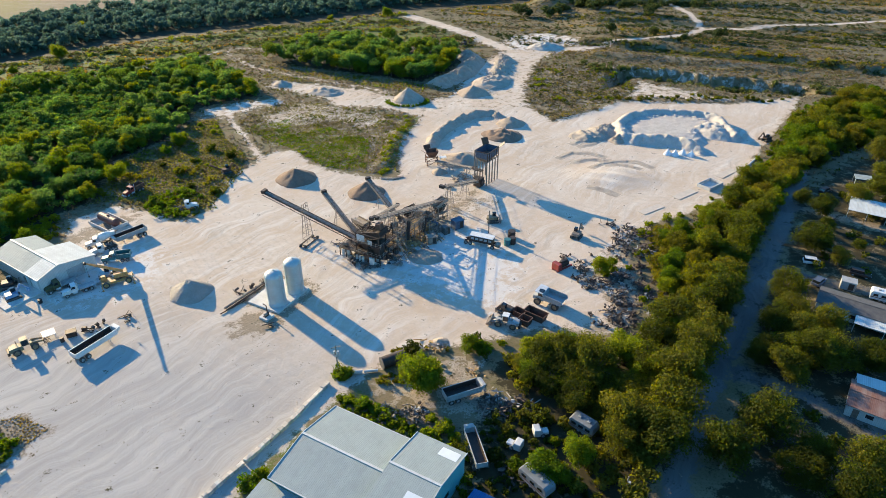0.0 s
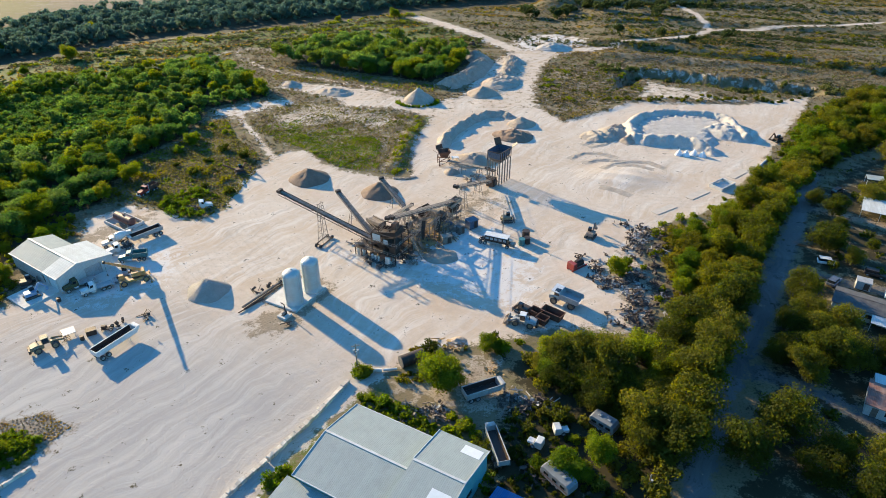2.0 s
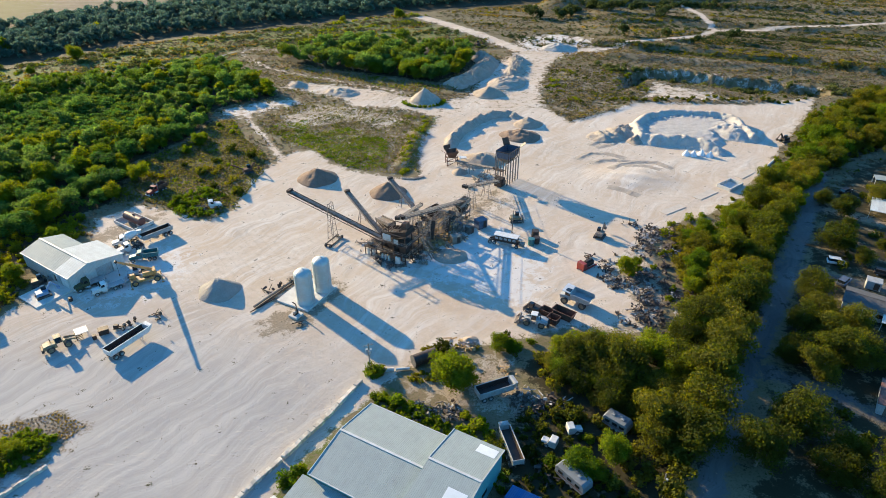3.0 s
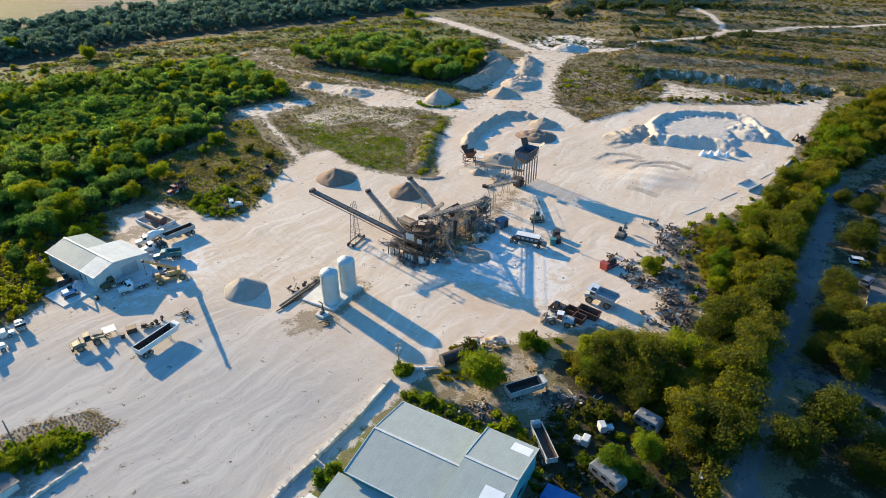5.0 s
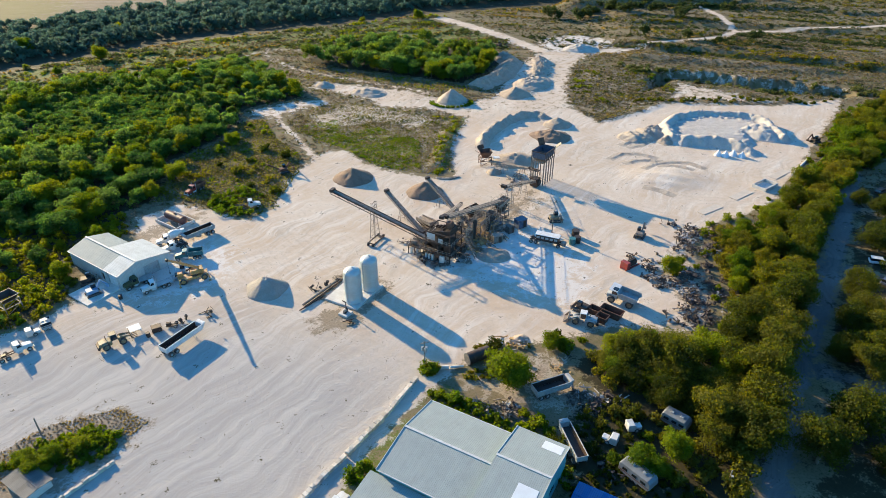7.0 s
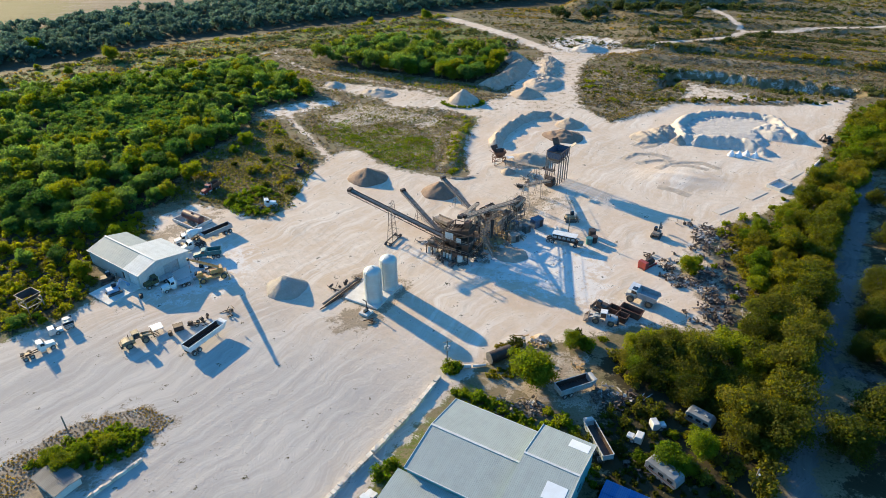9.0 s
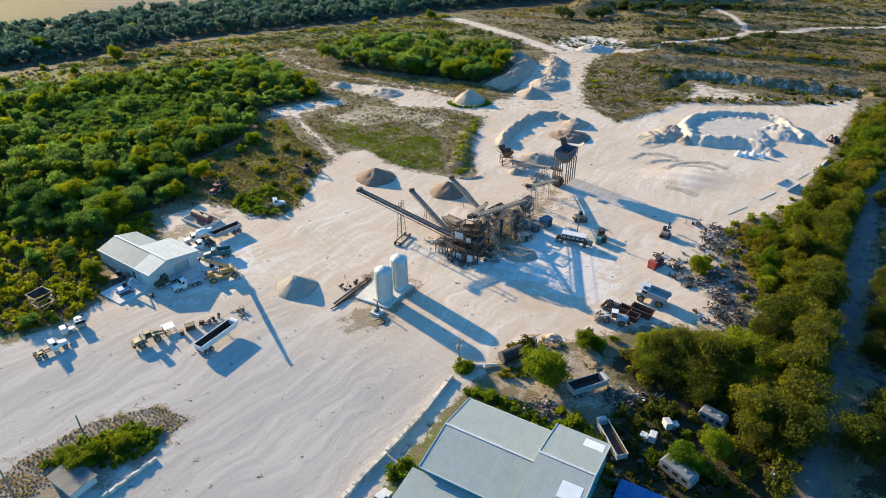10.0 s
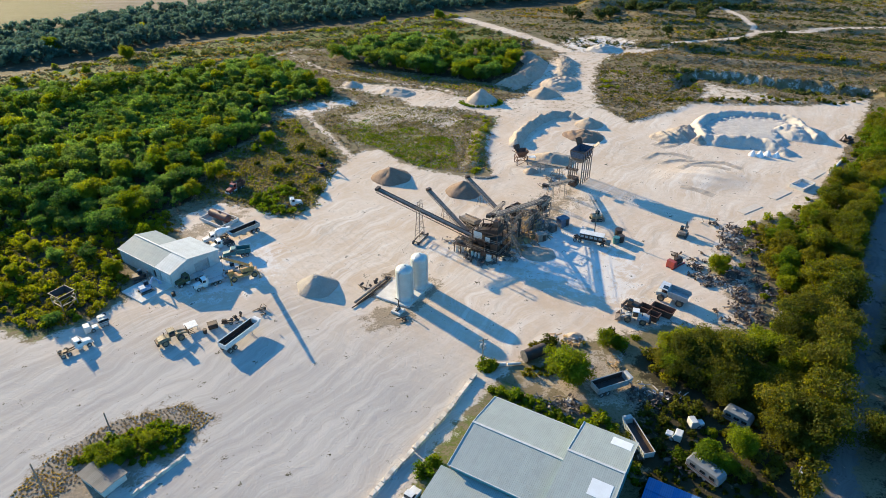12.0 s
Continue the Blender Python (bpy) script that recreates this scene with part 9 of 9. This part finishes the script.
def tracked_machine(x, y, turn, paint, label, mast=False, arm=True):
    s = thing("tracked_machine", label, "excavator", at(x, y, turn, land(x, y)))
    for yy in (-0.95, 0.95):
        bm = fresh()
        prism(bm, [(-1.5, 0.15), (-1.2, 0.0), (1.2, 0.0), (1.5, 0.15), (1.6, 0.45), (1.3, 0.75), (-1.3, 0.75), (-1.6, 0.45)], yy - 0.28, yy + 0.28)
        part("track", bm, RUBBER, s)
    bm = fresh()
    box(bm, (-0.2, 0, 1.25), (2.4, 1.9, 0.8), bevel=0.1)
    part("body", bm, paint, s)
    bm = fresh()
    box(bm, (0.4, 0.5, 2.0), (1.0, 0.8, 1.1), bevel=0.06)
    part("cab", bm, GLASS, s, "dark-glazed cab")
    bm = fresh()
    if arm:
        beam(bm, (0.9, -0.2, 1.5), (2.0, -0.2, 3.2), 0.3, 0.4)
        beam(bm, (2.0, -0.2, 3.2), (3.2, -0.2, 1.6), 0.24, 0.3)
        box(bm, (3.2, -0.2, 1.2), (0.6, 0.8, 0.7), bevel=0.1)
        part("arm", bm, paint, s)
    else:
        prism(bm, [(1.8, 0.1), (2.0, 0.1), (2.15, 1.1), (1.85, 1.2)], -1.4, 1.4)
        beam(bm, (0.5, -1.3, 0.6), (1.9, -1.2, 0.6), 0.16)
        beam(bm, (0.5, 1.3, 0.6), (1.9, 1.2, 0.6), 0.16)
        part("blade", bm, STEEL, s)
    if mast:
        bm = fresh()
        beam(bm, (-1.4, 0, 1.6), (-4.6, 0.2, 3.6), 0.4, 0.4)
        part("mast", bm, RUST, s)
    return s


tracked_machine(30.0, 141.6, 60, STEEL, "small rusty tracked drill standing on the yard")
tracked_machine(8.9, 149.6, 5, TAN_PAINT, "dusty tan bulldozer with a dark engine", False, False)
tracked_machine(105.6, 207.0, 200, DARK_STEEL, "dark excavator at the far corner of the yard")
tracked_machine(-71.8, 179.4, 30, RUST, "rusty tracked rig overgrown at the scrub's edge", True)
tracked_machine(9.8, 109.6, 140, DARK_STEEL, "dark tracked machine behind the loader", False, False)
tracked_machine(-99.4, 113.4, 45, PALE_BLUE, "blue machine frame with a boom on the slab")
tracked_machine(-103.0, 118.0, 30, DARK_STEEL, "dark machine frame on the slab", False, False)
tracked_machine(4.0, 336.0, 40, DARK_STEEL, "dark excavator beside the far haul road")
tracked_machine(-82.4, 121.6, 20, GREY_PAINT, "grey flat machine frame beside the crane", False, False)


def red_engine(x, y, turn):
    s = thing("diesel_engine_set", "red diesel engine set on a skid", "engine", at(x, y, turn))
    bm = fresh()
    box(bm, (-1.8, 0, 1.1), (1.2, 2.2, 1.8), bevel=0.08)
    part("radiator", bm, RED_PAINT, s)
    bm = fresh()
    box(bm, (0.4, 0, 1.0), (2.8, 1.3, 1.1), bevel=0.1)
    box(bm, (0.4, 0, 1.75), (2.2, 0.8, 0.5), bevel=0.1)
    part("engine_block", bm, DARK_STEEL, s)
    bm = fresh()
    for yy in (-0.8, 0.8):
        box(bm, (0, yy, 0.2), (5.0, 0.25, 0.4))
    part("skid", bm, RED_PAINT, s)
    bm = fresh()
    tube(bm, (0.6, 0.3, 1.9), (0.6, 0.3, 2.8), 0.1, None, 8)
    part("exhaust_pipe", bm, RUST, s)


red_engine(24.2, 127.4, 38)


def engine_frame(x, y, turn):
    s = thing("engine_frame", "dark stripped engine and axle frame on the yard", "engine", at(x, y, turn, land(x, y)))
    bm = fresh()
    box(bm, (-0.5, 0, 0.75), (1.0, 0.7, 0.7), bevel=0.08)
    part("engine_block", bm, DARK_STEEL, s)
    frame_rails(s, -1.1, 1.3, 0.35, 0.7)
    axle(s, 0.9, 0.4, 0.25, 1.6)


engine_frame(-77.4, 102.4, 12)


def skip(x, y, turn, sx, sy, h, label, mat):
    s = thing("steel_skip", label, "skip", at(x, y, turn, land(x, y)))
    bm = fresh()
    hopper(bm, -sx / 2, sx / 2, -sy / 2, sy / 2, h, 0.1, 0.85)
    box(bm, (0, 0, 0.1), (sx * 0.85, sy * 0.85, 0.1))
    part("tub", bm, mat, s)
    bm = fresh()
    for yy in (-sy / 2, sy / 2):
        beam(bm, (-sx / 2, yy, h), (sx / 2, yy, h), 0.14)
    for xx in (-sx / 2, sx / 2):
        beam(bm, (xx, -sy / 2, h), (xx, sy / 2, h), 0.14)
    part("rim", bm, mat, s)


skip(15.8, 107.8, -38, 4.8, 2.2, 1.7, "rusty brown steel skip at the yard's edge", RUST)
skip(13.4, 105.9, -38, 2.4, 2.0, 1.5, "dark rusty steel skip beside a loader", RUST)
skip(12.4, 108.6, -38, 2.6, 1.8, 1.4, "rusty steel skip at the yard's edge", RUST)


def containment():
    s = thing("tank_basin", "low concrete basin round a brown fuel tank", "basin", at(-93.8, 147.3, -33))
    for x0, x1, y0, y1 in ((-4.6, 4.6, -3.0, -2.7), (-4.6, 4.6, 2.7, 3.0), (-4.6, -4.3, -2.7, 2.7), (4.3, 4.6, -2.7, 2.7)):
        bm = fresh()
        box(bm, ((x0 + x1) / 2, (y0 + y1) / 2, 0.35), (x1 - x0, y1 - y0, 0.9), bevel=0.03)
        part("basin_wall", bm, CONCRETE, s)
    k = thing("fuel_tank", "brown-red horizontal steel fuel tank in a concrete basin", "tank", at(-93.4, 147.2, -33))
    bm = fresh()
    tube(bm, (-3.4, 0, 1.5), (3.4, 0, 1.5), 1.15, None, 24)
    tube(bm, (3.4, 0, 1.5), (3.6, 0, 1.5), 1.15, 0.7, 24)
    tube(bm, (-3.6, 0, 1.5), (-3.4, 0, 1.5), 0.7, 1.15, 24)
    part("shell", bm, TANK_BROWN, k)
    for xx in (-2.2, 2.2):
        bm = fresh()
        box(bm, (xx, 0, 0.3), (0.4, 1.8, 0.9))
        part("saddle", bm, CONCRETE, k)
    bm = fresh()
    tube(bm, (0, 0, 2.6), (0, 0, 2.9), 0.3, None, 12)
    part("manhole", bm, TANK_BROWN, k)


containment()


def lying_tank(x, y, turn, r, length, mat, label):
    k = thing("old_tank", label, "tank", at(x, y, turn, land(x, y)))
    bm = fresh()
    tube(bm, (-length / 2, 0, r), (length / 2, 0, r), r, None, 24)
    part("shell", bm, mat, k)
    bm = fresh()
    tube(bm, (-length / 2 - 0.06, 0, r), (-length / 2 + 0.04, 0, r), r + 0.05, None, 24)
    part("end_plate", bm, BELT, k, "black round end plate")
    for xx in (-length * 0.25, length * 0.25):
        bm = fresh()
        tube(bm, (xx - 0.05, 0, r), (xx + 0.05, 0, r), r + 0.04, None, 24)
        part("hoop", bm, mat, k)


lying_tank(-13.2, 93.2, 30, 1.2, 4.9, DARK_STEEL, "grey-black old tank lying on its side amid weeds")


def stilt_bin():
    s = thing("bin_on_stilts", "open square steel bin on tall legs among bushes", "bin", at(-114.8, 107.6, 61))
    frame_tower(s, -1.7, 1.7, -1.7, 1.7, [1.6, 3.0], 0.16, True, 2, 2, STEEL)
    bm = fresh()
    hopper(bm, -1.85, 1.85, -1.85, 1.85, 3.9, 2.6, 0.6)
    part("bin", bm, DARK_STEEL, s)
    bm = fresh()
    for yy in (-1.85, 1.85):
        beam(bm, (-1.95, yy, 3.92), (1.95, yy, 3.92), 0.1)
    for xx in (-1.85, 1.85):
        beam(bm, (xx, -1.95, 3.92), (xx, 1.95, 3.92), 0.1)
    part("rim", bm, STEEL, s)


stilt_bin()

slab("loading_pad", "long pale concrete pad at the yard's edge", 53.2, 156.9, 34, 8.2, 2.4, 0.12, PAD)["group"] = "concrete pads along the yard's edge"
slab("loading_pad", "long pale concrete pad at the yard's edge", 65.3, 166.2, 37, 8.4, 2.6, 0.12, PAD)["group"] = "concrete pads along the yard's edge"
slab("loading_pad", "long pale concrete pad at the yard's edge", 82.4, 180.6, 40, 8.6, 2.6, 0.12, PAD)["group"] = "concrete pads along the yard's edge"


def pit_box():
    s = thing("concrete_pit", "sunken concrete box with dark walls at the yard's edge", "pit", at(74.4, 171.9, 38, land(74.4, 171.9)))
    for x0, x1, y0, y1 in ((-3.4, 3.4, -2.2, -1.95), (-3.4, 3.4, 1.95, 2.2), (-3.4, -3.15, -1.95, 1.95), (3.15, 3.4, -1.95, 1.95)):
        bm = fresh()
        box(bm, ((x0 + x1) / 2, (y0 + y1) / 2, 0.45), (x1 - x0, y1 - y0, 1.1), bevel=0.03)
        part("pit_wall", bm, CONCRETE, s)
    bm = fresh()
    box(bm, (0, 0, 0.05), (6.3, 3.9, 0.1))
    part("pit_floor", bm, CONCRETE, s)


pit_box()


def panel_stack():
    s = thing("sheet_stack", "white sheet panels on low trestles", "panels", at(-84.4, 100.5, 38))
    bm = fresh()
    box(bm, (0, 0, 1.0), (2.5, 2.3, 0.12), bevel=0.02)
    part("panel", bm, WHITE_PAINT, s)
    for xx in (-1.0, 1.0):
        bm = fresh()
        for yy in (-0.9, 0.9):
            beam(bm, (xx, yy, -0.05), (xx, yy, 0.95), 0.1)
        beam(bm, (xx, -0.9, 0.9), (xx, 0.9, 0.9), 0.1)
        part("trestle", bm, GALV, s)


panel_stack()
slab("flat_bed_frame", "pale steel flat-bed resting on the ground", -81.6, 121.2, 32, 5.2, 2.2, 0.6, GREY_PAINT, "flat bed")


def tyre_row(x0, y0, x1, y1, n):
    root = thing("tyre_kerb", "kerb of dusty pale tyres laid flat along weeds", "kerb", Matrix.Identity(4))
    for i in range(n):
        k = i / (n - 1)
        bm = fresh()
        bmesh.ops.create_cone(bm, cap_ends=False, segments=14, radius1=0.5, radius2=0.5, depth=0.3)
        bmesh.ops.create_cone(bm, cap_ends=False, segments=14, radius1=0.28, radius2=0.28, depth=0.3)
        bmesh.ops.bridge_loops(bm, edges=[e for e in bm.edges if e.is_boundary and sum(v.co.z for v in e.verts) > 0])
        bmesh.ops.recalc_face_normals(bm, faces=bm.faces)
        ob = part("tyre", bm, PALE_SCRAP, root)
        ob.matrix_basis = at(x0 + (x1 - x0) * k, y0 + (y1 - y0) * k + 0.9 * math.sin(math.pi * k) * -1, 0, 0.15)
        


tyre_row(-23.4, 175.9, -17.2, 177.0, 9)


# ---- scrap ----
def scrap_field(name, label, spots, seed, mats=None, big=1.0):
    """Loose scrap strewn over the ground: bars, plates, boxes and rings, past counting."""
    rnd = random.Random(seed)
    bm = fresh()
    for x, y, r, n in spots:
        for i in range(n):
            if i % 9 == 0:
                a, q = rnd.uniform(0, 6.28), r * math.sqrt(rnd.random())
                cx, cy, wide = x + q * math.cos(a), y + q * math.sin(a), rnd.uniform(0.25, 1.0)
            px, py = rnd.gauss(cx, wide), rnd.gauss(cy, wide)
            z = land(px, py) + max(0.0, rnd.gauss(0.1, 0.25)) * (i % 9) / 6
            turn = Euler((rnd.uniform(-0.5, 0.5), rnd.uniform(-0.5, 0.5), rnd.uniform(0, 6.28))).to_matrix().to_4x4()
            k = rnd.random()
            if k < 0.4:
                s = (rnd.uniform(0.8, 3.6) * big, rnd.uniform(0.08, 0.2), rnd.uniform(0.08, 0.2))
            elif k < 0.75:
                s = (rnd.uniform(0.4, 1.4) * big, rnd.uniform(0.3, 1.0) * big, rnd.uniform(0.04, 0.12))
            else:
                s = (rnd.uniform(0.3, 0.9) * big, rnd.uniform(0.3, 0.8) * big, rnd.uniform(0.3, 0.7))
            bmesh.ops.create_cube(bm, size=1.0, matrix=Matrix.Translation((px, py, z + 0.12 + rnd.uniform(0, 0.35))) @ turn @ Matrix.Diagonal((*s, 1)))
    ob = part(name, bm, mats or SCRAP, None)
    return tagged(ob, label, "scrap", kind="stuff")


scrap_field("scrap_metal", "strewn dark scrap metal along the yard's edge",
            [(31, 124, 5, 110), (36, 117, 7, 220), (38, 110, 6, 180), (34, 106, 5, 100), (41, 121, 5, 110), (44, 140, 6, 200), (42, 131, 5, 100), (48, 146, 5, 90), (29, 130, 4, 30), (39, 146, 4, 20), (27, 106, 3, 14)], 8, SCRAP, 0.5)
scrap_field("large_scrap", "strewn larger dark scrap along the yard's edge", [(34, 119, 7, 70), (37, 109, 6, 60), (43, 138, 6, 60), (32, 126, 5, 30), (40, 128, 5, 30)], 18, SCRAP, 0.8)
scrap_field("pale_scrap", "strewn pale and rusty scrap along the yard's edge", [(33, 121, 6, 50), (37, 112, 6, 60), (43, 136, 6, 50), (30, 126, 4, 24)], 9, PALE_SCRAP, 0.5)
scrap_field("scrap_heap", "tangled dark scrap and tyres in a weedy lot", [(6, 82.5, 2.6, 90), (9.5, 83.0, 1.6, 25), (-14, 79.5, 2.0, 14), (-9, 80, 2.2, 30), (5.5, 66, 2.5, 20)], 10, SCRAP, 0.7)
scrap_field("light_scrap", "pale scrap pieces in a weedy lot", [(7.5, 83.5, 2.2, 22), (-15, 81, 1.6, 6), (-7.5, 79, 2.4, 14), (11, 81, 2, 6), (-3.5, 98.5, 2, 12)], 11, PALE_SCRAP, 0.7)
scrap_field("plant_debris", "steel offcuts and rubble under the crushing plant", [(-16, 134, 6, 90), (-8, 141, 5, 60), (-25, 131, 4, 50), (-12, 147, 5, 50), (0, 172, 5, 40), (-28, 137, 3, 30)], 12, STEEL, 0.8)
scrap_field("yard_oddments", "steel oddments lying on the pale yard", [(-71, 105.5, 2.2, 12), (-75.5, 104, 2.0, 8), (40, 147, 2.0, 8), (-48, 117, 2.0, 16), (-44.5, 120, 1.6, 10), (-40, 103, 1.2, 5), (-90, 144, 2, 8)], 13, SCRAP, 0.8)
scrap_field("ochre_timber", "ochre timber baulks and planks piled under the plant", [(-12.5, 139.0, 3.2, 70), (-10.5, 143.5, 2.6, 50), (-13.5, 135.5, 2.2, 40), (-15.0, 145.0, 2.0, 20)], 21, OCHRE, 1.0)
scrap_field("dark_machinery_scrap", "dark machine parts crowded under the screens", [(-17.5, 133.0, 4.0, 110), (-14.5, 141.0, 4.0, 80), (-24.0, 129.5, 3.0, 60), (-7.0, 148.5, 3.0, 60), (-22.0, 127.0, 2.0, 30), (-14.5, 151.0, 3.0, 50)], 22, BELT, 0.9)
scrap_field("broken_boards", "broken boards and sheet strewn by the old tank", [(-5.4, 98.2, 1.6, 26), (-8.6, 97.4, 1.6, 18), (3.2, 91.8, 1.8, 22), (-4.8, 92.4, 0.9, 10)], 23, OCHRE, 0.7)
scrap_field("brown_rubble", "brown timber rubble strewn behind the big building", [(-13.6, 80.4, 1.6, 34), (-10.8, 79.4, 1.6, 34), (-8.2, 78.2, 1.4, 28), (3.8, 80.8, 1.5, 24)], 24, WOOD, 0.6)
